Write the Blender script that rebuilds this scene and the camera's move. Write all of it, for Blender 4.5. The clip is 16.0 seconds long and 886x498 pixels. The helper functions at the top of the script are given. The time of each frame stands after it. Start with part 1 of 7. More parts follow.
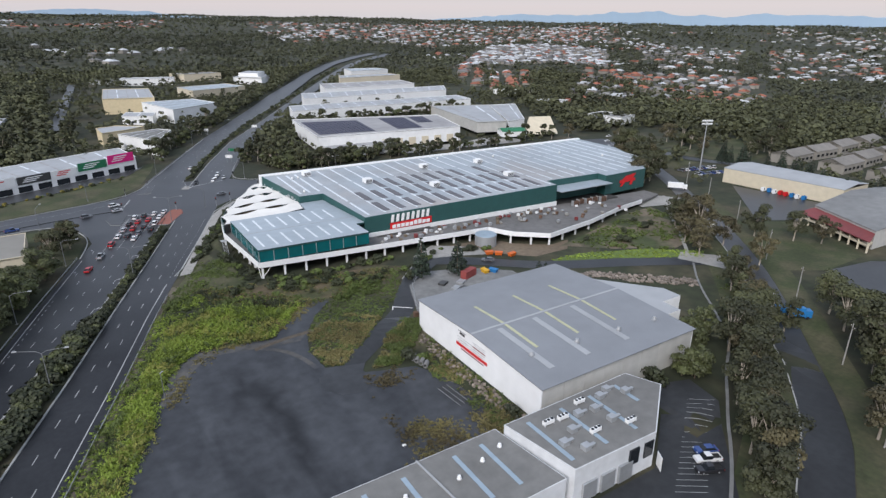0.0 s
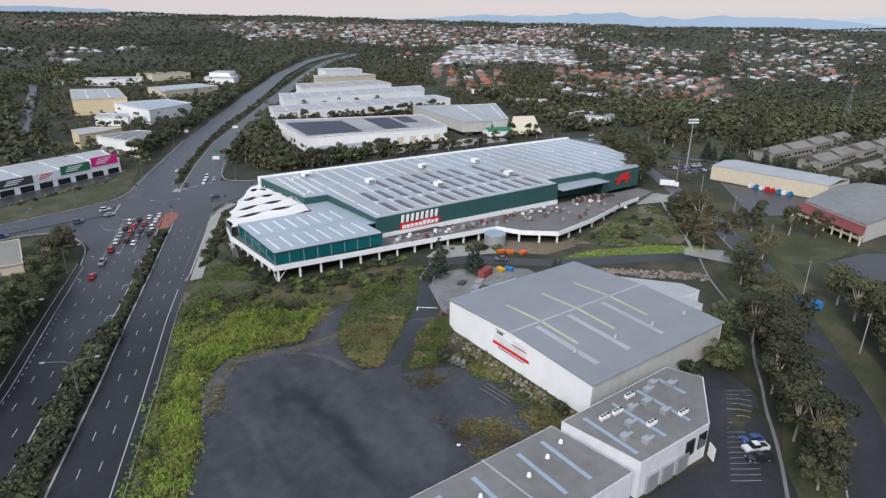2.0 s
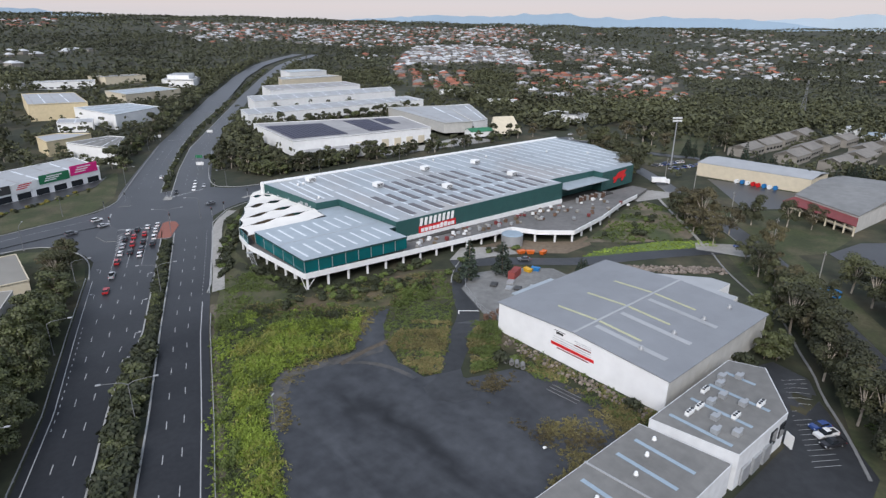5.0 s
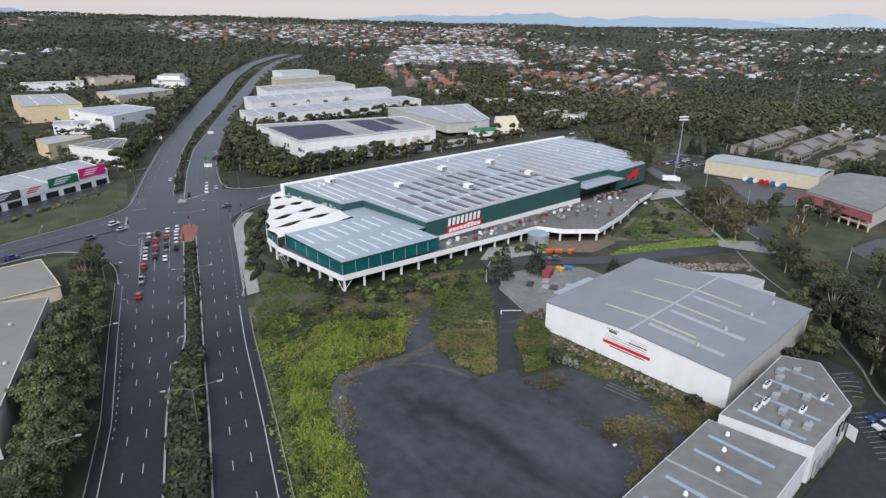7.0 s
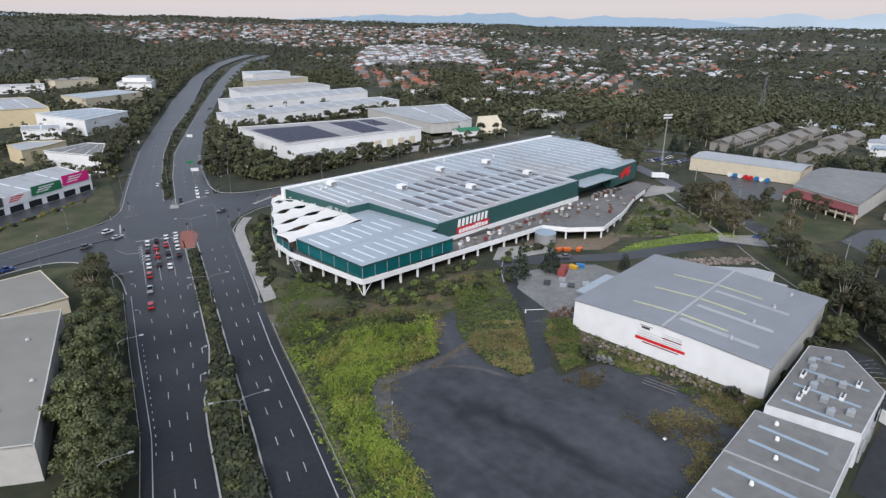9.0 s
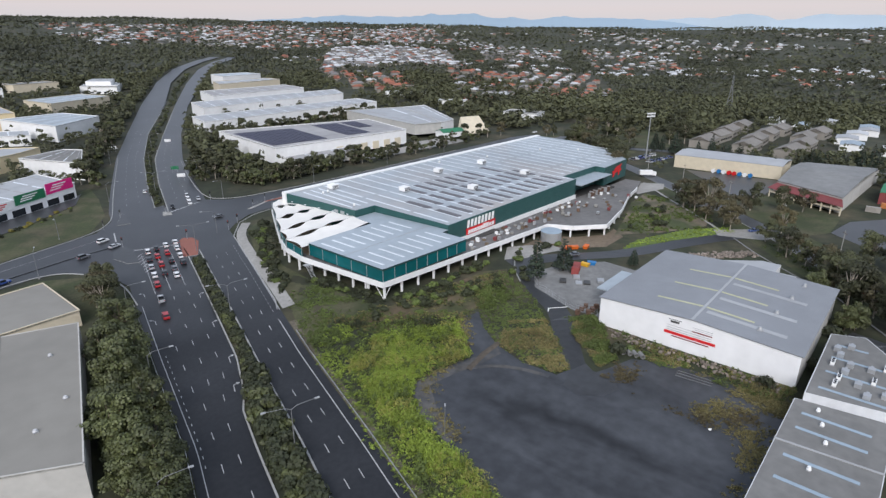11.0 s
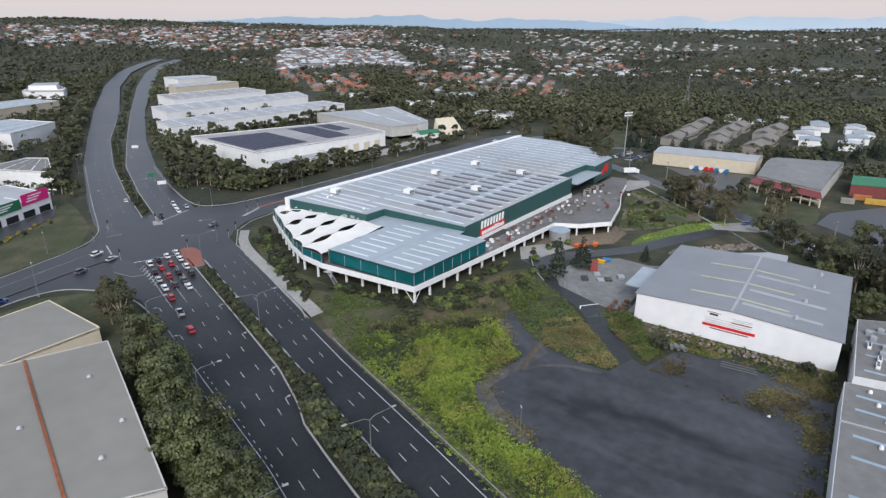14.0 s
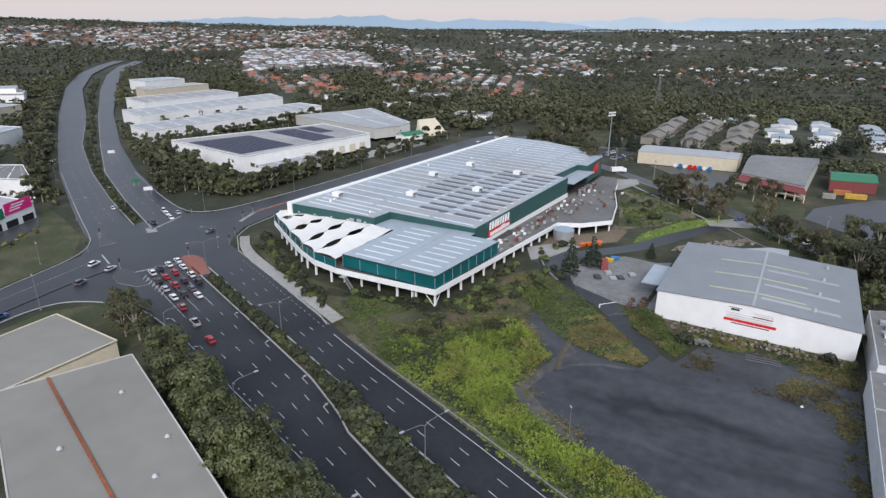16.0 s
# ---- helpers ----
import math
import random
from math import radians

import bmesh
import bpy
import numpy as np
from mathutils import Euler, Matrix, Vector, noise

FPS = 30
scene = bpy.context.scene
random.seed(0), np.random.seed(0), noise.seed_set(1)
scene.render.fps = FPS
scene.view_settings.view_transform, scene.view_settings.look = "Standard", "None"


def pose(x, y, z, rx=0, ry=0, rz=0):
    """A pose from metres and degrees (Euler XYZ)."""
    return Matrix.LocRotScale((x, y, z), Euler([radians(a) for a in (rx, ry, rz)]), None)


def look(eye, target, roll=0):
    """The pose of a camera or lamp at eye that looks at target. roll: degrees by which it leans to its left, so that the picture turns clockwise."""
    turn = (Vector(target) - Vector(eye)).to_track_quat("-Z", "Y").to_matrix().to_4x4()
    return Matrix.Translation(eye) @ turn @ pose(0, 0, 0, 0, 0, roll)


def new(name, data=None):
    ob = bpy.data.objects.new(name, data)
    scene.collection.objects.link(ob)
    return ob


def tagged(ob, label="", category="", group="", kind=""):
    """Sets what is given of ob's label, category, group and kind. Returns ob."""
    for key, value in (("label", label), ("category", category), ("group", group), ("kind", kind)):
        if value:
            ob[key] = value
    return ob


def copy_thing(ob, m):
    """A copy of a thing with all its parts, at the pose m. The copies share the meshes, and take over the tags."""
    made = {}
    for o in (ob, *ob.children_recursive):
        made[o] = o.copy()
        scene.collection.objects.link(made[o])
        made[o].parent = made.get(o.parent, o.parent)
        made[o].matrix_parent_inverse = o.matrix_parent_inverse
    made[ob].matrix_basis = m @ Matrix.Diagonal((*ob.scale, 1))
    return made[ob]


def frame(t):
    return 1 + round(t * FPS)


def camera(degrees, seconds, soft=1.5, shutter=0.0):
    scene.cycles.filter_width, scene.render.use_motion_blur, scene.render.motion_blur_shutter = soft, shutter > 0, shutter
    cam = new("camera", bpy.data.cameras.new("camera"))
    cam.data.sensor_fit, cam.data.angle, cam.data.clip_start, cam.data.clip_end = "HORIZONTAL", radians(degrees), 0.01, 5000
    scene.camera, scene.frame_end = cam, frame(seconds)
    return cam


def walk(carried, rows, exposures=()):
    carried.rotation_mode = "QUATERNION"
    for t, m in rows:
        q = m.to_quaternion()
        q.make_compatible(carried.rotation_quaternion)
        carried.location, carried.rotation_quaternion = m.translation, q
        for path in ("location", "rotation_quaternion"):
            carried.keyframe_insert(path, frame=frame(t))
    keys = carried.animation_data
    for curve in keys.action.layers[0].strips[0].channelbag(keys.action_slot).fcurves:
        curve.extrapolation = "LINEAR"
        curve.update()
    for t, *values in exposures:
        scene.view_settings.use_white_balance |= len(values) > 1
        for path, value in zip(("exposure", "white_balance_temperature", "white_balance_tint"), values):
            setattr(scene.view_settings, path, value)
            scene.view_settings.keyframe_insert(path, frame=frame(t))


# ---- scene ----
cam = camera(74.2, 16.0, soft=1.4)
PATH = [
    (0, (-45.925, -186.44, 81.468), (-44.465, -184.149, 80.455), 0.3),
    (0.5, (-49.736, -184.349, 81.589), (-48.242, -182.078, 80.575), 0.4),
    (1, (-53.397, -181.924, 81.581), (-51.868, -179.679, 80.566), 0.4),
    (1.5, (-56.8, -179.456, 81.403), (-55.237, -177.233, 80.391), 0.5),
    (2, (-60.28, -176.879, 81.323), (-58.683, -174.681, 80.311), 0.6),
    (2.5, (-63.615, -174.361, 81.346), (-61.985, -172.187, 80.336), 0.5),
    (3, (-67.105, -171.677, 81.345), (-65.437, -169.529, 80.336), 0.6),
    (3.5, (-70.309, -168.851, 81.419), (-68.606, -166.732, 80.41), 0.6),
    (6, (-86.438, -154.332, 81.593), (-84.632, -152.299, 80.584), 0.6),
    (6.5, (-89.873, -151.504, 81.702), (-88.055, -149.483, 80.692), 0.6),
    (7, (-92.876, -148.665, 81.651), (-91.039, -146.662, 80.642), 0.5),
    (7.5, (-95.974, -145.622, 81.69), (-94.106, -143.648, 80.681), 0.5),
    (8, (-99.121, -142.594, 81.812), (-97.22, -140.649, 80.803), 0.5),
    (8.5, (-102.24, -139.555, 81.874), (-100.311, -137.641, 80.865), 0.5),
    (9, (-105.146, -136.425, 81.97), (-103.187, -134.54, 80.961), 0.4),
    (11.5, (-119.655, -120.51, 82.164), (-117.554, -118.783, 81.161), 0.3),
    (12, (-122.254, -117.157, 82.044), (-120.125, -115.461, 81.042), 0.4),
    (12.5, (-124.494, -113.856, 81.912), (-122.34, -112.192, 80.911), 0.3),
    (13, (-126.625, -110.515, 81.857), (-124.447, -108.882, 80.858), 0.3),
    (13.5, (-129.017, -107.044, 81.98), (-126.816, -105.444, 80.981), 0.2),
    (14, (-131.672, -103.497, 82.182), (-129.444, -101.931, 81.183), 0.2),
    (14.5, (-134.061, -99.946, 82.311), (-131.81, -98.413, 81.313), 0.2),
    (15, (-136.426, -96.512, 82.431), (-134.151, -95.014, 81.435), 0.2),
    (15.5, (-138.65, -92.848, 82.633), (-136.352, -91.387, 81.635), 0.2),
    (16, (-140.649, -89.063, 82.644), (-138.327, -87.64, 81.648), 0.2),
]
walk(cam, [(t, look(eye, target, roll)) for t, eye, target, roll in PATH])

# ---- world, sun ----
world = bpy.data.worlds.new("dusk_sky")
scene.world = world
world.use_nodes = True
wn, wl = world.node_tree.nodes, world.node_tree.links
wn.clear()
w_out, w_bg = wn.new("ShaderNodeOutputWorld"), wn.new("ShaderNodeBackground")
w_sky = wn.new("ShaderNodeTexSky")
w_sky.sky_type = "NISHITA"
w_sky.sun_disc = False
w_sky.sun_elevation, w_sky.sun_rotation = radians(9), radians(237)
w_co, w_sep, w_ramp, w_mix = wn.new("ShaderNodeTexCoord"), wn.new("ShaderNodeSeparateXYZ"), wn.new("ShaderNodeValToRGB"), wn.new("ShaderNodeMix")
w_mix.data_type = "RGBA"
w_ramp.color_ramp.elements[0].position, w_ramp.color_ramp.elements[0].color = 0.0, (4.7, 4.8, 5.4, 1)
w_ramp.color_ramp.elements[1].position, w_ramp.color_ramp.elements[1].color = 1.0, (4.3, 4.95, 6.3, 1)
for pos, col in ((0.012, (4.9, 4.8, 5.2)), (0.035, (5.3, 4.82, 5.08)), (0.12, (4.4, 4.8, 5.8)), (0.4, (4.5, 5.15, 6.5))):
    el = w_ramp.color_ramp.elements.new(pos)
    el.color = (*col, 1)
wl.new(w_co.outputs["Generated"], w_sep.inputs[0])
wl.new(w_sep.outputs["Z"], w_ramp.inputs[0])
w_mix.inputs[0].default_value = 0.92
wl.new(w_sky.outputs[0], w_mix.inputs[6])
wl.new(w_ramp.outputs[0], w_mix.inputs[7])
wl.new(w_mix.outputs[2], w_bg.inputs[0])
w_bg.inputs[1].default_value = 0.095
wl.new(w_bg.outputs[0], w_out.inputs[0])
sun = new("sun", bpy.data.lights.new("sun", "SUN"))
sun.data.energy, sun.data.angle, sun.data.color = 2.0, radians(28), (1.0, 0.97, 0.97)
sun.matrix_world = look((-110, -70, 95), (0, 0, 0))
scene.view_settings.exposure = 0.54

# ---- materials ----
MATS = {}


def mat(name, col, rough=0.8, metal=0.0, var=0.12, scale=0.5, big=0.03, bump=0.0, bump_scale=4.0, col2=None, mix_scale=0.1, mix_sharp=0.15, mix_at=0.5,
        island=0.0, obj=0.0, wave=0.0, wave_axis="X", wave_scale=3.0, detail=6.0, coat=0.0, warp=0.0):
    if name in MATS:
        return MATS[name]
    m = bpy.data.materials.new(name)
    m.use_nodes = True
    n, l = m.node_tree.nodes, m.node_tree.links
    b = n["Principled BSDF"]
    b.inputs["Roughness"].default_value, b.inputs["Metallic"].default_value = rough, metal
    b.inputs["Coat Weight"].default_value = coat
    geo = n.new("ShaderNodeNewGeometry")

    def tex(s, d=detail):
        t = n.new("ShaderNodeTexNoise")
        t.inputs["Scale"].default_value, t.inputs["Detail"].default_value = s, d
        if warp and s == mix_scale:
            t.inputs["Distortion"].default_value = 1.6
            st = n.new("ShaderNodeVectorMath")
            st.operation = "MULTIPLY"
            st.inputs[1].default_value = (1.7, 0.45, 1)
            l.new(geo.outputs["Position"], st.inputs[0])
            l.new(st.outputs[0], t.inputs["Vector"])
        else:
            l.new(geo.outputs["Position"], t.inputs["Vector"])
        return t.outputs["Fac"]

    def rng(sock, lo, hi, a=0.3, c=0.7):
        r = n.new("ShaderNodeMapRange")
        r.inputs[1].default_value, r.inputs[2].default_value, r.inputs[3].default_value, r.inputs[4].default_value = a, c, lo, hi
        l.new(sock, r.inputs[0])
        return r.outputs[0]

    def mul(a, c):
        x = n.new("ShaderNodeMath")
        x.operation = "MULTIPLY"
        l.new(a, x.inputs[0])
        l.new(c, x.inputs[1])
        return x.outputs[0]

    value = mul(rng(tex(scale), 1 - var, 1 + var), rng(tex(big, 3), 1 - var, 1 + var))
    if island:
        value = mul(value, rng(geo.outputs["Random Per Island"], 1 - island, 1 + island, 0, 1))
    if obj:
        info = n.new("ShaderNodeObjectInfo")
        value = mul(value, rng(info.outputs["Random"], 1 - obj, 1 + obj, 0, 1))
    base = n.new("ShaderNodeMix")
    base.data_type = "RGBA"
    base.inputs[6].default_value = (*col, 1)
    base.inputs[7].default_value = (*(col2 or col), 1)
    if col2:
        l.new(rng(tex(mix_scale, 5), 0, 1, mix_at - mix_sharp, mix_at + mix_sharp), base.inputs[0])
    scaled = n.new("ShaderNodeVectorMath")
    scaled.operation = "SCALE"
    l.new(base.outputs[2], scaled.inputs[0])
    l.new(value, scaled.inputs["Scale"])
    l.new(scaled.outputs[0], b.inputs["Base Color"])
    if bump or wave:
        bm_ = n.new("ShaderNodeBump")
        bm_.inputs["Distance"].default_value = 0.05
        if wave:
            wv = n.new("ShaderNodeTexWave")
            wv.bands_direction = wave_axis
            wv.inputs["Scale"].default_value = wave_scale
            l.new(geo.outputs["Position"], wv.inputs["Vector"])
            l.new(wv.outputs["Fac"], bm_.inputs["Height"])
            bm_.inputs["Strength"].default_value = wave
        else:
            l.new(tex(bump_scale), bm_.inputs["Height"])
            bm_.inputs["Strength"].default_value = bump
        l.new(bm_.outputs[0], b.inputs["Normal"])
    MATS[name] = m
    return m


asphalt = mat("asphalt", (0.022, 0.0235, 0.027), 0.7, var=0.14, scale=0.8, big=0.05, col2=(0.032, 0.034, 0.038), mix_scale=0.04, mix_sharp=0.12, mix_at=0.56, bump=0.2, bump_scale=8)
asphalt_old = mat("worn_asphalt", (0.037, 0.039, 0.042), 0.75, var=0.14, scale=0.6, big=0.05)
lot_asphalt = mat("stained_asphalt", (0.060, 0.064, 0.071), 0.7, var=0.18, scale=0.35, big=0.06, col2=(0.044, 0.047, 0.053), mix_scale=0.045, mix_sharp=0.12, warp=14.0)


def grazing(m, lo=0.12, hi=1.0, rough=0.42):
    """Worn asphalt shines only at a shallow angle."""
    n, l = m.node_tree.nodes, m.node_tree.links
    b = n["Principled BSDF"]
    lw, r = n.new("ShaderNodeLayerWeight"), n.new("ShaderNodeMapRange")
    lw.inputs["Blend"].default_value = 0.5
    r.inputs[1].default_value, r.inputs[2].default_value, r.inputs[3].default_value, r.inputs[4].default_value = 0.55, 0.9, lo, hi
    l.new(lw.outputs["Facing"], r.inputs[0])
    l.new(r.outputs[0], b.inputs["Specular IOR Level"])
    b.inputs["Roughness"].default_value = rough


for m in (asphalt, asphalt_old, lot_asphalt):
    grazing(m)


def streak(m, x0, x1, y0, y1, shade):
    """Darkens a material along one long uneven tyre-worn streak of the lot."""
    n, l = m.node_tree.nodes, m.node_tree.links
    b = n["Principled BSDF"]
    src = b.inputs["Base Color"].links[0].from_socket
    geo, sep, noi = n.new("ShaderNodeNewGeometry"), n.new("ShaderNodeSeparateXYZ"), n.new("ShaderNodeTexNoise")
    noi.inputs["Scale"].default_value = 0.11
    l.new(geo.outputs["Position"], sep.inputs[0])
    l.new(geo.outputs["Position"], noi.inputs["Vector"])

    def calc(op, *args):
        x = n.new("ShaderNodeMath")
        x.operation = op
        for i, v in enumerate(args):
            if isinstance(v, (int, float)):
                x.inputs[i].default_value = v
            else:
                l.new(v, x.inputs[i])
        return x.outputs[0]

    mid = calc("ADD", calc("MULTIPLY", calc("SUBTRACT", sep.outputs["Y"], y0), (x1 - x0) / (y1 - y0)), x0)
    off = calc("ABSOLUTE", calc("ADD", calc("SUBTRACT", sep.outputs["X"], mid), calc("MULTIPLY", calc("SUBTRACT", noi.outputs["Fac"], 0.5), 16.0)))
    across = calc("SUBTRACT", 1.0, calc("MINIMUM", calc("DIVIDE", off, 5.0), 1.0))
    ends = calc("MULTIPLY", calc("MINIMUM", calc("MAXIMUM", calc("DIVIDE", calc("SUBTRACT", y0, sep.outputs["Y"]), 12.0), 0.0), 1.0), calc("MINIMUM", calc("MAXIMUM", calc("DIVIDE", calc("SUBTRACT", sep.outputs["Y"], y1), 14.0), 0.0), 1.0))
    k = calc("SUBTRACT", 1.0, calc("MULTIPLY", calc("MULTIPLY", across, ends), shade))
    sc = n.new("ShaderNodeVectorMath")
    sc.operation = "SCALE"
    l.new(src, sc.inputs[0])
    l.new(k, sc.inputs["Scale"])
    l.new(sc.outputs[0], b.inputs["Base Color"])


streak(lot_asphalt, -21, -17, -48, -106, 0.5)
concrete = mat("concrete", (0.30, 0.29, 0.27), 0.9, var=0.12, scale=1.0, big=0.1)
yard_conc = mat("stained_yard_concrete", (0.19, 0.19, 0.185), 0.9, var=0.15, scale=0.6, big=0.1)
kerb_mat = mat("kerb_concrete", (0.33, 0.33, 0.32), 0.9, var=0.12, scale=1.5)
paint = mat("road_paint", (0.42, 0.42, 0.42), 0.7, var=0.12, scale=2.0)
red_paving = mat("red_paving", (0.26, 0.10, 0.075), 0.9, var=0.15, scale=1.5)
ground_mat = mat("scrub_ground", (0.024, 0.029, 0.013), 0.95, var=0.3, scale=0.25, big=0.012, col2=(0.065, 0.056, 0.032), mix_scale=0.04, mix_sharp=0.12, mix_at=0.58)
grass_mat = mat("mown_grass", (0.040, 0.050, 0.017), 0.95, var=0.22, scale=0.8, big=0.05, col2=(0.085, 0.076, 0.042), mix_scale=0.08, mix_sharp=0.15, mix_at=0.56)
dirt_mat = mat("bare_dirt", (0.15, 0.115, 0.08), 0.95, var=0.2, scale=0.7)
weed_green = mat("weed_leaves_bright", (0.195, 0.262, 0.036), 0.7, var=0.3, scale=0.16, big=0.05, island=0.25)
weed_mid = mat("weed_leaves", (0.085, 0.115, 0.027), 0.7, var=0.25, scale=0.25, big=0.06, island=0.25)
weed_dry = mat("dry_weeds", (0.16, 0.138, 0.055), 0.8, var=0.25, scale=0.25, big=0.06, island=0.4)
hedge_leaf = mat("hedge_leaves", (0.030, 0.036, 0.014), 0.7, var=0.25, scale=0.35, island=0.25)
town_leaf = mat("town_tree_leaves", (0.069, 0.073, 0.033), 0.75, var=0.38, scale=0.09, big=0.012, island=0.22)
gum_leaf = mat("gum_leaves", (0.047, 0.050, 0.020), 0.7, var=0.36, scale=0.09, big=0.012, island=0.25, obj=0.3)
gum_leaf_warm = mat("gum_leaves_warm", (0.078, 0.066, 0.030), 0.7, var=0.2, scale=0.3, island=0.25, obj=0.3)
fig_leaf = mat("fig_leaves", (0.064, 0.073, 0.025), 0.6, var=0.26, scale=0.3, island=0.28, obj=0.28)
pine_leaf = mat("pine_needles", (0.022, 0.034, 0.020), 0.75, var=0.2, scale=0.5, island=0.4, obj=0.2)
# greyer than the nearer foliage: distance haze put into the leaf colour
wood_leaf = mat("haze_greyed_leaves", (0.064, 0.069, 0.040), 0.85, var=0.38, scale=0.05, big=0.005, island=0.2)
bark = mat("bark", (0.13, 0.10, 0.075), 0.95, var=0.25, scale=2.0)
pale_bark = mat("pale_gum_bark", (0.38, 0.33, 0.27), 0.9, var=0.25, scale=1.5)
roof_blue = mat("zincalume_roof", (0.37, 0.41, 0.44), 0.5, 0.2, var=0.09, scale=0.15, big=0.03, col2=(0.40, 0.37, 0.35), mix_scale=0.022, mix_sharp=0.12, mix_at=0.58, wave=0.25, wave_axis="Y", wave_scale=1.2)
roof_blue_x = mat("zincalume_roof_low", (0.38, 0.43, 0.465), 0.5, 0.25, var=0.06, scale=0.3, big=0.04, wave=0.25, wave_axis="X", wave_scale=1.2)
roof_dirty = mat("weathered_zinc_roof", (0.33, 0.32, 0.315), 0.6, 0.15, var=0.12, scale=0.2, big=0.04)
skylight_mat = mat("skylight_sheet", (0.66, 0.70, 0.73), 0.4, var=0.06)
skylight_blue = mat("blue_skylight_sheet", (0.27, 0.34, 0.40), 0.4, var=0.08)
skylight_cream = mat("yellowed_skylight_sheet", (0.42, 0.42, 0.27), 0.5, var=0.1)
solar_mat = mat("solar_panel", (0.028, 0.028, 0.055), 0.55, var=0.1)
green_clad = mat("dark_green_cladding", (0.022, 0.082, 0.077), 0.55, var=0.08, scale=0.3, wave=0.25, wave_axis="X", wave_scale=1.6)
green_trim = mat("dark_green_trim", (0.014, 0.052, 0.050), 0.5, var=0.08)
teal_glass = mat("teal_glass", (0.006, 0.105, 0.115), 0.2, var=0.15, scale=0.15)
# white wall paint toned down to carry the shade on the units' walls
wall_paint = mat("shade_toned_wall_paint", (0.60, 0.61, 0.62), 0.75, var=0.08, scale=0.5, big=0.08)
white_paint = mat("white_paint", (0.80, 0.80, 0.79), 0.6, var=0.05, scale=0.4)
white_wall = mat("white_metal_wall", (0.78, 0.78, 0.78), 0.6, var=0.04, scale=0.3, wave=0.2, wave_axis="Y", wave_scale=2.0)
tilt_wall = mat("tilt_up_concrete_wall", (0.46, 0.45, 0.42), 0.85, var=0.08, scale=0.4)
cream_wall = mat("cream_wall", (0.60, 0.53, 0.40), 0.8, var=0.06, scale=0.4)
yellow_wall = mat("pale_yellow_wall", (0.66, 0.55, 0.35), 0.8, var=0.06)
grey_roof = mat("grey_metal_roof", (0.235, 0.245, 0.26), 0.55, 0.1, var=0.06, scale=0.2, big=0.03, wave=0.2, wave_axis="X", wave_scale=1.4)
unit_roof = mat("fibre_cement_roof", (0.172, 0.169, 0.160), 0.8, var=0.12, scale=0.5, big=0.06, wave=0.25, wave_axis="X", wave_scale=1.4)
beige_roof = mat("beige_metal_roof", (0.235, 0.222, 0.195), 0.7, 0.05, var=0.06, scale=0.2)
light_roof = mat("pale_metal_roof", (0.36, 0.37, 0.38), 0.6, 0.1, var=0.08, scale=0.15)
deck_mat = mat("worn_deck_concrete", (0.15, 0.145, 0.14), 0.9, var=0.15, scale=0.4, big=0.06)
show_roof = mat("weathered_grey_roof", (0.20, 0.20, 0.195), 0.7, 0.05, var=0.12, scale=0.3, big=0.05)
store_solar = mat("thin_film_solar", (0.115, 0.112, 0.12), 0.55, var=0.15, scale=0.3)
rust_mat = mat("rusted_ridge", (0.24, 0.075, 0.03), 0.9, var=0.35, scale=1.2)
red_paint = mat("red_sign_paint", (0.58, 0.014, 0.018), 0.5, var=0.04)
pink_paint = mat("pink_sign_paint", (0.70, 0.015, 0.20), 0.5, var=0.04)
green_sign = mat("green_sign_paint", (0.015, 0.16, 0.07), 0.5, var=0.1)
dark_sign = mat("charcoal_sign_paint", (0.05, 0.05, 0.05), 0.5, var=0.1)
blue_paint = mat("blue_paint", (0.02, 0.17, 0.42), 0.5, var=0.08)
yellow_paint = mat("yellow_paint", (0.65, 0.36, 0.02), 0.5, var=0.08)
orange_paint = mat("orange_paint", (0.62, 0.13, 0.02), 0.5, var=0.08)
lamp_steel = mat("dull_lamp_steel", (0.20, 0.205, 0.21), 0.6, 0.3, var=0.1)
steel = mat("galvanised_steel", (0.42, 0.43, 0.44), 0.5, 0.5, var=0.08)
dark_glass = mat("dark_glass", (0.015, 0.018, 0.022), 0.12, var=0.05)
rubber = mat("rubber", (0.015, 0.015, 0.015), 0.9, var=0.1)
# near-black colour standing in for shade under the deck and indoors
shade_fill = mat("painted_shade", (0.05, 0.048, 0.045), 0.9, var=0.1)
sail_mat = mat("white_shade_cloth", (0.72, 0.70, 0.66), 0.85, var=0.05, scale=0.3)
brick_mat = mat("brown_timber_stack", (0.13, 0.075, 0.05), 0.9, var=0.3, scale=1.0, island=0.3)
stone_mat = mat("rubble_stone", (0.27, 0.22, 0.18), 0.9, var=0.25, scale=1.0, island=0.4)
tile_red = mat("terracotta_roof", (0.27, 0.10, 0.062), 0.85, var=0.12, scale=0.2, island=0.35)
tile_grey = mat("grey_tile_roof", (0.16, 0.155, 0.15), 0.85, var=0.12, scale=0.2, island=0.4)
tile_white = mat("white_metal_roof", (0.47, 0.48, 0.49), 0.7, var=0.1, scale=0.2, island=0.2)
house_wall = mat("house_walls", (0.25, 0.23, 0.20), 0.85, var=0.1, scale=0.2, island=0.2)
maroon = mat("maroon_metal", (0.19, 0.04, 0.04), 0.6, var=0.1)
# aerial haze is mixed into both range colours, more in the farther one
mountain_mat = mat("hazed_range", (0.27, 0.36, 0.45), 1.0, var=0.04, scale=0.002, big=0.0006)
mountain_far = mat("paler_hazed_range", (0.38, 0.46, 0.53), 1.0, var=0.03, scale=0.002, big=0.0006)

# ---- mesh helpers ----


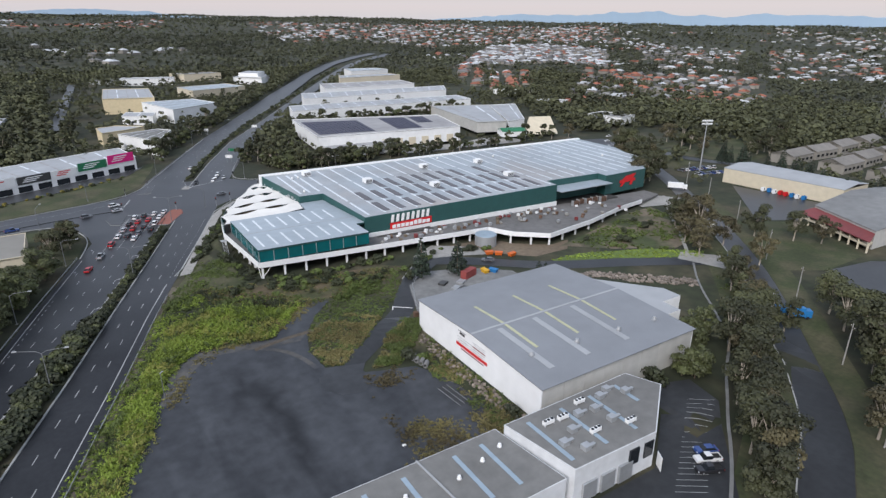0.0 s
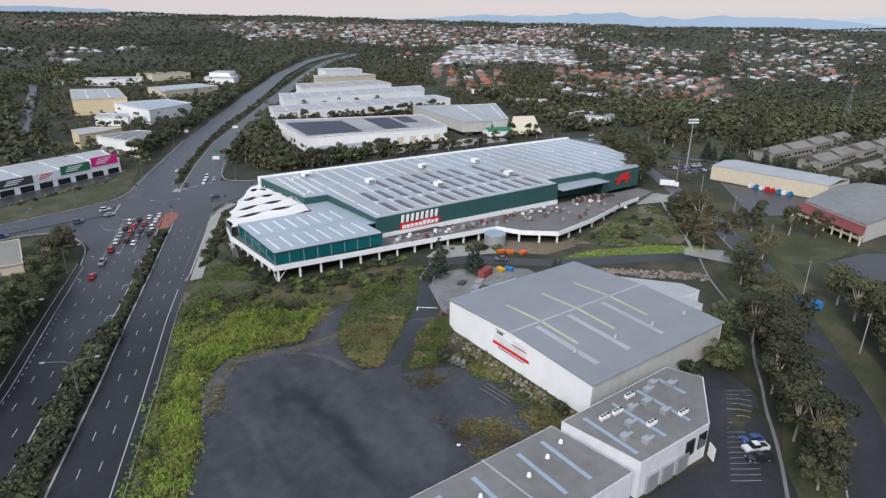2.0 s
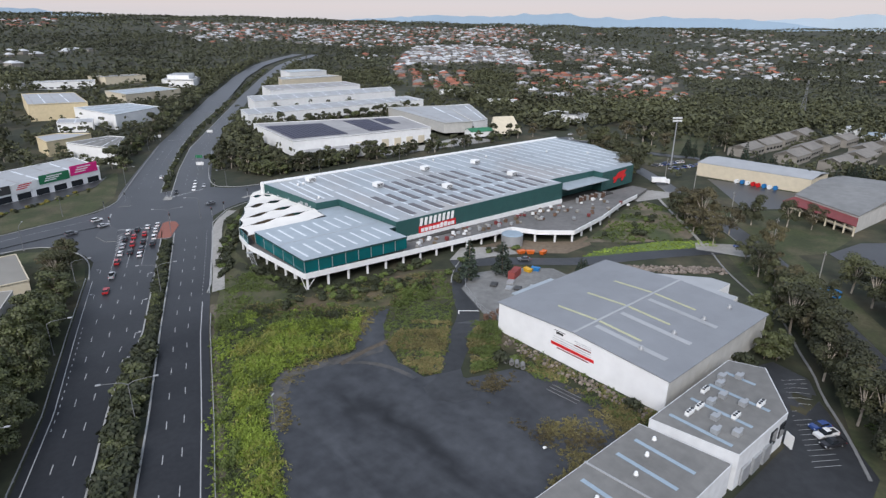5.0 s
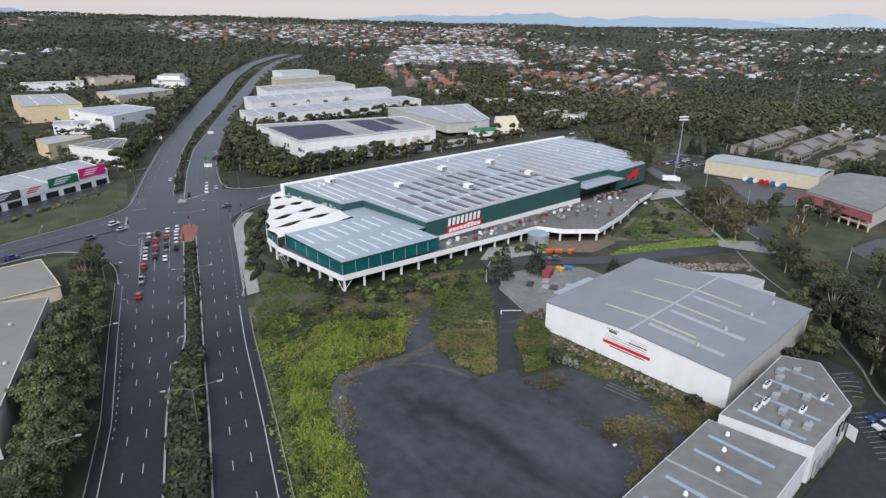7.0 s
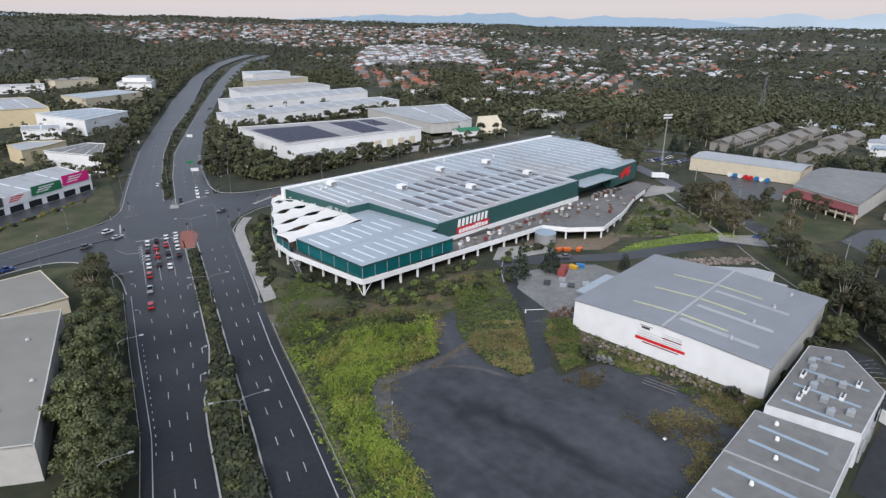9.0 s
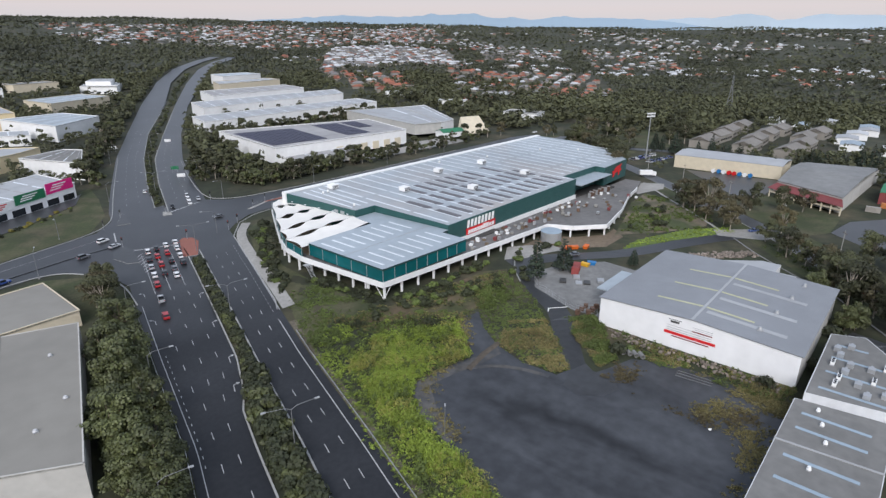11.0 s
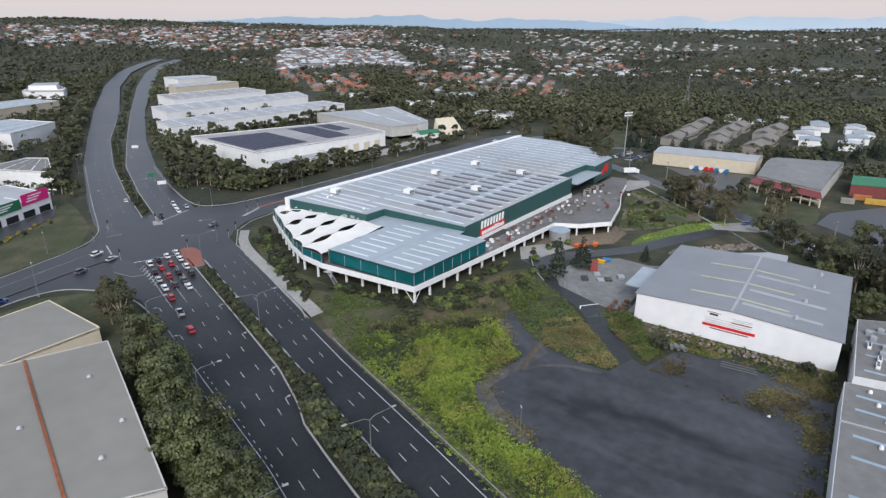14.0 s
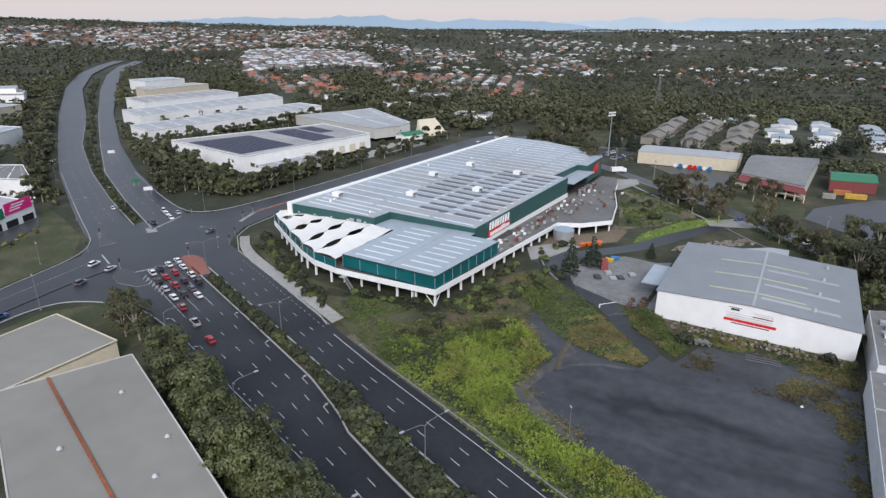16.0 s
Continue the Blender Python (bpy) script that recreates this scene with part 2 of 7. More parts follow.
class Mesh:
    """Collects faces of one mesh."""

    def __init__(self):
        self.v, self.f, self.mi, self.mats = [], [], [], []

    def slot(self, m):
        if m not in self.mats:
            self.mats.append(m)
        return self.mats.index(m)

    def face(self, pts, m):
        k = len(self.v)
        self.v += [tuple(p) for p in pts]
        self.f.append(tuple(range(k, k + len(pts))))
        self.mi.append(self.slot(m))
        return self

    def hexa(self, p, m):
        """p: four low corners anticlockwise from above, then the four above them."""
        k = len(self.v)
        self.v += [tuple(q) for q in p]
        for q in ((3, 2, 1, 0), (4, 5, 6, 7), (0, 1, 5, 4), (1, 2, 6, 5), (2, 3, 7, 6), (3, 0, 4, 7)):
            self.f.append(tuple(k + i for i in q))
            self.mi.append(self.slot(m))
        return self

    def box(self, x0, x1, y0, y1, z0, z1, m):
        return self.hexa([(x0, y0, z0), (x1, y0, z0), (x1, y1, z0), (x0, y1, z0), (x0, y0, z1), (x1, y0, z1), (x1, y1, z1), (x0, y1, z1)], m)

    def prism(self, poly, z0, z1, m, m_top=None):
        """poly anticlockwise; z0 and z1 numbers or functions of x, y."""
        a = z0 if callable(z0) else (lambda x, y: z0)
        c = z1 if callable(z1) else (lambda x, y: z1)
        n, k = len(poly), len(self.v)
        self.v += [(x, y, a(x, y)) for x, y in poly] + [(x, y, c(x, y)) for x, y in poly]
        self.f.append(tuple(range(k + n - 1, k - 1, -1)))
        self.mi.append(self.slot(m))
        self.f.append(tuple(range(k + n, k + 2 * n)))
        self.mi.append(self.slot(m_top or m))
        for i in range(n):
            j = (i + 1) % n
            self.f.append((k + i, k + j, k + n + j, k + n + i))
            self.mi.append(self.slot(m))
        return self

    def tube(self, p, q, r0, r1, m, n=8):
        p, q = Vector(p), Vector(q)
        d = (q - p).normalized()
        a = d.orthogonal().normalized()
        c = d.cross(a)
        k = len(self.v)
        for o, r in ((p, r0), (q, r1)):
            for i in range(n):
                t = 2 * math.pi * i / n
                self.v.append(tuple(o + (a * math.cos(t) + c * math.sin(t)) * r))
        for i in range(n):
            j = (i + 1) % n
            self.f.append((k + i, k + j, k + n + j, k + n + i))
            self.mi.append(self.slot(m))
        self.f.append(tuple(range(k + n - 1, k - 1, -1)))
        self.f.append(tuple(range(k + n, k + 2 * n)))
        self.mi += [self.slot(m)] * 2
        return self

    def data(self, name):
        me = bpy.data.meshes.new(name)
        me.from_pydata(self.v, [], self.f)
        for m in self.mats:
            me.materials.append(m)
        me.polygons.foreach_set("material_index", self.mi)
        me.update()
        return me


def part(name, mesh, parent=None, label=""):
    ob = new(name, mesh.data(name) if isinstance(mesh, Mesh) else mesh)
    if parent:
        ob.parent = parent
    return tagged(ob, label)


def thing(name, label, category, group="", kind="", at=None):
    ob = new(name)
    if at is not None:
        ob.matrix_world = at
    return tagged(ob, label, category, group, kind)


def setting(name, mesh, label, category):
    return tagged(new(name, mesh.data(name)), label, category, kind="structure")


def smooth(a, b, x):
    t = np.clip((x - a) / (b - a), 0, 1)
    return t * t * (3 - 2 * t)


# ---- plan of the roads (metres; x along the store's front, y to its back) ----
OUT_R = [(-97, -175), (-74, -112), (-55.3, -60.2), (-48.9, -42.6), (-35.4, -3.6), (-26, 21), (-8, 67), (7, 107), (24.7, 158.8), (46.8, 216), (68, 269), (119, 372), (208, 531), (334.5, 736), (453, 920), (577, 1092), (705, 1233)]
OUT_L = [(-106, -168), (-83, -104), (-64.2, -52.3), (-57.6, -34.8), (-43.9, 4), (-29.4, 43.9), (-12, 93), (2.7, 147.8), (28, 213), (58.5, 283.7), (112, 383), (201, 542), (322, 750), (441, 936), (566, 1105), (694, 1246)]
IN_R = [(-114, -160), (-91, -99), (-71.4, -45.8), (-65.1, -28.1), (-60, -15), (-55.5, -8), (-48, 7.6), (-37, 38.2), (-17, 95), (1.7, 161.4), (23, 218), (53.6, 291), (103.8, 395), (194, 552), (310, 772), (425, 952), (554, 1118), (682, 1260)]
IN_L = [(-124, -155), (-101, -93), (-80.3, -37.8), (-73.8, -20.3), (-62, 19.9), (-49.3, 61.4), (-33, 112), (-12.4, 175.5), (2.3, 211), (43.8, 306), (94.7, 409), (179.6, 573), (300, 792), (412, 965), (542, 1130), (670, 1272)]


def along(line, y):
    p = np.array(line)
    return np.interp(y, p[:, 1], p[:, 0])


def gz(x, y):
    """Height of the land."""
    x, y = np.asarray(x, float), np.asarray(y, float)
    d = x - along(OUT_R, y)
    block = smooth(3, 15, d) * (1 - smooth(88, 108, y)) * (2.3 - 1.3 * smooth(66, 95, x))
    pad = smooth(21.5, 25.5, x) * (1 - smooth(98, 108, x)) * smooth(-131, -125, y) * (1 - smooth(-58, -50, y)) * np.where(y < -112, smooth(52, 56, x), 1.0)
    h = block + 1.7 * pad
    r = np.hypot(x, y - 50)
    az = np.degrees(np.arctan2(y + 100, x + 100))
    up = smooth(20, 46, az)
    h = h + 0.0165 * np.maximum(0, r - 350) * up + (1 - up) * (66 * smooth(1900, 4500, r) - 19 * smooth(430, 900, r))
    h = h + 62 * smooth(1300, 4500, r) + 22 * smooth(48, 66, az) * smooth(900, 3200, r) + 10 * smooth(35, 50, az) * smooth(600, 1500, r)
    wob = np.sin(x * 0.0045 + 1.3) * np.cos(y * 0.0052 + 0.4) + 0.5 * np.sin(x * 0.011 - y * 0.009)
    return h + 7 * smooth(500, 1400, r) * wob


def gzf(x, y):
    return float(gz(x, y))


def ribbon(left, right, m, lift, z=None, mesh=None):
    """A surface between two lines of as many points, laid on the land."""
    mesh = mesh or Mesh()
    for (a, b, c, d) in zip(left[:-1], right[:-1], right[1:], left[1:]):
        mesh.face([(p[0], p[1], (gzf(*p) if z is None else z) + lift + 1.8 * float(smooth(430, 640, p[1]))) for p in (a, b, c, d)], m)
    return mesh


def resample(line, ys):
    return [(float(along(line, y)), float(y)) for y in ys]


def offset_line(pts, d):
    """The line moved d to its right."""
    out = []
    for i, p in enumerate(pts):
        a, b = Vector(pts[max(i - 1, 0)]), Vector(pts[min(i + 1, len(pts) - 1)])
        t = (b - a).normalized()
        out.append((p[0] + t.y * d, p[1] - t.x * d))
    return out


def densify(pts, step):
    out = []
    for a, b in zip(pts[:-1], pts[1:]):
        n = max(1, int(math.dist(a, b) / step))
        out += [(a[0] + (b[0] - a[0]) * i / n, a[1] + (b[1] - a[1]) * i / n) for i in range(n)]
    return out + [pts[-1]]


def smooth_line(pts, rounds=2):
    for _ in range(rounds):
        q = [pts[0]]
        for a, b in zip(pts[:-1], pts[1:]):
            q += [(a[0] * 0.75 + b[0] * 0.25, a[1] * 0.75 + b[1] * 0.25), (a[0] * 0.25 + b[0] * 0.75, a[1] * 0.25 + b[1] * 0.75)]
        pts = q + [pts[-1]]
    return pts


# ---- ground ----
def axis(lo, hi, a, b, fine, grow=1.22):
    mid = list(np.arange(a, b + 0.1, fine))
    s, x = fine, b
    while x < hi:
        s *= grow
        x = min(hi, x + s)
        mid.append(x)
    s, x = fine, a
    while x > lo:
        s *= grow
        x = max(lo, x - s)
        mid.insert(0, x)
    return np.array(mid)


gx, gy = axis(-4600, 4600, -110, 330, 3.0), axis(-4600, 4600, -200, 330, 3.0)
GX, GY = np.meshgrid(gx, gy)
GZ = gz(GX, GY)
me = bpy.data.meshes.new("ground")
nx, ny = len(gx), len(gy)
ids = np.arange(nx * ny).reshape(ny, nx)
quads = np.stack([ids[:-1, :-1], ids[:-1, 1:], ids[1:, 1:], ids[1:, :-1]], -1).reshape(-1, 4)
me.from_pydata(np.stack([GX, GY, GZ], -1).reshape(-1, 3).tolist(), [], quads.tolist())
me.materials.append(ground_mat)
me.polygons.foreach_set("use_smooth", [True] * len(quads))
tagged(new("ground", me), "dark green scrubby ground of the district", "ground", kind="structure")


def poly_on_land(pts, m, lift, mesh=None, step=5.0, z=None):
    """A patch with a given outline, triangulated and draped on the land."""
    bm = bmesh.new()
    vs = [bm.verts.new((x, y, 0)) for x, y in densify(pts + [pts[0]], step)[:-1]]
    f = bm.faces.new(vs)
    if f.normal.z < 0 or f.calc_area() and sum(a.co.x * b.co.y - b.co.x * a.co.y for a, b in zip(vs, vs[1:] + vs[:1])) < 0:
        bmesh.ops.reverse_faces(bm, faces=[f])
    xs, ys = [p[0] for p in pts], [p[1] for p in pts]
    for lo, hi, k in ((min(xs), max(xs), 0), (min(ys), max(ys), 1)):
        c = lo + step
        while c < hi:
            geom = bm.verts[:] + bm.edges[:] + bm.faces[:]
            co, no = [0, 0, 0], [0, 0, 0]
            co[k], no[k] = c, 1
            bmesh.ops.bisect_plane(bm, geom=geom, plane_co=co, plane_no=no)
            c += step
    for v in bm.verts:
        v.co.z = (gzf(v.co.x, v.co.y) if z is None else z) + lift
    bmesh.ops.triangulate(bm, faces=bm.faces[:])
    mesh = mesh or Mesh()
    for f in bm.faces:
        mesh.face([v.co for v in f.verts], m)
    bm.free()
    return mesh


# ---- roads ----
ys1 = list(np.arange(-165, 118, 6.0)) + list(np.arange(118, 1232, 14.0))
road = ribbon(resample(OUT_L, ys1), offset_line(resample(OUT_R, ys1), 2.2), asphalt, 0.06)
setting("road_outbound", road, "dark grey asphalt carriageway of the highway", "road")
road = ribbon(offset_line(resample(IN_L, ys1), -1.8), resample(IN_R, ys1), asphalt, 0.06)
setting("road_inbound", road, "dark grey asphalt carriageway with turning lanes", "road")
cross = poly_on_land([(-240, 50), (-110, 96), (-77, 107), (-66, 109), (-56, 107), (-49.5, 96), (-47, 86), (-46, 76), (-30, 80), (-8, 92), (8, 106), (18, 115), (28, 121), (47, 124), (130, 122), (220, 124), (292, 110), (318, 112), (330, 128), (318, 146), (296, 152), (220, 150), (100, 147), (48, 150), (36, 153), (27, 163), (16, 168), (0, 166), (-13, 172), (-20, 158), (-31, 146), (-64.6, 136), (-110, 120), (-250, 82)], asphalt, 0.10, step=12)
setting("road_crossing", cross, "wide asphalt crossroads with faded tyre marks", "road")
back = smooth_line([(-75, 262), (-66, 305), (-58, 400), (-48, 520), (-40, 640), (-30, 800)])
setting("road_back_street", ribbon(offset_line(back, -4.5), offset_line(back, 4.5), asphalt_old, 0.08), "quiet asphalt back street between trees", "road")
street = smooth_line([(330, 120), (285, 85), (255, 40), (236, 14), (210, -17), (184, -50), (150, -86), (110, -119), (84, -141), (58, -153), (20, -172), (-40, -200)])
setting("road_side_street", ribbon(offset_line(street, 4.6), offset_line(street, -4.6), asphalt_old, 0.08), "narrow grey asphalt side street", "road")
park = smooth_line([(322, 130), (312, 92), (305, 62), (311, 38), (324, 8), (329, -28), (328, -70), (332, -130)])
setting("road_park_street", ribbon(offset_line(park, -4.2), offset_line(park, 4.2), asphalt_old, 0.08), "grey asphalt street between the sheds and townhouses", "road")
drive_a = smooth_line([(160, -78), (142, -64), (120, -52), (96, -41), (75, -27), (62, -18), (52, -13)])
setting("road_driveway", ribbon(offset_line(drive_a, -3.6), offset_line(drive_a, 4.2), asphalt, 0.09), "dark asphalt driveway to the store's undercroft", "road")
drive_b = smooth_line([(60, -14), (48, -22), (36, -36), (29, -47), (16, -56), (8, -62), (2.5, -66)])
setting("road_lot_access", ribbon(offset_line(drive_b, -3.4), offset_line(drive_b, 3.4), asphalt_old, 0.11), "grey asphalt access lane to an empty lot", "road")
LOT = [(9, -25), (1, -31), (-4, -37), (-9, -42.5), (-20, -40.5), (-29, -39), (-36, -47.5), (-40, -59), (-44, -72), (-50, -86), (-62, -104), (-64, -111.6), (14, -111.6), (22, -98), (21.5, -84), (17, -75), (9, -72.5), (3, -70), (6.5, -66.5), (-2.5, -64), (-3, -54), (0, -44), (6, -35), (13, -28)]
setting("pavement_lot", poly_on_land(LOT, lot_asphalt, 0.10, step=6), "empty asphalt lot with dark wet-looking stains", "pavement")
setting("pavement_wet_patch", poly_on_land([(7, -67), (1, -65.5), (-5.5, -67.5), (-7, -72), (-3.5, -77), (1.5, -78.5), (5.5, -75), (5, -70)], mat("wet_asphalt", (0.020, 0.021, 0.023), 0.5, var=0.2, scale=0.5, col2=(0.034, 0.036, 0.04), mix_scale=0.3, mix_sharp=0.15), 0.125, step=4), "dark damp asphalt where the lane meets the lot", "pavement")
setting("pavement_yard", poly_on_land([(40, -31), (52, -24), (64, -28), (78, -38), (76, -60), (30, -60), (33, -48)], yard_conc, 0.14, step=5), "pale concrete loading yard", "pavement")
setting("pavement_unit_yard", poly_on_land([(10, -131), (38, -131.5), (53, -121), (56, -113), (68, -117), (66, -126), (42, -147), (10, -150)], asphalt_old, 0.12, step=5), "worn asphalt forecourt with marked bays", "pavement")
setting("pavement_entry_apron", poly_on_land([(66, -2), (82, -12), (80, -20), (60, -14), (54, -9)], concrete, 0.15, step=4), "concrete entry apron under the deck", "pavement")
walk_a = smooth_line([(211, 2), (187, -20), (161, -46.5), (143, -63)])
setting("pavement_street_footpath", ribbon(offset_line(walk_a, -0.7), offset_line(walk_a, 0.7), concrete, 0.205), "narrow pale footpath beside the side street", "pavement")
walk_b = smooth_line([(141, -66), (125.6, -79), (108, -99), (94, -111), (81, -118), (67, -127.5), (53, -138), (40, -146)])
setting("pavement_worn_footpath", ribbon(offset_line(walk_b, -0.35), offset_line(walk_b, 0.35), yard_conc, 0.215), "narrow worn footpath in the grass", "pavement")
path_l = smooth_line([(-20, 22), (-10, 48), (-1, 74), (8, 96), (20, 110)])
setting("pavement_footpath", ribbon(offset_line(path_l, -2.4), offset_line(path_l, 1.6), concrete, 0.22), "pale concrete footpath beside the highway", "pavement")

# ---- vegetation ----
rng_ = np.random.default_rng(7)


def leaf_cloud(lobes, n, size, squash=0.75, seed=1):
    """n leaf clumps (four-cornered, turned at random) over the skins of a few lobes (x, y, z, radius)."""
    g = np.random.default_rng(seed)
    lob = np.array(lobes, float)
    w = lob[:, 3] ** 2
    k = g.choice(len(lob), n, p=w / w.sum())
    d = g.normal(size=(n, 3))
    d /= np.linalg.norm(d, axis=1)[:, None]
    d[:, 2] = np.where(d[:, 2] < -0.5, -d[:, 2], d[:, 2])
    r = lob[k, 3] * g.uniform(0.62, 1.06, n)
    c = lob[k, :3] + d * r[:, None] * np.array([1, 1, squash])
    nrm = d + np.array([0, 0, 0.25]) + g.normal(size=(n, 3)) * 0.38
    nrm /= np.linalg.norm(nrm, axis=1)[:, None]
    ref = g.normal(size=(n, 3))
    a = np.cross(nrm, ref)
    a /= np.linalg.norm(a, axis=1)[:, None]
    b = np.cross(nrm, a)
    s = size * g.uniform(0.6, 1.35, n)[:, None]
    j = g.uniform(0.6, 1.25, (n, 4, 1))
    q = np.stack([c + a * s * j[:, 0], c + b * s * j[:, 1] * 0.8, c - a * s * j[:, 2], c - b * s * j[:, 3] * 0.8], 1)
    return q.reshape(-1, 3)


def quad_mesh(name, verts, m):
    n = len(verts) // 4
    me = bpy.data.meshes.new(name)
    me.vertices.add(n * 4)
    me.vertices.foreach_set("co", np.asarray(verts, np.float32).ravel())
    me.loops.add(n * 4)
    me.loops.foreach_set("vertex_index", np.arange(n * 4, dtype=np.int32))
    me.polygons.add(n)
    me.polygons.foreach_set("loop_start", np.arange(0, n * 4, 4, dtype=np.int32))
    me.materials.append(m)
    me.update(calc_edges=True)
    return me


def lobed(h, w, n, seed, low=0.42):
    g = np.random.default_rng(seed)
    out = []
    for i in range(n):
        t = g.uniform(0, 2 * math.pi)
        zz = g.uniform(low, 0.88)
        rad = w * (1 - abs(zz - 0.55) * 1.1) * g.uniform(0.25, 0.78)
        out.append((rad * math.cos(t), rad * math.sin(t), h * zz, w * g.uniform(0.26, 0.5)))
    return out


def build_tree(h, w, lobes, leaves, size, leaf, trunk, seed, label, name="gum_tree", low=0.26):
    lob = lobed(h, w, lobes, seed, low)
    lob = [(x, y, z, q * 0.82) for x, y, z, q in lob]
    t = thing(name, label, "tree")
    m = Mesh()
    g = np.random.default_rng(seed)
    fork = Vector((g.uniform(-0.3, 0.3), g.uniform(-0.3, 0.3), h * 0.33))
    m.tube((0, 0, -0.6), fork, h * 0.024, h * 0.017, trunk)
    for x, y, z, r in lob:
        mid = fork.lerp(Vector((x, y, z)), 0.55) + Vector((0, 0, h * 0.03))
        m.tube(fork, mid, h * 0.011, h * 0.007, trunk, 5)
        m.tube(mid, (x, y, z + r * 0.3), h * 0.007, h * 0.003, trunk, 5)
    part("trunk", m, t)
    part("crown", quad_mesh("crown", leaf_cloud(lob, leaves, size, seed=seed), leaf), t)
    return t


def build_pine(h, w, seed, label):
    """A dark conifer with tiers of drooping branches."""
    g = np.random.default_rng(seed)
    t = thing("pine_tree", label, "tree")
    part("trunk", Mesh().tube((0, 0, -0.5), (0, 0, h * 0.98), h * 0.02, 0.03, bark), t)
    lob = []
    for i in range(13):
        z = h * (0.12 + 0.85 * i / 13)
        rr = w * (1 - (z / h)) * 1.05 + 0.25
        for k in range(6):
            a = 2 * math.pi * (k / 6) + i * 0.7 + g.uniform(-0.3, 0.3)
            lob.append((rr * 0.62 * math.cos(a), rr * 0.62 * math.sin(a), z, rr * 0.42))
    part("crown", quad_mesh("crown", leaf_cloud(lob, 900, 0.36, 0.4, seed), pine_leaf), t)
    return t


def build_shrub(r, seed, leaf, label, name="shrub", n=260, size=0.3):
    t = thing(name, label, "shrub")
    g = np.random.default_rng(seed)
    lob = [(g.uniform(-0.5, 0.5) * r, g.uniform(-0.5, 0.5) * r, r * g.uniform(0.3, 0.8), r * g.uniform(0.45, 0.7)) for _ in range(5)]
    part("stem", Mesh().tube((0, 0, -0.3), (0, 0, r * 0.6), 0.07, 0.04, bark, 6), t)
    part("foliage", quad_mesh("foliage", leaf_cloud(lob, n, size, seed=seed), leaf), t)
    return t


def plant(kinds, spots, seed=3, lo=0.8, hi=1.25):
    """Sets a copy of one of the kinds at each spot (x, y[, scale])."""
    g = random.Random(seed)
    for s in spots:
        k = g.choice(kinds)
        f = (s[2] if len(s) > 2 else 1.0) * g.uniform(lo, hi)
        m = pose(s[0], s[1], gzf(s[0], s[1]) - 0.05, 0, 0, g.uniform(0, 360))
        c = copy_thing(k, m)
        c.matrix_basis = m @ Matrix.Diagonal((f, f, f * g.uniform(0.9, 1.1), 1))


GUMS = [build_tree(13, 6.2, 18, 2300, 0.36, gum_leaf, pale_bark, 11, "olive green gum tree with an open crown"),
        build_tree(15, 6.8, 19, 2500, 0.38, gum_leaf, pale_bark, 12, "tall olive gum tree with a pale trunk"),
        build_tree(12, 5.8, 15, 1700, 0.36, gum_leaf_warm, pale_bark, 13, "brownish green gum tree with a sparse crown")]
FIGS = [build_tree(12.5, 6.4, 20, 3400, 0.34, fig_leaf, bark, 21, "dense round-headed olive green roadside tree", "broadleaf_tree", 0.22),
        build_tree(11, 5.8, 17, 2900, 0.33, fig_leaf, bark, 22, "dense dark green roadside tree", "broadleaf_tree", 0.22)]
FAR_GUMS = [build_tree(13, 5.0, 11, 460, 0.78, gum_leaf, pale_bark, 14, "olive green gum tree beyond the crossing", low=0.2),
            build_tree(14.5, 5.4, 12, 500, 0.8, gum_leaf, pale_bark, 15, "tall olive gum tree beyond the crossing", low=0.2)]
FAR_FIGS = [build_tree(10, 5.2, 12, 470, 0.74, fig_leaf, bark, 23, "dense green tree beside the warehouses", "broadleaf_tree", 0.16)]
PINES = [build_pine(13, 3.0, 31, "dark green conical pine with tiered branches"), build_pine(11, 3.4, 32, "broad dark green pine")]
SHRUBS = [build_shrub(1.4, 41, hedge_leaf, "dark green rounded shrub"), build_shrub(1.1, 42, weed_mid, "mid green rounded shrub"), build_shrub(1.7, 43, hedge_leaf, "large dark green shrub")]
HEDGE = [build_shrub(1.5, 51, hedge_leaf, "clipped dark green median shrub", "median_shrub", 300, 0.28), build_shrub(1.3, 52, fig_leaf, "bushy green median shrub", "median_shrub", 280, 0.27)]
HOME = [(70, -128), (90, -113), (118, -102), (-82, -22), (-70, 22), (66, 190), (76, 230), (108, 300), (47, -27), (59, -31), (2, -6), (10, -7), (20, -8), (-63.4, -38), (-66.2, -46)]
for ob in PINES:
    ob.scale = (1.25, 1.25, 1.2)
for ob, (px, py) in zip(GUMS + FIGS + FAR_GUMS + FAR_FIGS + PINES + SHRUBS + HEDGE, HOME):
    ob.matrix_world = pose(px, py, gzf(px, py) - 0.05) @ Matrix.Diagonal((*ob.scale, 1))


def between(a, b, n, jitter, seed):
    g = random.Random(seed)
    return [(a[0] + (b[0] - a[0]) * (i + g.random()) / n + g.uniform(-jitter, jitter), a[1] + (b[1] - a[1]) * (i + g.random()) / n + g.uniform(-jitter, jitter)) for i in range(n)]


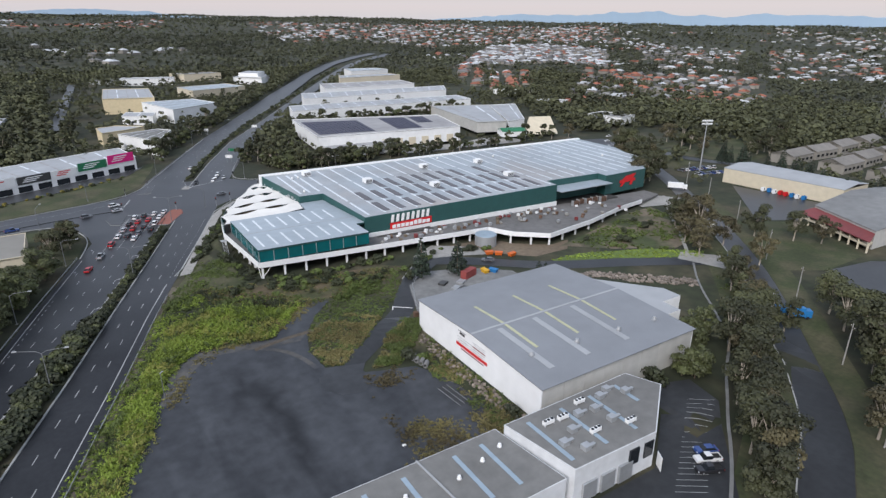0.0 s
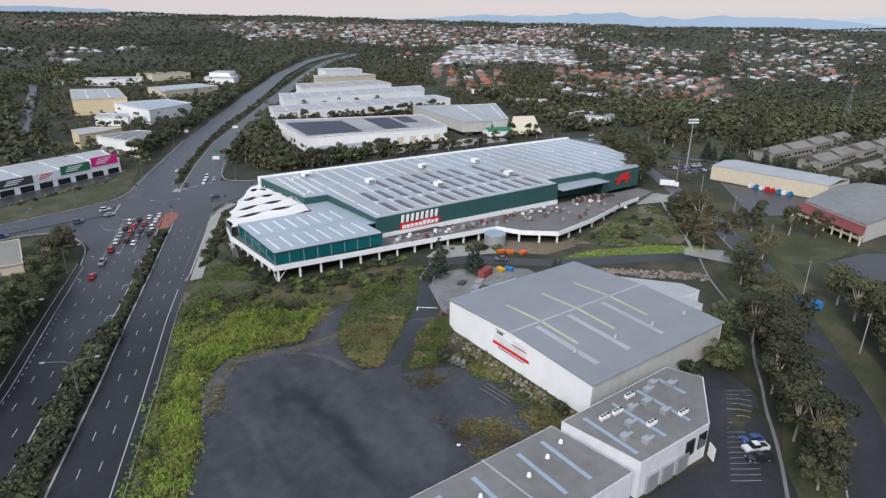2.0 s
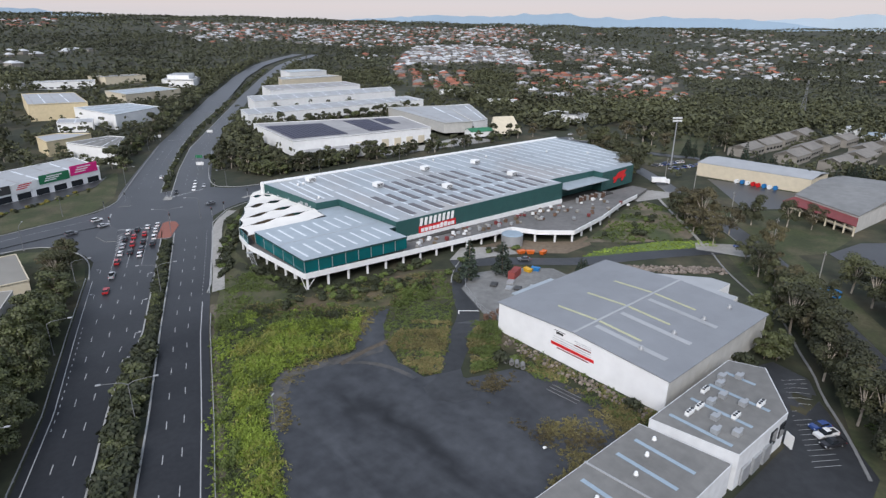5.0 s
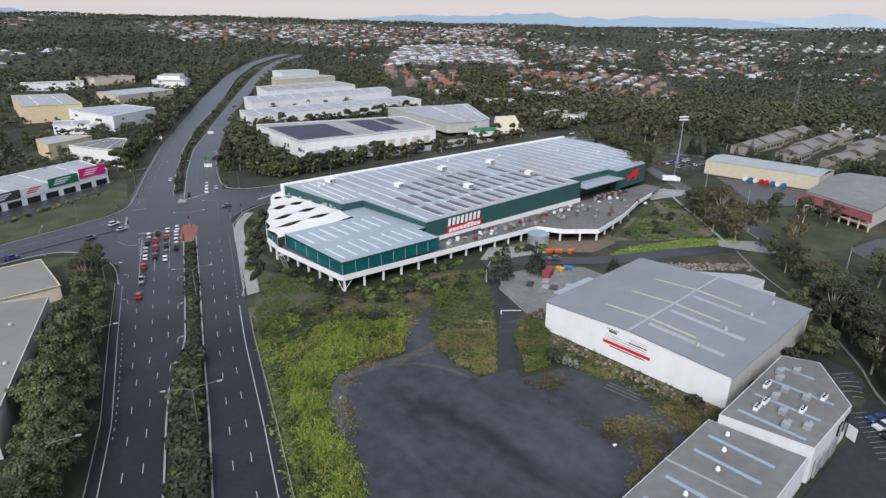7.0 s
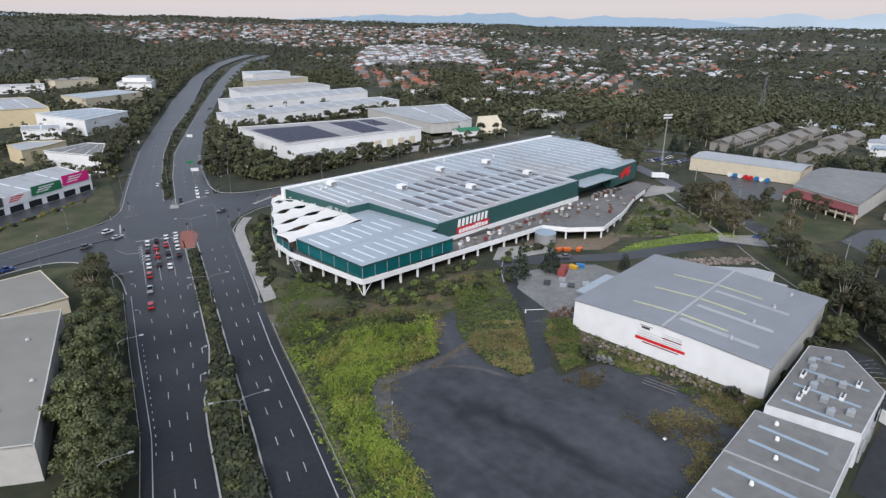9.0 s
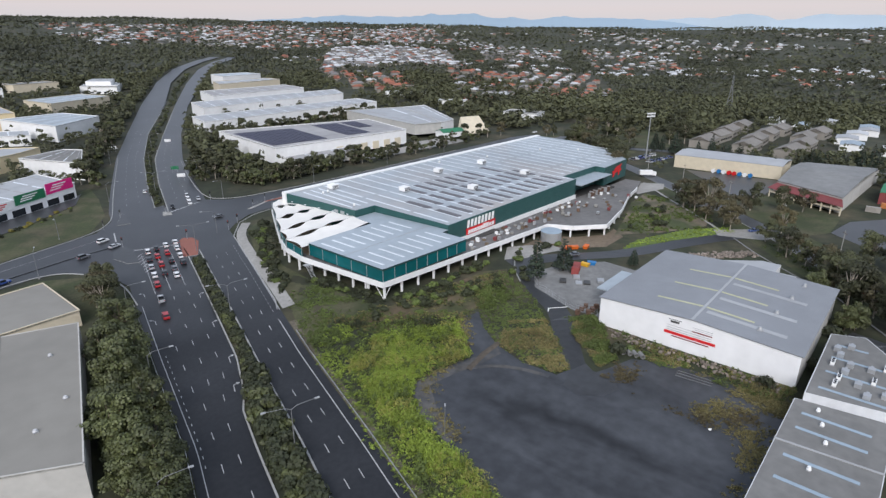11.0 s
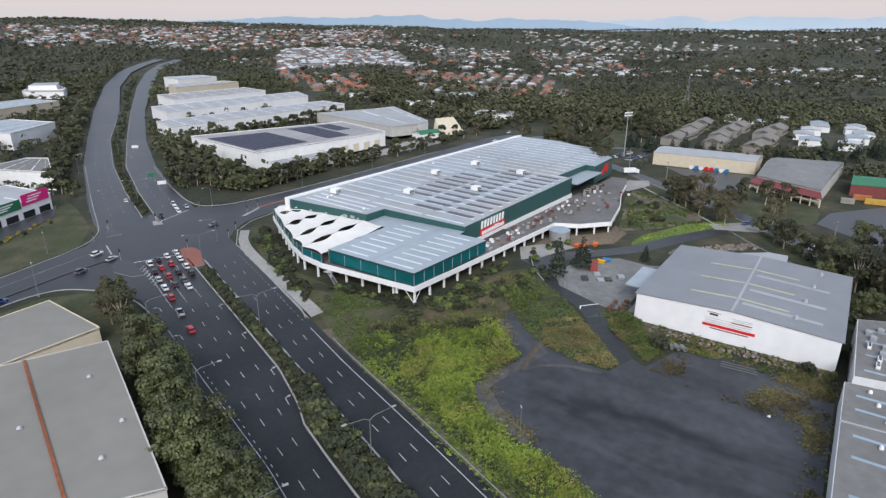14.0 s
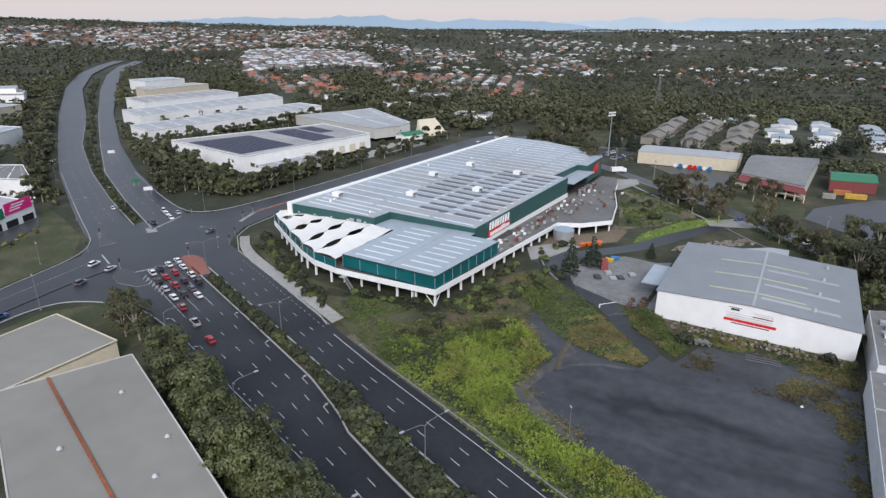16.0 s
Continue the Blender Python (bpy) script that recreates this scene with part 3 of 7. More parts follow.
# shrubs along the median
spots = []
g0 = random.Random(5)
for y in np.arange(-110, 84, 2.0):
    xl, xr = float(along(IN_R, y)) + 1.5, float(along(OUT_L, y)) - 1.5
    w = xr - xl
    rows = 2 if w > 2.0 else 1
    for k in range(rows):
        if w > 0.2 and g0.random() < 0.9:
            spots.append((xl + w * (k + 0.5) / rows + g0.uniform(-0.4, 0.4), y + g0.uniform(-0.7, 0.7), 1.8 if w > 4 else 1.1))
plant(HEDGE, spots, 6, 0.75, 1.2)
spots = []
for y in np.arange(172, 420, 8.0):
    xl, xr = float(along(IN_R, y)), float(along(OUT_L, y))
    spots.append((xl + (xr - xl) * g0.uniform(0.2, 0.45), y, 1.2))
    spots.append((xl + (xr - xl) * g0.uniform(0.55, 0.8), y + 3, 1.2))
plant(HEDGE, spots, 7, 0.8, 1.3)
spots = []
for y in np.arange(424, 900, 7.0):
    xl, xr = float(along(IN_R, y)), float(along(OUT_L, y))
    spots += [(xl + (xr - xl) * g0.uniform(0.25, 0.75), y, g0.uniform(1.2, 2.0))]
plant(HEDGE, spots, 71, 0.8, 1.3)
# trees beside the inbound carriageway
plant(FIGS, between((-98, -62), (-74, 2), 9, 2.0, 1) + between((-90, -30), (-71, 25), 9, 2.0, 2) + between((-74, 5), (-62, 48), 9, 2.0, 3) + between((-112, -95), (-97, -45), 7, 2.5, 41) + between((-88, -22), (-70, 36), 9, 1.2, 42), 8, 0.72, 1.15)
plant(GUMS, between((-58, 62), (-50, 84), 4, 2, 4) + [(-60, 68, 1.1), (-57, 76, 1.0)], 9, 0.75, 0.95)
# planting round the store's deck
plant(SHRUBS, between((-8, 30), (4, -4), 16, 1.5, 5) + between((4, -4.5), (46, -6.5), 30, 0.8, 6) + between((-14, 34), (14, 92), 40, 2.2, 7) + between((-7, 55), (24, 102), 22, 1.2, 71), 10, 0.7, 1.4)
plant(SHRUBS, between((0, -12), (34, -18), 16, 4, 8), 11, 0.7, 1.3)
plant(PINES, [(82, -47, 0.65), (86, -46, 0.55)], 12, 0.95, 1.05)
plant(SHRUBS, between((70, -12), (84, -16), 8, 2, 81) + [(17, -71, 1.4), (20, -73, 1.2), (24, -105, 1.1), (60, -113, 1.7), (40, -112, 1.3)], 13)
# gum belt along the side street
plant(GUMS, between((46, -149.5), (110, -106), 21, 1.6, 9) + between((108, -108), (146, -76), 8, 2.5, 11) + between((154, -60), (178, -30), 4, 3, 12) + [(98, -109, 0.8), (104, -104, 0.85), (92, -112, 0.7)], 14, 0.75, 1.05)
plant(GUMS, between((98, -160), (140, -118), 9, 5, 13) + [(x, y, 1.45) for x, y in between((208, 14), (234, 40), 8, 4, 14) + between((236, 30), (268, 84), 16, 7, 15)] + [(172, -46, 1.5), (186, -36, 1.3), (198, -72, 1.2), (204, -80, 1.2), (176, -36, 1.6), (182, -30, 1.4), (168, -60, 1.3), (190, -60, 1.1), (160, -80, 1.1), (150, -62, 1.0), (86, -150, 1.2), (100, -147, 1.1), (118, -134, 1.2), (108, -142, 1.0), (117, -113, 0.9), (121, -104, 0.9), (112, -110, 1.0), (132, -122, 1.1), (140, -114, 1.0)], 15, 0.65, 1.0)
plant(FIGS, between((80, -108), (92, -104), 5, 2, 16) + between((66, -113), (74, -118), 4, 1.5, 17), 16, 0.5, 0.75)
plant(PINES, between((290, -62), (310, 8), 12, 3, 18) + between((312, -58), (330, -100), 8, 3, 19) + between((305, 12), (316, 40), 6, 3, 191) + between((320, -70), (420, -150), 16, 10, 192), 17, 0.95, 1.35)
# trees between highway and the warehouses
plant(FAR_GUMS + FAR_FIGS, between((58, 175), (100, 172), 20, 9, 20) + between((52, 200), (96, 270), 34, 10, 21) + between((100, 168), (230, 166), 26, 4, 22) + between((88, 265), (150, 345), 26, 9, 23) + between((230, 166), (290, 172), 8, 6, 231) + between((62, 178), (104, 300), 46, 10, 232) + between((64, 168), (150, 176), 30, 5, 233) + between((76, 186), (92, 250), 20, 8, 234), 18, 0.6, 0.95)
plant(FAR_GUMS + FAR_FIGS, between((126, 318), (300, 326), 34, 4, 24), 19, 0.85, 1.15)
plant(FAR_GUMS + FAR_FIGS, between((-4, 232), (60, 372), 30, 7, 25) + between((60, 372), (150, 545), 16, 6, 26), 20, 0.75, 1.15)
plant(FAR_GUMS, between((-86, 290), (-72, 420), 14, 4, 28) + between((-50, 300), (-46, 400), 10, 3, 29), 21, 0.8, 1.2)


# ---- woods further off ----
def inside(poly, x, y):
    c = np.zeros(len(x), bool)
    px, py = np.array(poly).T
    j = len(poly) - 1
    for i in range(len(poly)):
        hit = ((py[i] > y) != (py[j] > y)) & (x < (px[j] - px[i]) * (y - py[i]) / (py[j] - py[i] + 1e-9) + px[i])
        c ^= hit
        j = i
    return c


def scatter_wood(name, n, template_quads, size_h, fn, seed, m, label):
    """Joins n small trees where fn allows them."""
    g = np.random.default_rng(seed)
    temps = []
    for k in range(4):
        lob = lobed(1.0, 0.42, 6, 100 + k, 0.3)
        temps.append(leaf_cloud(lob, template_quads, 0.55 / math.sqrt(template_quads) * 1.35, seed=200 + k).reshape(-1, 3))
    pts = fn(g, n)
    out = []
    zz = gz(pts[:, 0], pts[:, 1])
    for k in range(4):
        sel = np.arange(len(pts)) % 4 == k
        p, z0 = pts[sel], zz[sel]
        c = len(p)
        a, s = g.uniform(0, 6.28, c), size_h * g.uniform(0.5, 1.4, c)
        t = temps[k]
        x = (t[None, :, 0] * np.cos(a)[:, None] - t[None, :, 1] * np.sin(a)[:, None]) * s[:, None] * 1.15 + p[:, 0:1]
        y = (t[None, :, 0] * np.sin(a)[:, None] + t[None, :, 1] * np.cos(a)[:, None]) * s[:, None] * 1.15 + p[:, 1:2]
        z = t[None, :, 2] * s[:, None] + z0[:, None] - 0.12 * s[:, None]
        out.append(np.stack([x, y, z], -1).reshape(-1, 3))
    tagged(new(name, quad_mesh(name, np.concatenate(out), m)), label, "trees", kind="stuff")


def polar(g, n, r0, r1, a0, a1, bias=1.0):
    r = r0 + (r1 - r0) * g.random(n) ** bias
    a = np.radians(g.uniform(a0, a1, n))
    return np.stack([-60 + r * np.cos(a), -60 + r * np.sin(a)], 1)


def clump(x, y, f, o):
    return np.sin(x * f + o) * np.cos(y * f * 1.1 - o) + 0.6 * np.sin((x + y) * f * 2.3 + 2 * o) + 0.4 * np.cos((x - y) * f * 3.7)


def in_highway(x, y, pad):
    return (x > along(IN_L, y) - pad) & (x < along(OUT_R, y) + pad) & (y < 1230)


# estates of houses: outline, street angle, plot width and depth, share of plots built, shares of red, grey and pale roofs
ESTATES = [
    ([(600, 790), (960, 730), (1393, 1143), (1103, 1365)], 0.5, 21, 27, 0.9, (0.05, 0.55, 0.40)),
    ([(395, 490), (485, 430), (640, 610), (600, 800)], 0.95, 20, 26, 0.85, (0.8, 0.15, 0.05)),
    ([(440, 320), (740, 245), (1250, 560), (810, 660)], 0.4, 22, 30, 0.68, (0.48, 0.32, 0.20)),
    ([(1180, 830), (1635, 840), (2242, 1260), (1772, 1358)], 0.3, 30, 40, 0.5, (0.15, 0.5, 0.35)),
    ([(1330, 590), (1609, 450), (2380, 800), (2100, 1040)], 0.7, 31, 42, 0.45, (0.3, 0.3, 0.4)),
    ([(560, 1700), (900, 1400), (1723, 1404), (2632, 2350), (984, 2953), (760, 2800)], 0.6, 33, 42, 0.50, (0.42, 0.24, 0.34)),
    ([(-235, 2374), (330, 2480), (460, 3164), (-252, 3080)], 0.2, 36, 44, 0.4, (0.55, 0.15, 0.3)),
    ([(-45, 1050), (190, 1060), (249, 1500), (-86, 1800)], 0.4, 44, 52, 0.35, (0.1, 0.2, 0.7)),
    ([(2600, 1500), (2950, 1250), (3100, 300), (2750, 200), (2500, 900)], 0.2, 46, 60, 0.45, (0.1, 0.2, 0.7)),
]


def suburb(x, y):
    """How far a place is built over with houses, 0 to 1."""
    out = np.zeros(len(x))
    for poly, _, _, _, share, _ in ESTATES:
        out = np.maximum(out, inside(poly, x, y) * share)
    return out


def industrial(x, y):
    zone = (x > 90) & (x < 470) & (y > 165) & (y < 620) & (x < 250 + 0.42 * y)
    zone |= (x > -60) & (x < 230) & (y > 230) & (y < 800) & (x < along(IN_L, y))
    zone |= (x > 240) & (x < 400) & (y > 20) & (y < 175)
    return zone | ((x < 250) & (y < 180)) | ((x < 560) & (y > -220) & (y < 30))


def wood_mid(g, n):
    p = polar(g, n * 3, 300, 1000, -12, 104, 0.8)
    x, y = p[:, 0], p[:, 1]
    keep = ~in_highway(x, y, 14) & ~industrial(x, y) & (g.random(len(x)) > suburb(x, y) * 1.05)
    return p[keep][:n]


def wood_far(g, n):
    p = polar(g, n * 3, 950, 2200, -12, 104, 0.75)
    x, y = p[:, 0], p[:, 1]
    keep = ~in_highway(x, y, 16) & (g.random(len(x)) > suburb(x, y) * 1.35)
    return p[keep][:n]


def wood_horizon(g, n):
    p = polar(g, n * 3, 2100, 4550, -12, 104, 0.75)
    keep = g.random(len(p)) > suburb(p[:, 0], p[:, 1]) * 1.3
    return p[keep][:n]


def highway_edge(g, n):
    y = np.repeat(np.arange(385, 1020, 4.5), 2)
    side = np.tile([0, 1], len(y) // 2)
    x = np.where(side == 0, along(IN_L, y) - g.uniform(8, 20, len(y)), along(OUT_R, y) + g.uniform(8, 14, len(y)))
    p = np.stack([x, y], 1)
    keep = (side == 0) | (y > 600) | (y < 430)
    return p[keep]


scatter_wood("highway_trees", 0, 110, 12, highway_edge, 66, town_leaf, "olive green trees lining the highway")
scatter_wood("woodland_middle", 5400, 58, 13.5, wood_mid, 61, town_leaf, "olive green eucalypt woodland between the suburbs")
scatter_wood("woodland_far", 11500, 19, 11.5, wood_far, 62, wood_leaf, "distant olive woodland covering low hills, greyed for haze")
scatter_wood("woodland_horizon", 18000, 7, 12.5, wood_horizon, 63, wood_leaf, "dark woodland reaching the horizon, greyed for haze")


# ---- houses of the suburbs ----
def houses(name, plots, roof, label, seed):
    """One body of houses; plots: x, y, street angle, size."""
    g = np.random.default_rng(seed)
    m = Mesh()
    for x, y, turn, size in plots:
        z = gzf(x, y)
        a = turn + (math.pi / 2 if g.random() < 0.5 else 0) + g.normal() * 0.06
        l, w = size * g.uniform(0.85, 1.25), size * g.uniform(0.62, 0.8)
        hh = 5.6 if g.random() < 0.25 else 3.0
        c, s = math.cos(a), math.sin(a)

        def q(u, v, h):
            return (x + u * c - v * s, y + u * s + v * c, z + h)

        def wing(u0, u1, v0, v1):
            b = [q(u0, v0, -1.5), q(u1, v0, -1.5), q(u1, v1, -1.5), q(u0, v1, -1.5), q(u0, v0, hh), q(u1, v0, hh), q(u1, v1, hh), q(u0, v1, hh)]
            for i, j in ((0, 1), (1, 2), (2, 3), (3, 0)):
                m.face([b[i], b[j], b[j + 4], b[i + 4]], house_wall)
            ww, vm = v1 - v0, (v0 + v1) / 2
            e = [q(u0 - 0.6, v0 - 0.6, hh - 0.1), q(u1 + 0.6, v0 - 0.6, hh - 0.1), q(u1 + 0.6, v1 + 0.6, hh - 0.1), q(u0 - 0.6, v1 + 0.6, hh - 0.1)]
            k = len(m.v)
            m.v += e + [q(u0 + ww * 0.45, vm, hh + ww * 0.26), q(u1 - ww * 0.45, vm, hh + ww * 0.26)]
            mi = m.slot(roof)
            for f in ((0, 1, 5, 4), (2, 3, 4, 5), (1, 2, 5), (3, 0, 4)):
                m.f.append(tuple(k + i for i in f))
                m.mi.append(mi)

        wing(-l / 2, l / 2, -w / 2, w / 2)
        if g.random() < 0.6:
            d = g.choice((-1, 1)) * l * 0.22
            wing(d - w * 0.3, d + w * 0.3, -w * 0.95, w * 0.1)
    tagged(new(name, m.data(name)), label, "houses", kind="stuff")


gh = np.random.default_rng(70)
PLOTS = {"red": [], "grey": [], "pale": []}
for poly, turn, pw, pd, share, mix in ESTATES:
    p = np.array(poly, float)
    c, r = p.mean(0), np.ptp(p, axis=0).max()
    u, v = np.meshgrid(np.arange(-r, r, pw), np.arange(-r, r, pd))
    u, v = u.ravel() + gh.normal(size=u.size) * pw * 0.08, v.ravel() + gh.normal(size=u.size) * pd * 0.07
    x, y = c[0] + u * math.cos(turn) - v * math.sin(turn), c[1] + u * math.sin(turn) + v * math.cos(turn)
    k = inside(poly, x, y) & (gh.random(len(x)) < share) & ~in_highway(x, y, 30) & ~industrial(x, y)
    for px, py in zip(x[k], y[k]):
        PLOTS[gh.choice(("red", "grey", "pale"), p=mix)].append((px, py, turn, min(pw * 0.72, 19)))
p = polar(gh, 3600, 1250, 3900, -10, 102, 0.8)
k = (clump(p[:, 0], p[:, 1], 0.0042, 0.7) > 0.2) & (np.degrees(np.arctan2(p[:, 1] + 60, p[:, 0] + 60)) < 62) & ~in_highway(p[:, 0], p[:, 1], 40)
for px, py in p[k]:
    PLOTS[gh.choice(("red", "grey", "pale"), p=(0.2, 0.2, 0.6))].append((px, py, 0.4, gh.uniform(13, 22)))
houses("red_roof_houses", PLOTS["red"], tile_red, "brick houses with terracotta tile roofs", 71)
houses("grey_roof_houses", PLOTS["grey"], tile_grey, "low houses with grey tile roofs", 72)
houses("pale_roof_houses", PLOTS["pale"], tile_white, "houses with pale metal roofs", 75)


# ---- distant ranges ----
def ranges(name, r, a0, a1, height, seed, m, label):
    mesh = Mesh()
    n = 160
    top = []
    for i in range(n + 1):
        a = a0 + (a1 - a0) * i / n
        env = math.sin(math.pi * min(1, max(0, i / n))) ** 0.5
        hgt = 112 + height * env * (0.55 + 0.3 * noise.noise((a * 0.11 + seed, 0, 0)) + 0.22 * noise.noise((a * 0.33, seed, 0)) + 0.06 * noise.noise((a * 1.2, 0, seed)))
        x, y = r * math.cos(radians(a)), r * math.sin(radians(a))
        top.append(((x * 0.985, y * 0.985, 20), (x, y, max(90, hgt))))
    for p, q in zip(top[:-1], top[1:]):
        mesh.face([p[0], q[0], q[1], p[1]], m)
    tagged(new(name, mesh.data(name)), label, "mountains", kind="structure")


# backdrop strips whose blue comes from haze in the base colour
ranges("backdrop_near_range", 4650, 16, 62, 165, 3.0, mountain_mat, "mountain range on the horizon, blue-grey with painted haze")
ranges("backdrop_far_range", 4750, -14, 34, 150, 8.0, mountain_far, "distant mountain range, pale blue with painted haze")
ranges("backdrop_left_range", 4700, 70, 112, 150, 5.0, mountain_mat, "low hills on the horizon, blue with painted haze")

# ---- the hardware store ----
store = thing("warehouse_store", "dark green hardware warehouse with a pale metal roof raised on columns", "warehouse")


def main_roof_z(x, y):
    return 14.1 + 0.026 * (y - 10) - 0.004 * max(0, x - 150)


MAIN = [(43.5, 9.6), (142, 9.6), (142.5, 17), (175.5, 16), (175.5, 10.5), (206, 11.8), (222, 30), (234, 58), (232, 87), (27, 88), (31.3, 48), (41.6, 47.6)]
part("wall", Mesh().prism(MAIN, 4.6, lambda x, y: main_roof_z(x, y) + 0.35, green_clad), store, "dark green metal cladding")
inner = [(43.9, 10.0), (141.6, 10.0), (142.1, 17.4), (175.9, 16.4), (175.9, 10.9), (205.8, 12.2), (221.6, 30.2), (233.5, 58), (231.6, 86.6), (27.5, 87.6), (31.8, 48.4), (42.0, 48.0)]
part("roof", Mesh().prism(inner, lambda x, y: main_roof_z(x, y) - 0.1, lambda x, y: main_roof_z(x, y) + 0.36, roof_blue), store, "pale blue-grey metal roof")
m = Mesh()
m.prism([(26.5, 87.4), (232.3, 86.4), (232.6, 88.6), (26.3, 89.6)], 4, lambda x, y: main_roof_z(x, y) + 0.9, white_paint)
part("back_parapet", m, store, "white rear parapet")
for i in range(26):
    x = 46 + i * 7.2
    y0 = 11 if x < 140 else (18 if x < 176 else 16)
    y1 = 86
    if x > 218:
        y0 = 42
    if x > 228:
        break
    for a, b in ((y0 + 1, 30), (32, 58), (60, y1)):
        if b - a > 3:
            part("skylight", Mesh().hexa([(x, a, main_roof_z(x, a) + 0.37), (x + 0.9, a, main_roof_z(x, a) + 0.37), (x + 0.9, b, main_roof_z(x, b) + 0.37), (x, b, main_roof_z(x, b) + 0.37),
                                         (x, a, main_roof_z(x, a) + 0.45), (x + 0.9, a, main_roof_z(x, a) + 0.45), (x + 0.9, b, main_roof_z(x, b) + 0.45), (x, b, main_roof_z(x, b) + 0.45)], skylight_mat), store)
for i in range(3):
    x = 33 + i * 4.2
    part("skylight", Mesh().hexa([(x, 52, main_roof_z(x, 52) + 0.37), (x + 0.9, 52, main_roof_z(x, 52) + 0.37), (x + 0.9, 84, main_roof_z(x, 84) + 0.37), (x, 84, main_roof_z(x, 84) + 0.37),
                                 (x, 52, main_roof_z(x, 52) + 0.44), (x + 0.9, 52, main_roof_z(x, 52) + 0.44), (x + 0.9, 84, main_roof_z(x, 84) + 0.44), (x, 84, main_roof_z(x, 84) + 0.44)], skylight_mat), store)
# low front wing
LOW = [(0, 0), (39.8, -2.0), (39.8, 9.4), (43.4, 9.6), (41.4, 47.4), (31, 47.6), (30, 37.4), (0, 37.2)]
part("front_wing_roof", Mesh().prism(LOW, 12.1, 12.75, green_trim, roof_blue_x), store, "pale metal roof edged in dark green")
part("roof_ridge", Mesh().box(0.4, 42.5, 18.3, 18.6, 12.76, 12.82, steel), store)
for i in range(8):
    x = 2.5 + i * 4.7
    for a, b in ((2.5, 14.5), (21.5, 33.5)):
        part("skylight", Mesh().box(x, x + 0.75, a, b, 12.76, 12.82, skylight_mat), store)
DECK = [(0, 0), (92, -4.6), (97, -14), (108.5, -23.5), (137, -17.5), (165, -8.5), (186, -4), (206, 2), (206, 11), (175, 10), (142, 10), (44, 10), (42, 47), (32, 48), (28, 87), (30, 99), (25.5, 97), (14.8, 79), (4.5, 61), (-0.5, 50), (-2.5, 38)]


def deck_z(x, y):
    return 8.3 - 0.021 * min(max(x, 0), 100) - 0.028 * max(0, x - 115)


part("deck", Mesh().prism(DECK, lambda x, y: deck_z(x, y) - 1.8, lambda x, y: deck_z(x, y) - 0.9, deck_mat), store, "concrete trading deck")
part("wall_base", Mesh().hexa([(43.2, 9.0, 6.4), (141.8, 9.0, 4.6), (141.8, 9.5, 4.6), (43.2, 9.5, 6.4), (43.2, 9.0, 8.0), (141.8, 9.0, 6.6), (141.8, 9.5, 6.6), (43.2, 9.5, 8.0)], white_paint), store, "white wall base")
EDGE = [(30, 99), (25.5, 97), (14.8, 79), (4.5, 61), (-0.5, 50), (-2.5, 38), (0, 0), (92, -4.6), (97, -14), (108.5, -23.5), (137, -17.5), (165, -8.5), (186, -4)]
for (a, b) in zip(EDGE[:-1], EDGE[1:]):
    d = (Vector(b) - Vector(a)).normalized()
    nrm = Vector((d.y, -d.x)) * 0.35
    z = [deck_z(*a), deck_z(*b)]
    lo = 1.85
    part("deck_band", Mesh().hexa([(a[0] + nrm.x, a[1] + nrm.y, z[0] - lo), (b[0] + nrm.x, b[1] + nrm.y, z[1] - lo), (b[0] - nrm.x * 0, b[1], z[1] - lo), (a[0], a[1], z[0] - lo),
                                   (a[0] + nrm.x, a[1] + nrm.y, z[0]), (b[0] + nrm.x, b[1] + nrm.y, z[1]), (b[0], b[1], z[1]), (a[0], a[1], z[0])], white_paint), store, "white deck edge")


def glaze(a, b, z0, z1, n):
    d = Vector(b) - Vector(a)
    for i in range(n):
        p, q = Vector(a) + d * (i / n), Vector(a) + d * ((i + 1) / n)
        t = d.normalized()
        s = Vector((-t.y, t.x)) * 0.15
        part("glass_panel", Mesh().hexa([(p.x, p.y, z0), (q.x, q.y, z0), (q.x + s.x, q.y + s.y, z0), (p.x + s.x, p.y + s.y, z0), (p.x, p.y, z1), (q.x, q.y, z1), (q.x + s.x, q.y + s.y, z1), (p.x + s.x, p.y + s.y, z1)], teal_glass), store, "teal tinted panel")
        part("mullion", Mesh().tube((p.x, p.y, z0), (p.x, p.y, z1), 0.12, 0.12, steel, 6), store)


glaze((0.2, 0.15), (39.7, -1.82), 8.25, 12.1, 8)
glaze((0.15, 37.2), (0.15, 0.2), 8.25, 12.1, 5)
for a, b, n in (((30, 99), (25.5, 97), 1), ((25.5, 97), (14.8, 79), 3), ((14.8, 79), (4.5, 61), 3), ((4.5, 61), (-0.5, 50), 2), ((-0.5, 50), (-2.4, 38), 2)):
    glaze(a, b, 8.25, 10.9, n)
# solid dark core: the dimness behind the glass is in its colour
part("wing_core", Mesh().prism([(1.0, 1.0), (39, -0.8), (39, 9), (42, 11), (41, 46.5), (31.5, 46.5), (30, 36.5), (1.0, 36.3)], 7.5, 12.1, shade_fill), store, "dark block painted as the shaded interior behind the glass")
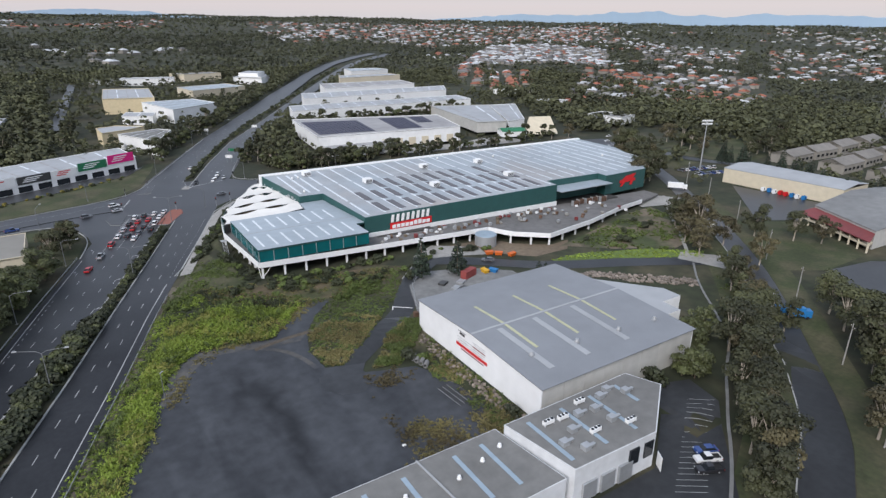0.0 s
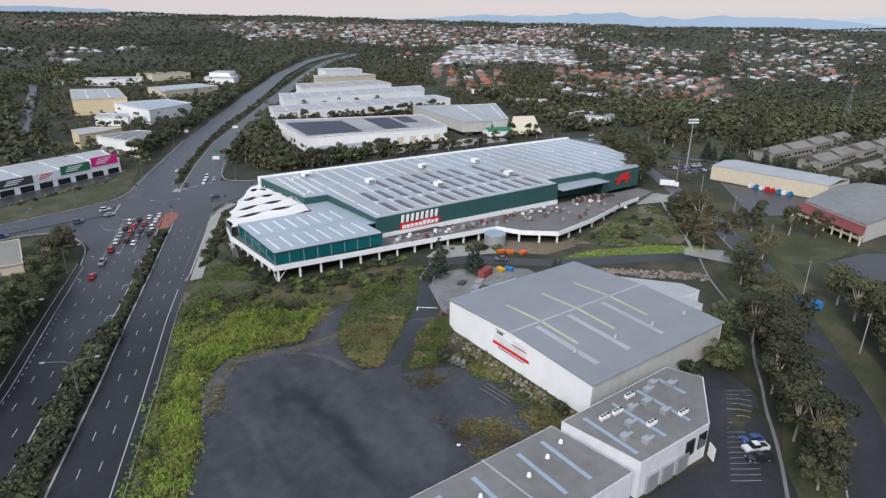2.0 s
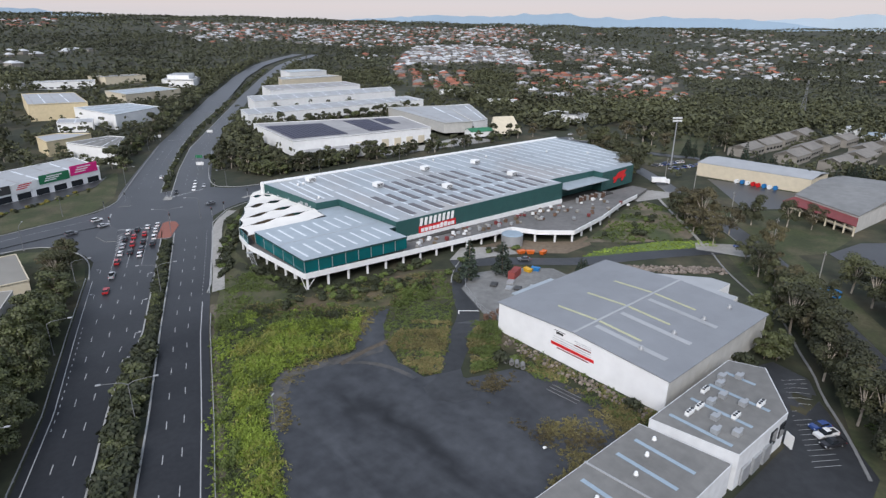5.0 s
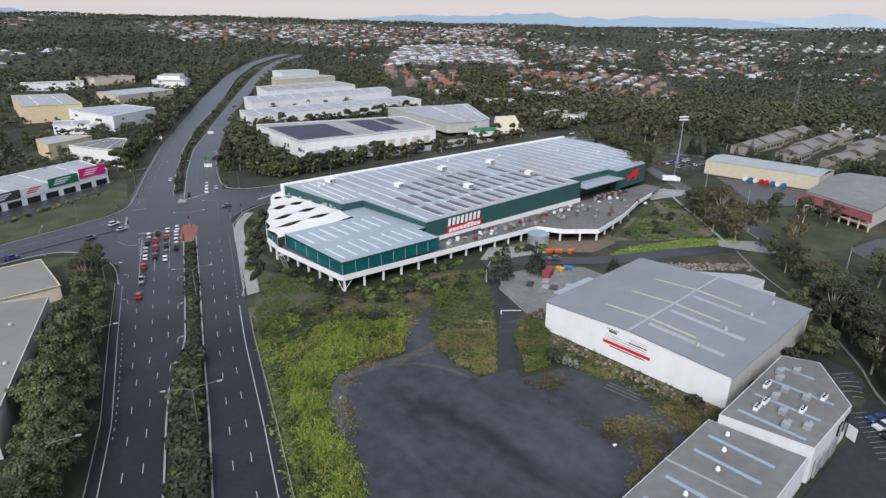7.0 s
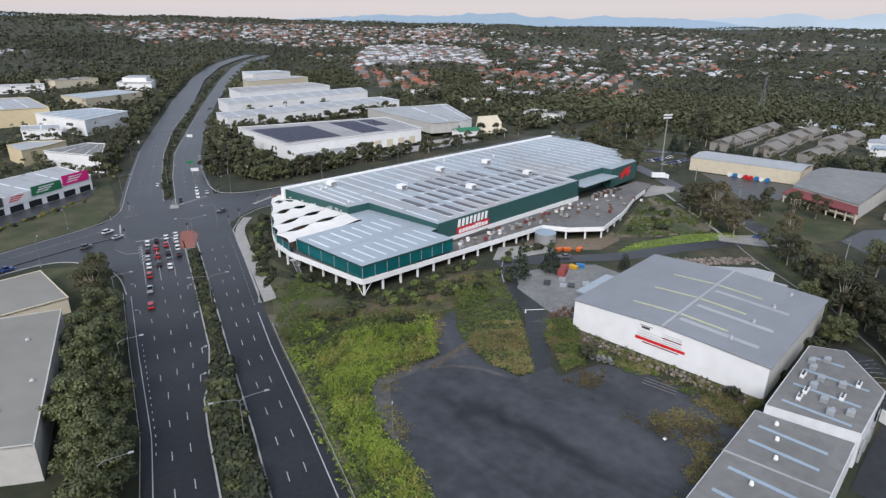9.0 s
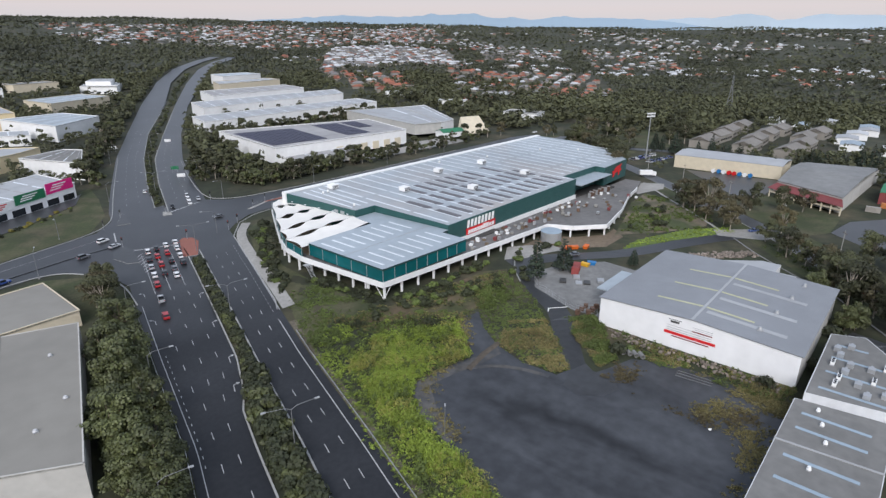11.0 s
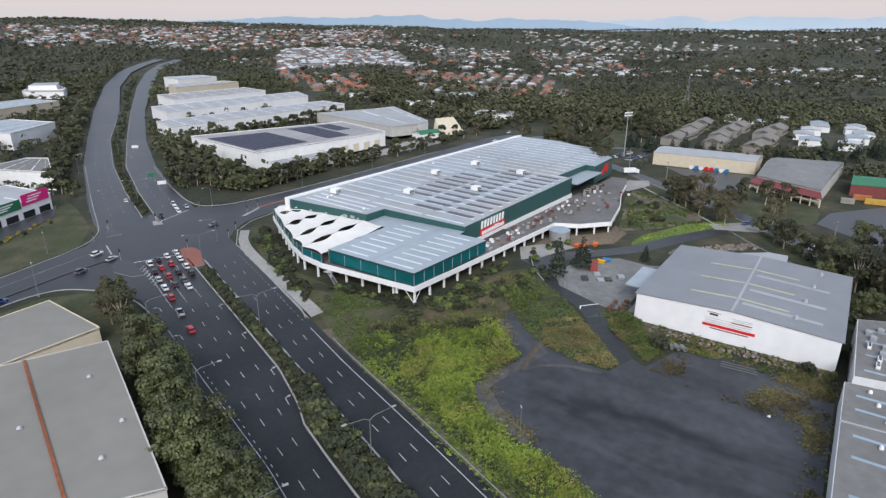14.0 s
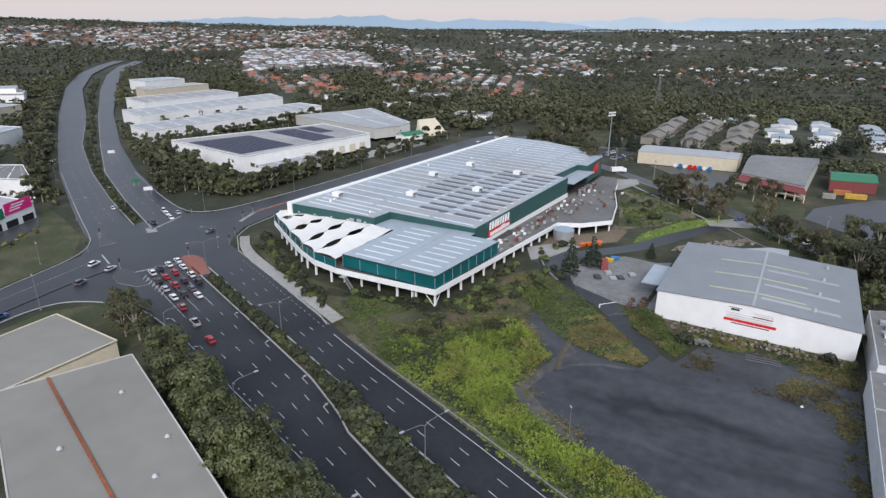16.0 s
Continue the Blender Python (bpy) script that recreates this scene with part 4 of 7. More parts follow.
# columns and undercroft; its depth of shade is drawn by solid dark blocks
for i in range(13):
    x = 1.0 + i * 7.5
    for y, dy in ((-0.05 * x + 0.4, 0), (9, 0)):
        z = deck_z(x, y)
        part("column", Mesh().box(x - 0.3, x + 0.3, y - 0.05, y + 0.55, gzf(x, y) - 0.5, z - 1.8, white_paint), store, "white steel column")
for i in range(5):
    y = 7.4 + i * 7.4
    part("column", Mesh().box(0.1, 0.7, y - 0.3, y + 0.3, gzf(0, y) - 0.5, 6.5, white_paint), store, "white steel column")
for x, y in ((-1.8, 41), (0.2, 50), (3.2, 57), (6.4, 63), (10, 69.5), (13.6, 75.5), (17.5, 82), (21.5, 89), (97, -13), (103, -18.5), (109, -22.6), (118, -20.6), (127, -18.8), (137, -16.6), (150, -12.5), (163, -8.2)):
    part("column", Mesh().box(x - 0.3, x + 0.3, y - 0.3, y + 0.3, gzf(x, y) - 0.5, deck_z(x, y) - 1.8, white_paint), store, "white steel column")
part("undercroft_wall", Mesh().prism([(6, 9), (72, 6), (72, 40), (36, 60), (30, 84), (18, 70), (6, 44)], -0.5, 6.4, shade_fill), store, "dark block standing in for the undercroft's shade")
part("undercroft_wall", Mesh().prism([(100, 6), (180, 6), (180, 40), (100, 40)], -0.5, 4.2, shade_fill), store, "dark block standing in for the undercroft's shade")
for x, y in ((0.4, 0.4),):
    for dx, dy in ((4, 0), (0, 4)):
        part("brace", Mesh().tube((x + dx, y + dy, 6.5), (x, y, 2.2), 0.11, 0.11, white_paint, 6), store)
# recess canopy and red emblem block
part("canopy", Mesh().prism([(142.3, 6.5), (176, 6.5), (175.3, 16), (142.6, 16.8)], 11.2, 11.6, roof_blue_x), store, "low pale entrance canopy")
em = Mesh()
em.prism([(186, 10.55), (198, 11.05), (198, 11.25), (186, 10.75)], 9.2, 10.6, red_paint)
em.hexa([(188, 10.6, 10.2), (196, 10.95, 10.6), (196, 11.2, 10.6), (188, 10.9, 10.2), (190, 10.6, 12.3), (198, 11.0, 13.1), (198, 11.3, 13.1), (190, 10.9, 12.3)], red_paint)
em.hexa([(186.5, 10.5, 7.4), (188, 10.55, 7.4), (188, 10.8, 7.4), (186.5, 10.8, 7.4), (188, 10.5, 9.4), (190, 10.6, 9.4), (190, 10.9, 9.4), (188, 10.8, 9.4)], red_paint)
em.hexa([(194, 10.8, 7.4), (195.4, 10.85, 7.4), (195.4, 11.1, 7.4), (194, 11.1, 7.4), (194.4, 10.8, 9.4), (196.4, 10.9, 9.4), (196.4, 11.2, 9.4), (194.4, 11.1, 9.4)], red_paint)
part("wall_emblem", em, store, "red painted emblem")
# name sign: a red panel with plain white shapes
sg = thing("store_sign", "red sign panel with bold white shapes on the green wall", "sign")
x0s = 54.2
part("panel", Mesh().hexa([(x0s, 9.2, 7.9), (x0s + 19, 9.2, 7.9), (x0s + 19, 9.5, 7.9), (x0s, 9.5, 7.9), (x0s, 9.2, 10.5), (x0s + 19, 9.2, 10.5), (x0s + 19, 9.5, 10.5), (x0s, 9.5, 10.5)], red_paint), sg, "red lower panel")
for i in range(8):
    x = x0s + 0.3 + i * 2.3
    part("white_bar", Mesh().hexa([(x, 9.1, 10.8), (x + 1.15, 9.1, 10.8), (x + 1.15, 9.4, 10.8), (x, 9.4, 10.8), (x + 0.45, 9.1, 13.8), (x + 1.6, 9.1, 13.8), (x + 1.6, 9.4, 13.8), (x + 0.45, 9.4, 13.8)], white_paint), sg)
for i in range(9):
    x = x0s + 0.8 + i * 1.95
    z1 = 9.7 if i not in (5, 6) else 10.1
    part("white_bar", Mesh().hexa([(x, 9.0, 8.3), (x + 1.5, 9.0, 8.3), (x + 1.5, 9.18, 8.3), (x, 9.18, 8.3), (x + 0.15, 9.0, z1), (x + 1.65, 9.0, z1), (x + 1.65, 9.18, z1), (x + 0.15, 9.18, z1)], white_paint), sg)
# roof ventilators
for x, y in ((66, 54), (90, 34), (103, 66), (131.5, 33), (134, 62), (46, 79)):
    z = main_roof_z(x, y) + 0.35
    u = thing("roof_ventilator", "boxy white evaporative cooler on the metal roof", "ventilator", "coolers on the store roof")
    part("plinth", Mesh().box(x - 1.5, x + 1.5, y - 1.5, y + 1.5, z, z + 0.5, steel), u)
    part("housing", Mesh().box(x - 1.8, x + 1.8, y - 1.8, y + 1.8, z + 0.5, z + 2.3, white_paint), u)
    for k in range(4):
        part("louvre", Mesh().box(x - 1.5, x + 1.5, y - 1.87, y - 1.78, z + 0.7 + k * 0.35, z + 0.88 + k * 0.35, dark_glass), u)
# roof-mounted panels
for r in range(12):
    for c in range(3):
        x = 52 + r * 7.2
        y = 13.5 + c * 15.5
        if (r, c) in ((0, 2), (11, 2), (1, 2), (9, 2)):
            continue
        a, b = y, y + (13 if c else 12)
        pn = thing("solar_array", "flat dark solar panel row on the store roof", "solar panel", "solar rows on the store roof")
        for k in range(4):
            p, q = a + (b - a) * k / 4 + 0.06, a + (b - a) * (k + 1) / 4 - 0.06
            zz = main_roof_z(x, p)
            part("panel", Mesh().hexa([(x + 1.6, p, main_roof_z(x, p) + 0.36), (x + 4.6, p, main_roof_z(x, p) + 0.36), (x + 4.6, q, main_roof_z(x, q) + 0.36), (x + 1.6, q, main_roof_z(x, q) + 0.36),
                                       (x + 1.6, p, main_roof_z(x, p) + 0.5), (x + 4.6, p, main_roof_z(x, p) + 0.5), (x + 4.6, q, main_roof_z(x, q) + 0.5), (x + 1.6, q, main_roof_z(x, q) + 0.5)], store_solar), pn)


# shade sails over the playground terrace: strips from the deck's rim to the wall, with lens-shaped gaps between
RIM = [(-2.3, 38.4), (-0.8, 49.5), (4.3, 61), (14.6, 79), (25.2, 96.5), (29.5, 97.5)]
WALL_LINE = [(29.5, 38.2), (31, 49), (29.6, 62), (28.6, 74), (28, 84), (27.6, 92)]


def on_line(line, u):
    k = min(int(u * (len(line) - 1)), len(line) - 2)
    return Vector(line[k]).lerp(Vector(line[k + 1]), u * (len(line) - 1) - k)


def sail(u0, u1, first, last):
    s = thing("shade_sail", "white tensioned shade sail over the terrace", "shade sail", "sails over the terrace")
    n, rows, grid = 10, 24, {}
    for j in range(rows + 1):
        v = j / rows
        gap = 0.002 + 0.028 * (max(0, 1 - ((v - 0.30) / 0.16) ** 2) + max(0, 1 - ((v - 0.70) / 0.15) ** 2))
        a, b = u0 + (0 if first else gap), u1 - (0 if last else gap)
        for i in range(n + 1):
            f = i / n
            vv = 0.05 * math.sin(math.pi * f) + v * (1 - 0.05 * math.sin(math.pi * f))
            p = on_line(RIM, a + (b - a) * f).lerp(on_line(WALL_LINE, a + (b - a) * f), vv)
            z = 11.3 + 1.7 * vv - 0.4 * math.sin(math.pi * f) * (0.4 + 0.6 * math.sin(math.pi * vv)) + 0.15 * math.cos(4 * math.pi * vv) * abs(2 * f - 1) ** 3
            grid[i, j] = Vector((p.x, p.y, z))
    me = Mesh()
    drop = Vector((0, 0, 0.04))
    for i in range(n):
        for j in range(rows):
            q = [grid[i, j], grid[i + 1, j], grid[i + 1, j + 1], grid[i, j + 1]]
            me.face(q[::-1], sail_mat)
            me.face([p - drop for p in q], sail_mat)
    part("cloth", me, s)
    for i, j in ((0, 0), (n, 0), (0, rows // 2), (n, rows // 2)):
        p = grid[i, j]
        part("post", Mesh().tube((p.x, p.y, 7.3), (p.x, p.y, p.z), 0.13, 0.13, steel, 6), s)


SEAMS = (0.0, 0.2, 0.37, 0.54, 0.72, 1.0)
for k in range(5):
    sail(SEAMS[k], SEAMS[k + 1], k == 0, k == 4)
part("terrace_floor", Mesh().prism([(1, 40), (29, 40), (30, 48), (27.5, 86), (25, 92), (15, 76), (5, 58)], 7.38, 7.46, dirt_mat), store, "brown playground floor")

# ---- water tank ----
tk = thing("water_tank", "round galvanised water tank beside the deck", "tank")
part("shell", Mesh().tube((87, -9.5, gzf(87, -9.5) - 0.2), (87, -9.5, 5.6), 4.3, 4.3, steel, 40), tk)
part("lid", Mesh().tube((87, -9.5, 5.6), (87, -9.5, 5.9), 4.4, 3.9, skylight_blue, 40), tk, "pale blue lid")

# ---- white warehouse beside the lot ----
X0, X1, Y0, Y1 = 26.7, 76.4, -110.6, -60.6
hw = thing("white_warehouse", "white metal warehouse with a wide grey gable roof", "warehouse")
ridge = (Y0 + Y1) / 2
for x, t in ((X0, 0.3), (X1 - 0.3, 0.3)):
    k = [(x, Y0), (x + t, Y0), (x + t, ridge), (x, ridge), (x + t, Y1), (x, Y1)]
    gw = Mesh()
    gw.v = [(*p, 2.0) for p in (k[0], k[1], k[4], k[5])] + [(*k[0], 12.2), (*k[1], 12.2), (*k[2], 13.4), (*k[4], 12.2), (*k[5], 12.2), (*k[3], 13.4)]
    gw.f = [(3, 2, 1, 0), (0, 1, 5, 4), (2, 3, 8, 7), (1, 2, 7, 6, 5), (3, 0, 4, 9, 8), (4, 5, 6, 9), (9, 6, 7, 8)]
    gw.mi = [gw.slot(white_wall)] * 7
    part("gable_wall", gw, hw, "white ribbed metal wall")
for i in range(8):
    a, b = X0 + 0.3 + i * 6.14, X0 + 0.3 + (i + 1) * 6.14
    part("wall_panel", Mesh().box(a + 0.04, b - 0.04, Y0, Y0 + 0.25, 2.0, 12.2, tilt_wall), hw, "cream tilt-up concrete panel")
    part("wall_panel", Mesh().box(a + 0.04, b - 0.04, Y1 - 0.25, Y1, 2.0, 12.2, tilt_wall), hw, "cream tilt-up concrete panel")
for ya, yb, za, zb in ((Y0 - 0.5, ridge, 12.25, 13.5), (ridge, Y1 + 0.5, 13.5, 12.25)):
    part("roof_slope", Mesh().hexa([(X0 - 0.3, ya, za), (X1 + 0.3, ya, za), (X1 + 0.3, yb, zb), (X0 - 0.3, yb, zb), (X0 - 0.3, ya, za + 0.2), (X1 + 0.3, ya, za + 0.2), (X1 + 0.3, yb, zb + 0.2), (X0 - 0.3, yb, zb + 0.2)], grey_roof), hw, "grey ribbed metal roof")
part("ridge_cap", Mesh().box(X0 - 0.3, X1 + 0.3, ridge - 0.35, ridge + 0.35, 13.66, 13.76, light_roof), hw, "pale ridge capping")


def hroof(y):
    return 13.5 - 1.25 * abs(y - ridge) / 25.5 + 0.2


for x, ya, yb, m, nm in [(x, ya, yb, skylight_cream, "yellowed skylight strip") for x in (36, 49, 62) for ya, yb in ((-98, -86.1), (-85.1, -73))] + [(x, -106, -87, light_roof, "pale grey roof sheet") for x in (33, 44, 57)]:
    w = 0.8 if m is skylight_cream else 1.6
    part("skylight", Mesh().hexa([(x, ya, hroof(ya)), (x + w, ya, hroof(ya)), (x + w, yb, hroof(yb)), (x, yb, hroof(yb)), (x, ya, hroof(ya) + 0.07), (x + w, ya, hroof(ya) + 0.07), (x + w, yb, hroof(yb) + 0.07), (x, yb, hroof(yb) + 0.07)], m), hw, nm)
for x, y in ((33, -100), (46, -101), (59, -102), (71, -103)):
    vt = thing("roof_vent", "small round metal turbine vent on the roof", "vent", "vents on the white warehouse")
    part("base", Mesh().box(x - 0.5, x + 0.5, y - 0.5, y + 0.5, hroof(y) - 0.02, hroof(y) + 0.3, steel), vt)
    part("turbine", Mesh().tube((x, y, hroof(y) + 0.3), (x, y, hroof(y) + 1.0), 0.55, 0.35, steel, 10), vt)
part("annex", Mesh().prism([(76.6, -98), (89, -98), (89, -92), (97, -92), (97, -86), (84, -69.5), (76.6, -69.5)], 2.0, 9.0, white_paint, light_roof), hw, "lower white annex")
part("awning", Mesh().prism([(40, -60.5), (58, -60.5), (58, -53), (40, -53)], 8.2, 8.6, roof_blue_x), hw, "pale loading awning")
sg = thing("wall_sign", "white wall sign with red bands and small grey lines", "sign")
for a, b, z0, z1, m in ((-83.2, -79.8, 12.0, 12.15, dark_sign), (-82.6, -80.4, 11.2, 11.8, dark_sign), (-91, -86, 11.4, 11.5, steel), (-91, -86.5, 10.9, 11.0, steel), (-91, -86, 10.2, 10.5, maroon), (-86, -79.5, 10.3, 10.4, steel),
                       (-91, -79.5, 9.6, 9.75, steel), (-91, -79.5, 9.0, 9.15, steel), (-92, -79, 7.9, 8.7, red_paint), (-90.5, -81, 7.3, 7.6, maroon)):
    part("bar", Mesh().box(X0 - 0.06, X0 - 0.005, a, b, z0, z1, m), sg)

# ---- units beside the lot ----
un = thing("office_units", "white rendered unit block with a flat grey roof and roller doors", "building")
UN = [(14.7, -113.6), (17.5, -130), (38, -130.6), (52, -120.6), (48.8, -113.4)]
part("wall", Mesh().prism(UN, 1.5, 10.3, wall_paint), un, "white rendered walls")
part("roof", Mesh().prism([(14.9, -113.8), (17.7, -129.8), (37.9, -130.4), (51.7, -120.5), (48.65, -113.6)], 9.6, 10.34, unit_roof), un, "flat grey corrugated roof")
for x in (18.5, 27, 35, 42.5):
    part("skylight", Mesh().box(x, x + 0.9, -128.0 if x < 38 else -122, -115.5, 10.35, 10.41, skylight_blue), un, "pale blue skylight strip")
for i, x in enumerate((19.5, 24, 28.5)):
    part("roller_door", Mesh().box(x, x + 3.4, -130.5 - 0.03 * (x - 17), -130.2, 2.6, 6.4, steel), un, "grey roller door")
for x in (31, 35):
    part("window", Mesh().box(x, x + 2.5, -130.75, -130.3, 5.4, 8.8, dark_glass), un, "dark office window")
lo = thing("low_units", "long low unit block with a weathered grey roof", "building")
part("wall", Mesh().prism([(-62, -112), (-60, -129.5), (16, -129.6), (13.6, -112.2)], 1.5, 8.9, wall_paint), lo, "white rendered walls")
part("roof", Mesh().prism([(-61.8, -112.15), (-59.8, -129.35), (15.8, -129.45), (13.45, -112.35)], 8.3, 8.94, unit_roof), lo, "weathered grey corrugated roof")
part("parapet", Mesh().prism([(-4.2, -112.1), (-2.8, -129.5), (-2.5, -129.5), (-3.9, -112.1)], 8.5, 9.2, light_roof), lo)
for x in (-52, -40, -28, -16, -8.5, 2.0, 8.0):
    part("skylight", Mesh().box(x, x + 0.9, -126.5, -114.5, 8.95, 9.01, skylight_blue), lo, "pale blue skylight strip")
rg = random.Random(4)
for x, y, k in ((22, -118, 1), (25.5, -118.3, 1), (32, -116.2, 1), (20.5, -124, 0), (24.5, -122, 0), (29, -119, 0), (33, -119.5, 0), (28, -124.5, 1), (37, -117, 0), (33.5, -123.5, 0), (43, -118.5, 0), (23, -127, 0), (40, -116, 0), (36, -126, 1)):
    u = thing("air_conditioner", "white fan condenser on the flat roof" if k else "grey metal duct hood on the flat roof", "air conditioner", "roof plant")
    if k:
        part("cabinet", Mesh().box(x - 1.2, x + 1.2, y - 0.42, y + 0.42, 10.6, 11.35, white_paint), u)
        for d in (-0.85, 0, 0.85):
            part("fan", Mesh().tube((x + d, y, 11.35), (x + d, y, 11.43), 0.32, 0.32, dark_glass, 12), u)
        for d in (-1.1, 1.1):
            part("foot", Mesh().box(x + d - 0.1, x + d + 0.1, y - 0.5, y + 0.5, 10.32, 10.6, steel), u)
    else:
        part("cabinet", Mesh().box(x - 0.8, x + 0.8, y - 0.7, y + 0.7, 10.33, 11.3, steel), u)
        part("duct", Mesh().box(x + 0.8, x + 2.2, y - 0.3, y + 0.3, 10.4, 10.9, steel), u)
for x, y in ((11, -117), (6, -118.5), (0, -120), (-10, -119), (-20, -121), (-30, -118)):
    vt = thing("roof_vent", "small white turbine vent on the unit roof", "vent", "vents on the low units")
    part("base", Mesh().box(x - 0.35, x + 0.35, y - 0.35, y + 0.35, 8.93, 9.2, steel), vt)
    part("turbine", Mesh().tube((x, y, 9.2), (x, y, 9.8), 0.45, 0.3, white_paint, 10), vt)


# ---- other buildings ----
FOOT = []


def shed(name, label, corners, z0, z1, wallm, roofm, rise=0.0, over=0.3, windows=0, doors=0, category="building", front=0, trim=0.4, strips=True):
    """corners: four, anticlockwise; a gable roof along the first side when rise is given."""
    t = thing(name, label, category)
    FOOT.append(corners)
    part("wall", Mesh().prism(corners, z0, z1, wallm), t)
    c = [Vector(p) for p in corners]
    mid = sum(c, Vector((0, 0))) / len(c)
    o = [p + (p - mid).normalized() * over for p in c]
    if rise:
        e0, e1 = (o[0] + o[3]) / 2, (o[1] + o[2]) / 2
        for a, b, e, f in ((o[0], o[1], e1, e0), (o[2], o[3], e0, e1)):
            low = [(a.x, a.y, z1), (b.x, b.y, z1), (e.x, e.y, z1 + rise), (f.x, f.y, z1 + rise)]
            part("roof_slope", Mesh().hexa(low + [(x, y, z + 0.25) for x, y, z in low], roofm), t)
        for a, b, e in ((c[0], c[3], e0), (c[1], c[2], e1)):
            e = (a + b) / 2
            part("gable", Mesh().hexa([(a.x, a.y, z1 - 0.01), (b.x, b.y, z1 - 0.01), (b.x, b.y, z1 - 0.011), (a.x, a.y, z1 - 0.011), (e.x, e.y, z1 + rise), (e.x, e.y, z1 + rise), (e.x, e.y, z1 + rise - 0.01), (e.x, e.y, z1 + rise - 0.01)], wallm), t)
    else:
        part("roof", Mesh().prism([(p.x, p.y) for p in o], z1, z1 + 0.3, roofm), t)
        n = max(2, int((c[1] - c[0]).length / 9))
        for i in range(n if strips else 0):
            u = (i + 0.5) / n
            w = 0.5 / (c[1] - c[0]).length
            for v0, v1 in ((0.08, 0.45), (0.55, 0.92)):
                q = [c[0].lerp(c[1], u + s * w).lerp(c[3].lerp(c[2], u + s * w), v) for s, v in ((-1, v0), (1, v0), (1, v1), (-1, v1))]
                part("skylight", Mesh().hexa([(p.x, p.y, z1 + 0.29) for p in q] + [(p.x, p.y, z1 + 0.37) for p in q], skylight_mat if i % 2 else roof_dirty), t)
        for a, b in zip(o, o[1:] + o[:1]):
            d = (b - a).normalized()
            s = Vector((-d.y, d.x)) * 0.3
            part("parapet", Mesh().hexa([(a.x, a.y, z1), (b.x, b.y, z1), (b.x + s.x, b.y + s.y, z1), (a.x + s.x, a.y + s.y, z1), (a.x, a.y, z1 + 0.3 + trim), (b.x, b.y, z1 + 0.3 + trim), (b.x + s.x, b.y + s.y, z1 + 0.3 + trim), (a.x + s.x, a.y + s.y, z1 + 0.3 + trim)], wallm), t)
    a, b = c[front], c[(front + 1) % len(c)]
    d = (b - a)
    s = Vector((d.y, -d.x)).normalized() * 0.06
    for k, n, m, lo_, hi_, nm in ((0.6, windows, dark_glass, 1.4, 3.0, "window"), (0.5, doors, light_roof, 0.2, 4.2, "roller_door")):
        for i in range(n):
            p, q = a + d * ((i + 0.5 - k / 2) / n), a + d * ((i + 0.5 + k / 2) / n)
            part(nm, Mesh().hexa([(p.x + s.x, p.y + s.y, z0 + lo_ + 1), (q.x + s.x, q.y + s.y, z0 + lo_ + 1), (q.x, q.y, z0 + lo_ + 1), (p.x, p.y, z0 + lo_ + 1), (p.x + s.x, p.y + s.y, z0 + hi_ + 1), (q.x + s.x, q.y + s.y, z0 + hi_ + 1), (q.x, q.y, z0 + hi_ + 1), (p.x, p.y, z0 + hi_ + 1)], m), t)
    return t


def rect(p, q, depth):
    """Corners of a block whose front runs from p to q, the depth to the left of that line."""
    p, q = Vector(p), Vector(q)
    d = (q - p).normalized()
    s = Vector((-d.y, d.x)) * depth
    return [tuple(p), tuple(q), tuple(q + s), tuple(p + s)]


# sheds beside the inbound carriageway
ls = shed("grey_roof_shed", "large shed with a pale grey low-pitched roof", [(-118, -2), (-93.2, -18.4), (-73, 41.8), (-99, 52)], -0.5, 8.4, tilt_wall, beige_roof, trim=0.12, strips=False)
part("ridge_strip", Mesh().hexa([(-105.4, -9, 8.7), (-104.8, -9, 8.7), (-89.2, 48, 8.7), (-89.8, 48, 8.7), (-105.4, -9, 9.0), (-104.8, -9, 9.0), (-89.2, 48, 9.0), (-89.8, 48, 9.0)], rust_mat), ls, "rusted ridge flashing")
shed("grey_roof_shed", "small flat-roofed shed with a cream fascia", [(-106, 58), (-67.6, 58.7), (-67.8, 89), (-106, 86)], -0.5, 4.7, cream_wall, beige_roof, trim=0.25, strips=False)
shed("yellow_canopy", "yellow edged canopy beside the sheds", rect((-116, 44), (-103, 51), 5), 0, 4.4, yellow_paint, light_roof)
for x, y in ((-101, 20), (-88, 6), (-84, 28), (-96, -2)):
    vt = thing("roof_vent", "small pale vent on the shed roof", "vent", "vents on the shed roof", at=pose(x, y, 8.7))
    part("base", Mesh().box(-0.45, 0.45, -0.45, 0.45, -0.02, 0.3, steel), vt)
    part("cowl", Mesh().tube((0, 0, 0.3), (0, 0, 0.7), 0.5, 0.3, tile_white, 10), vt)
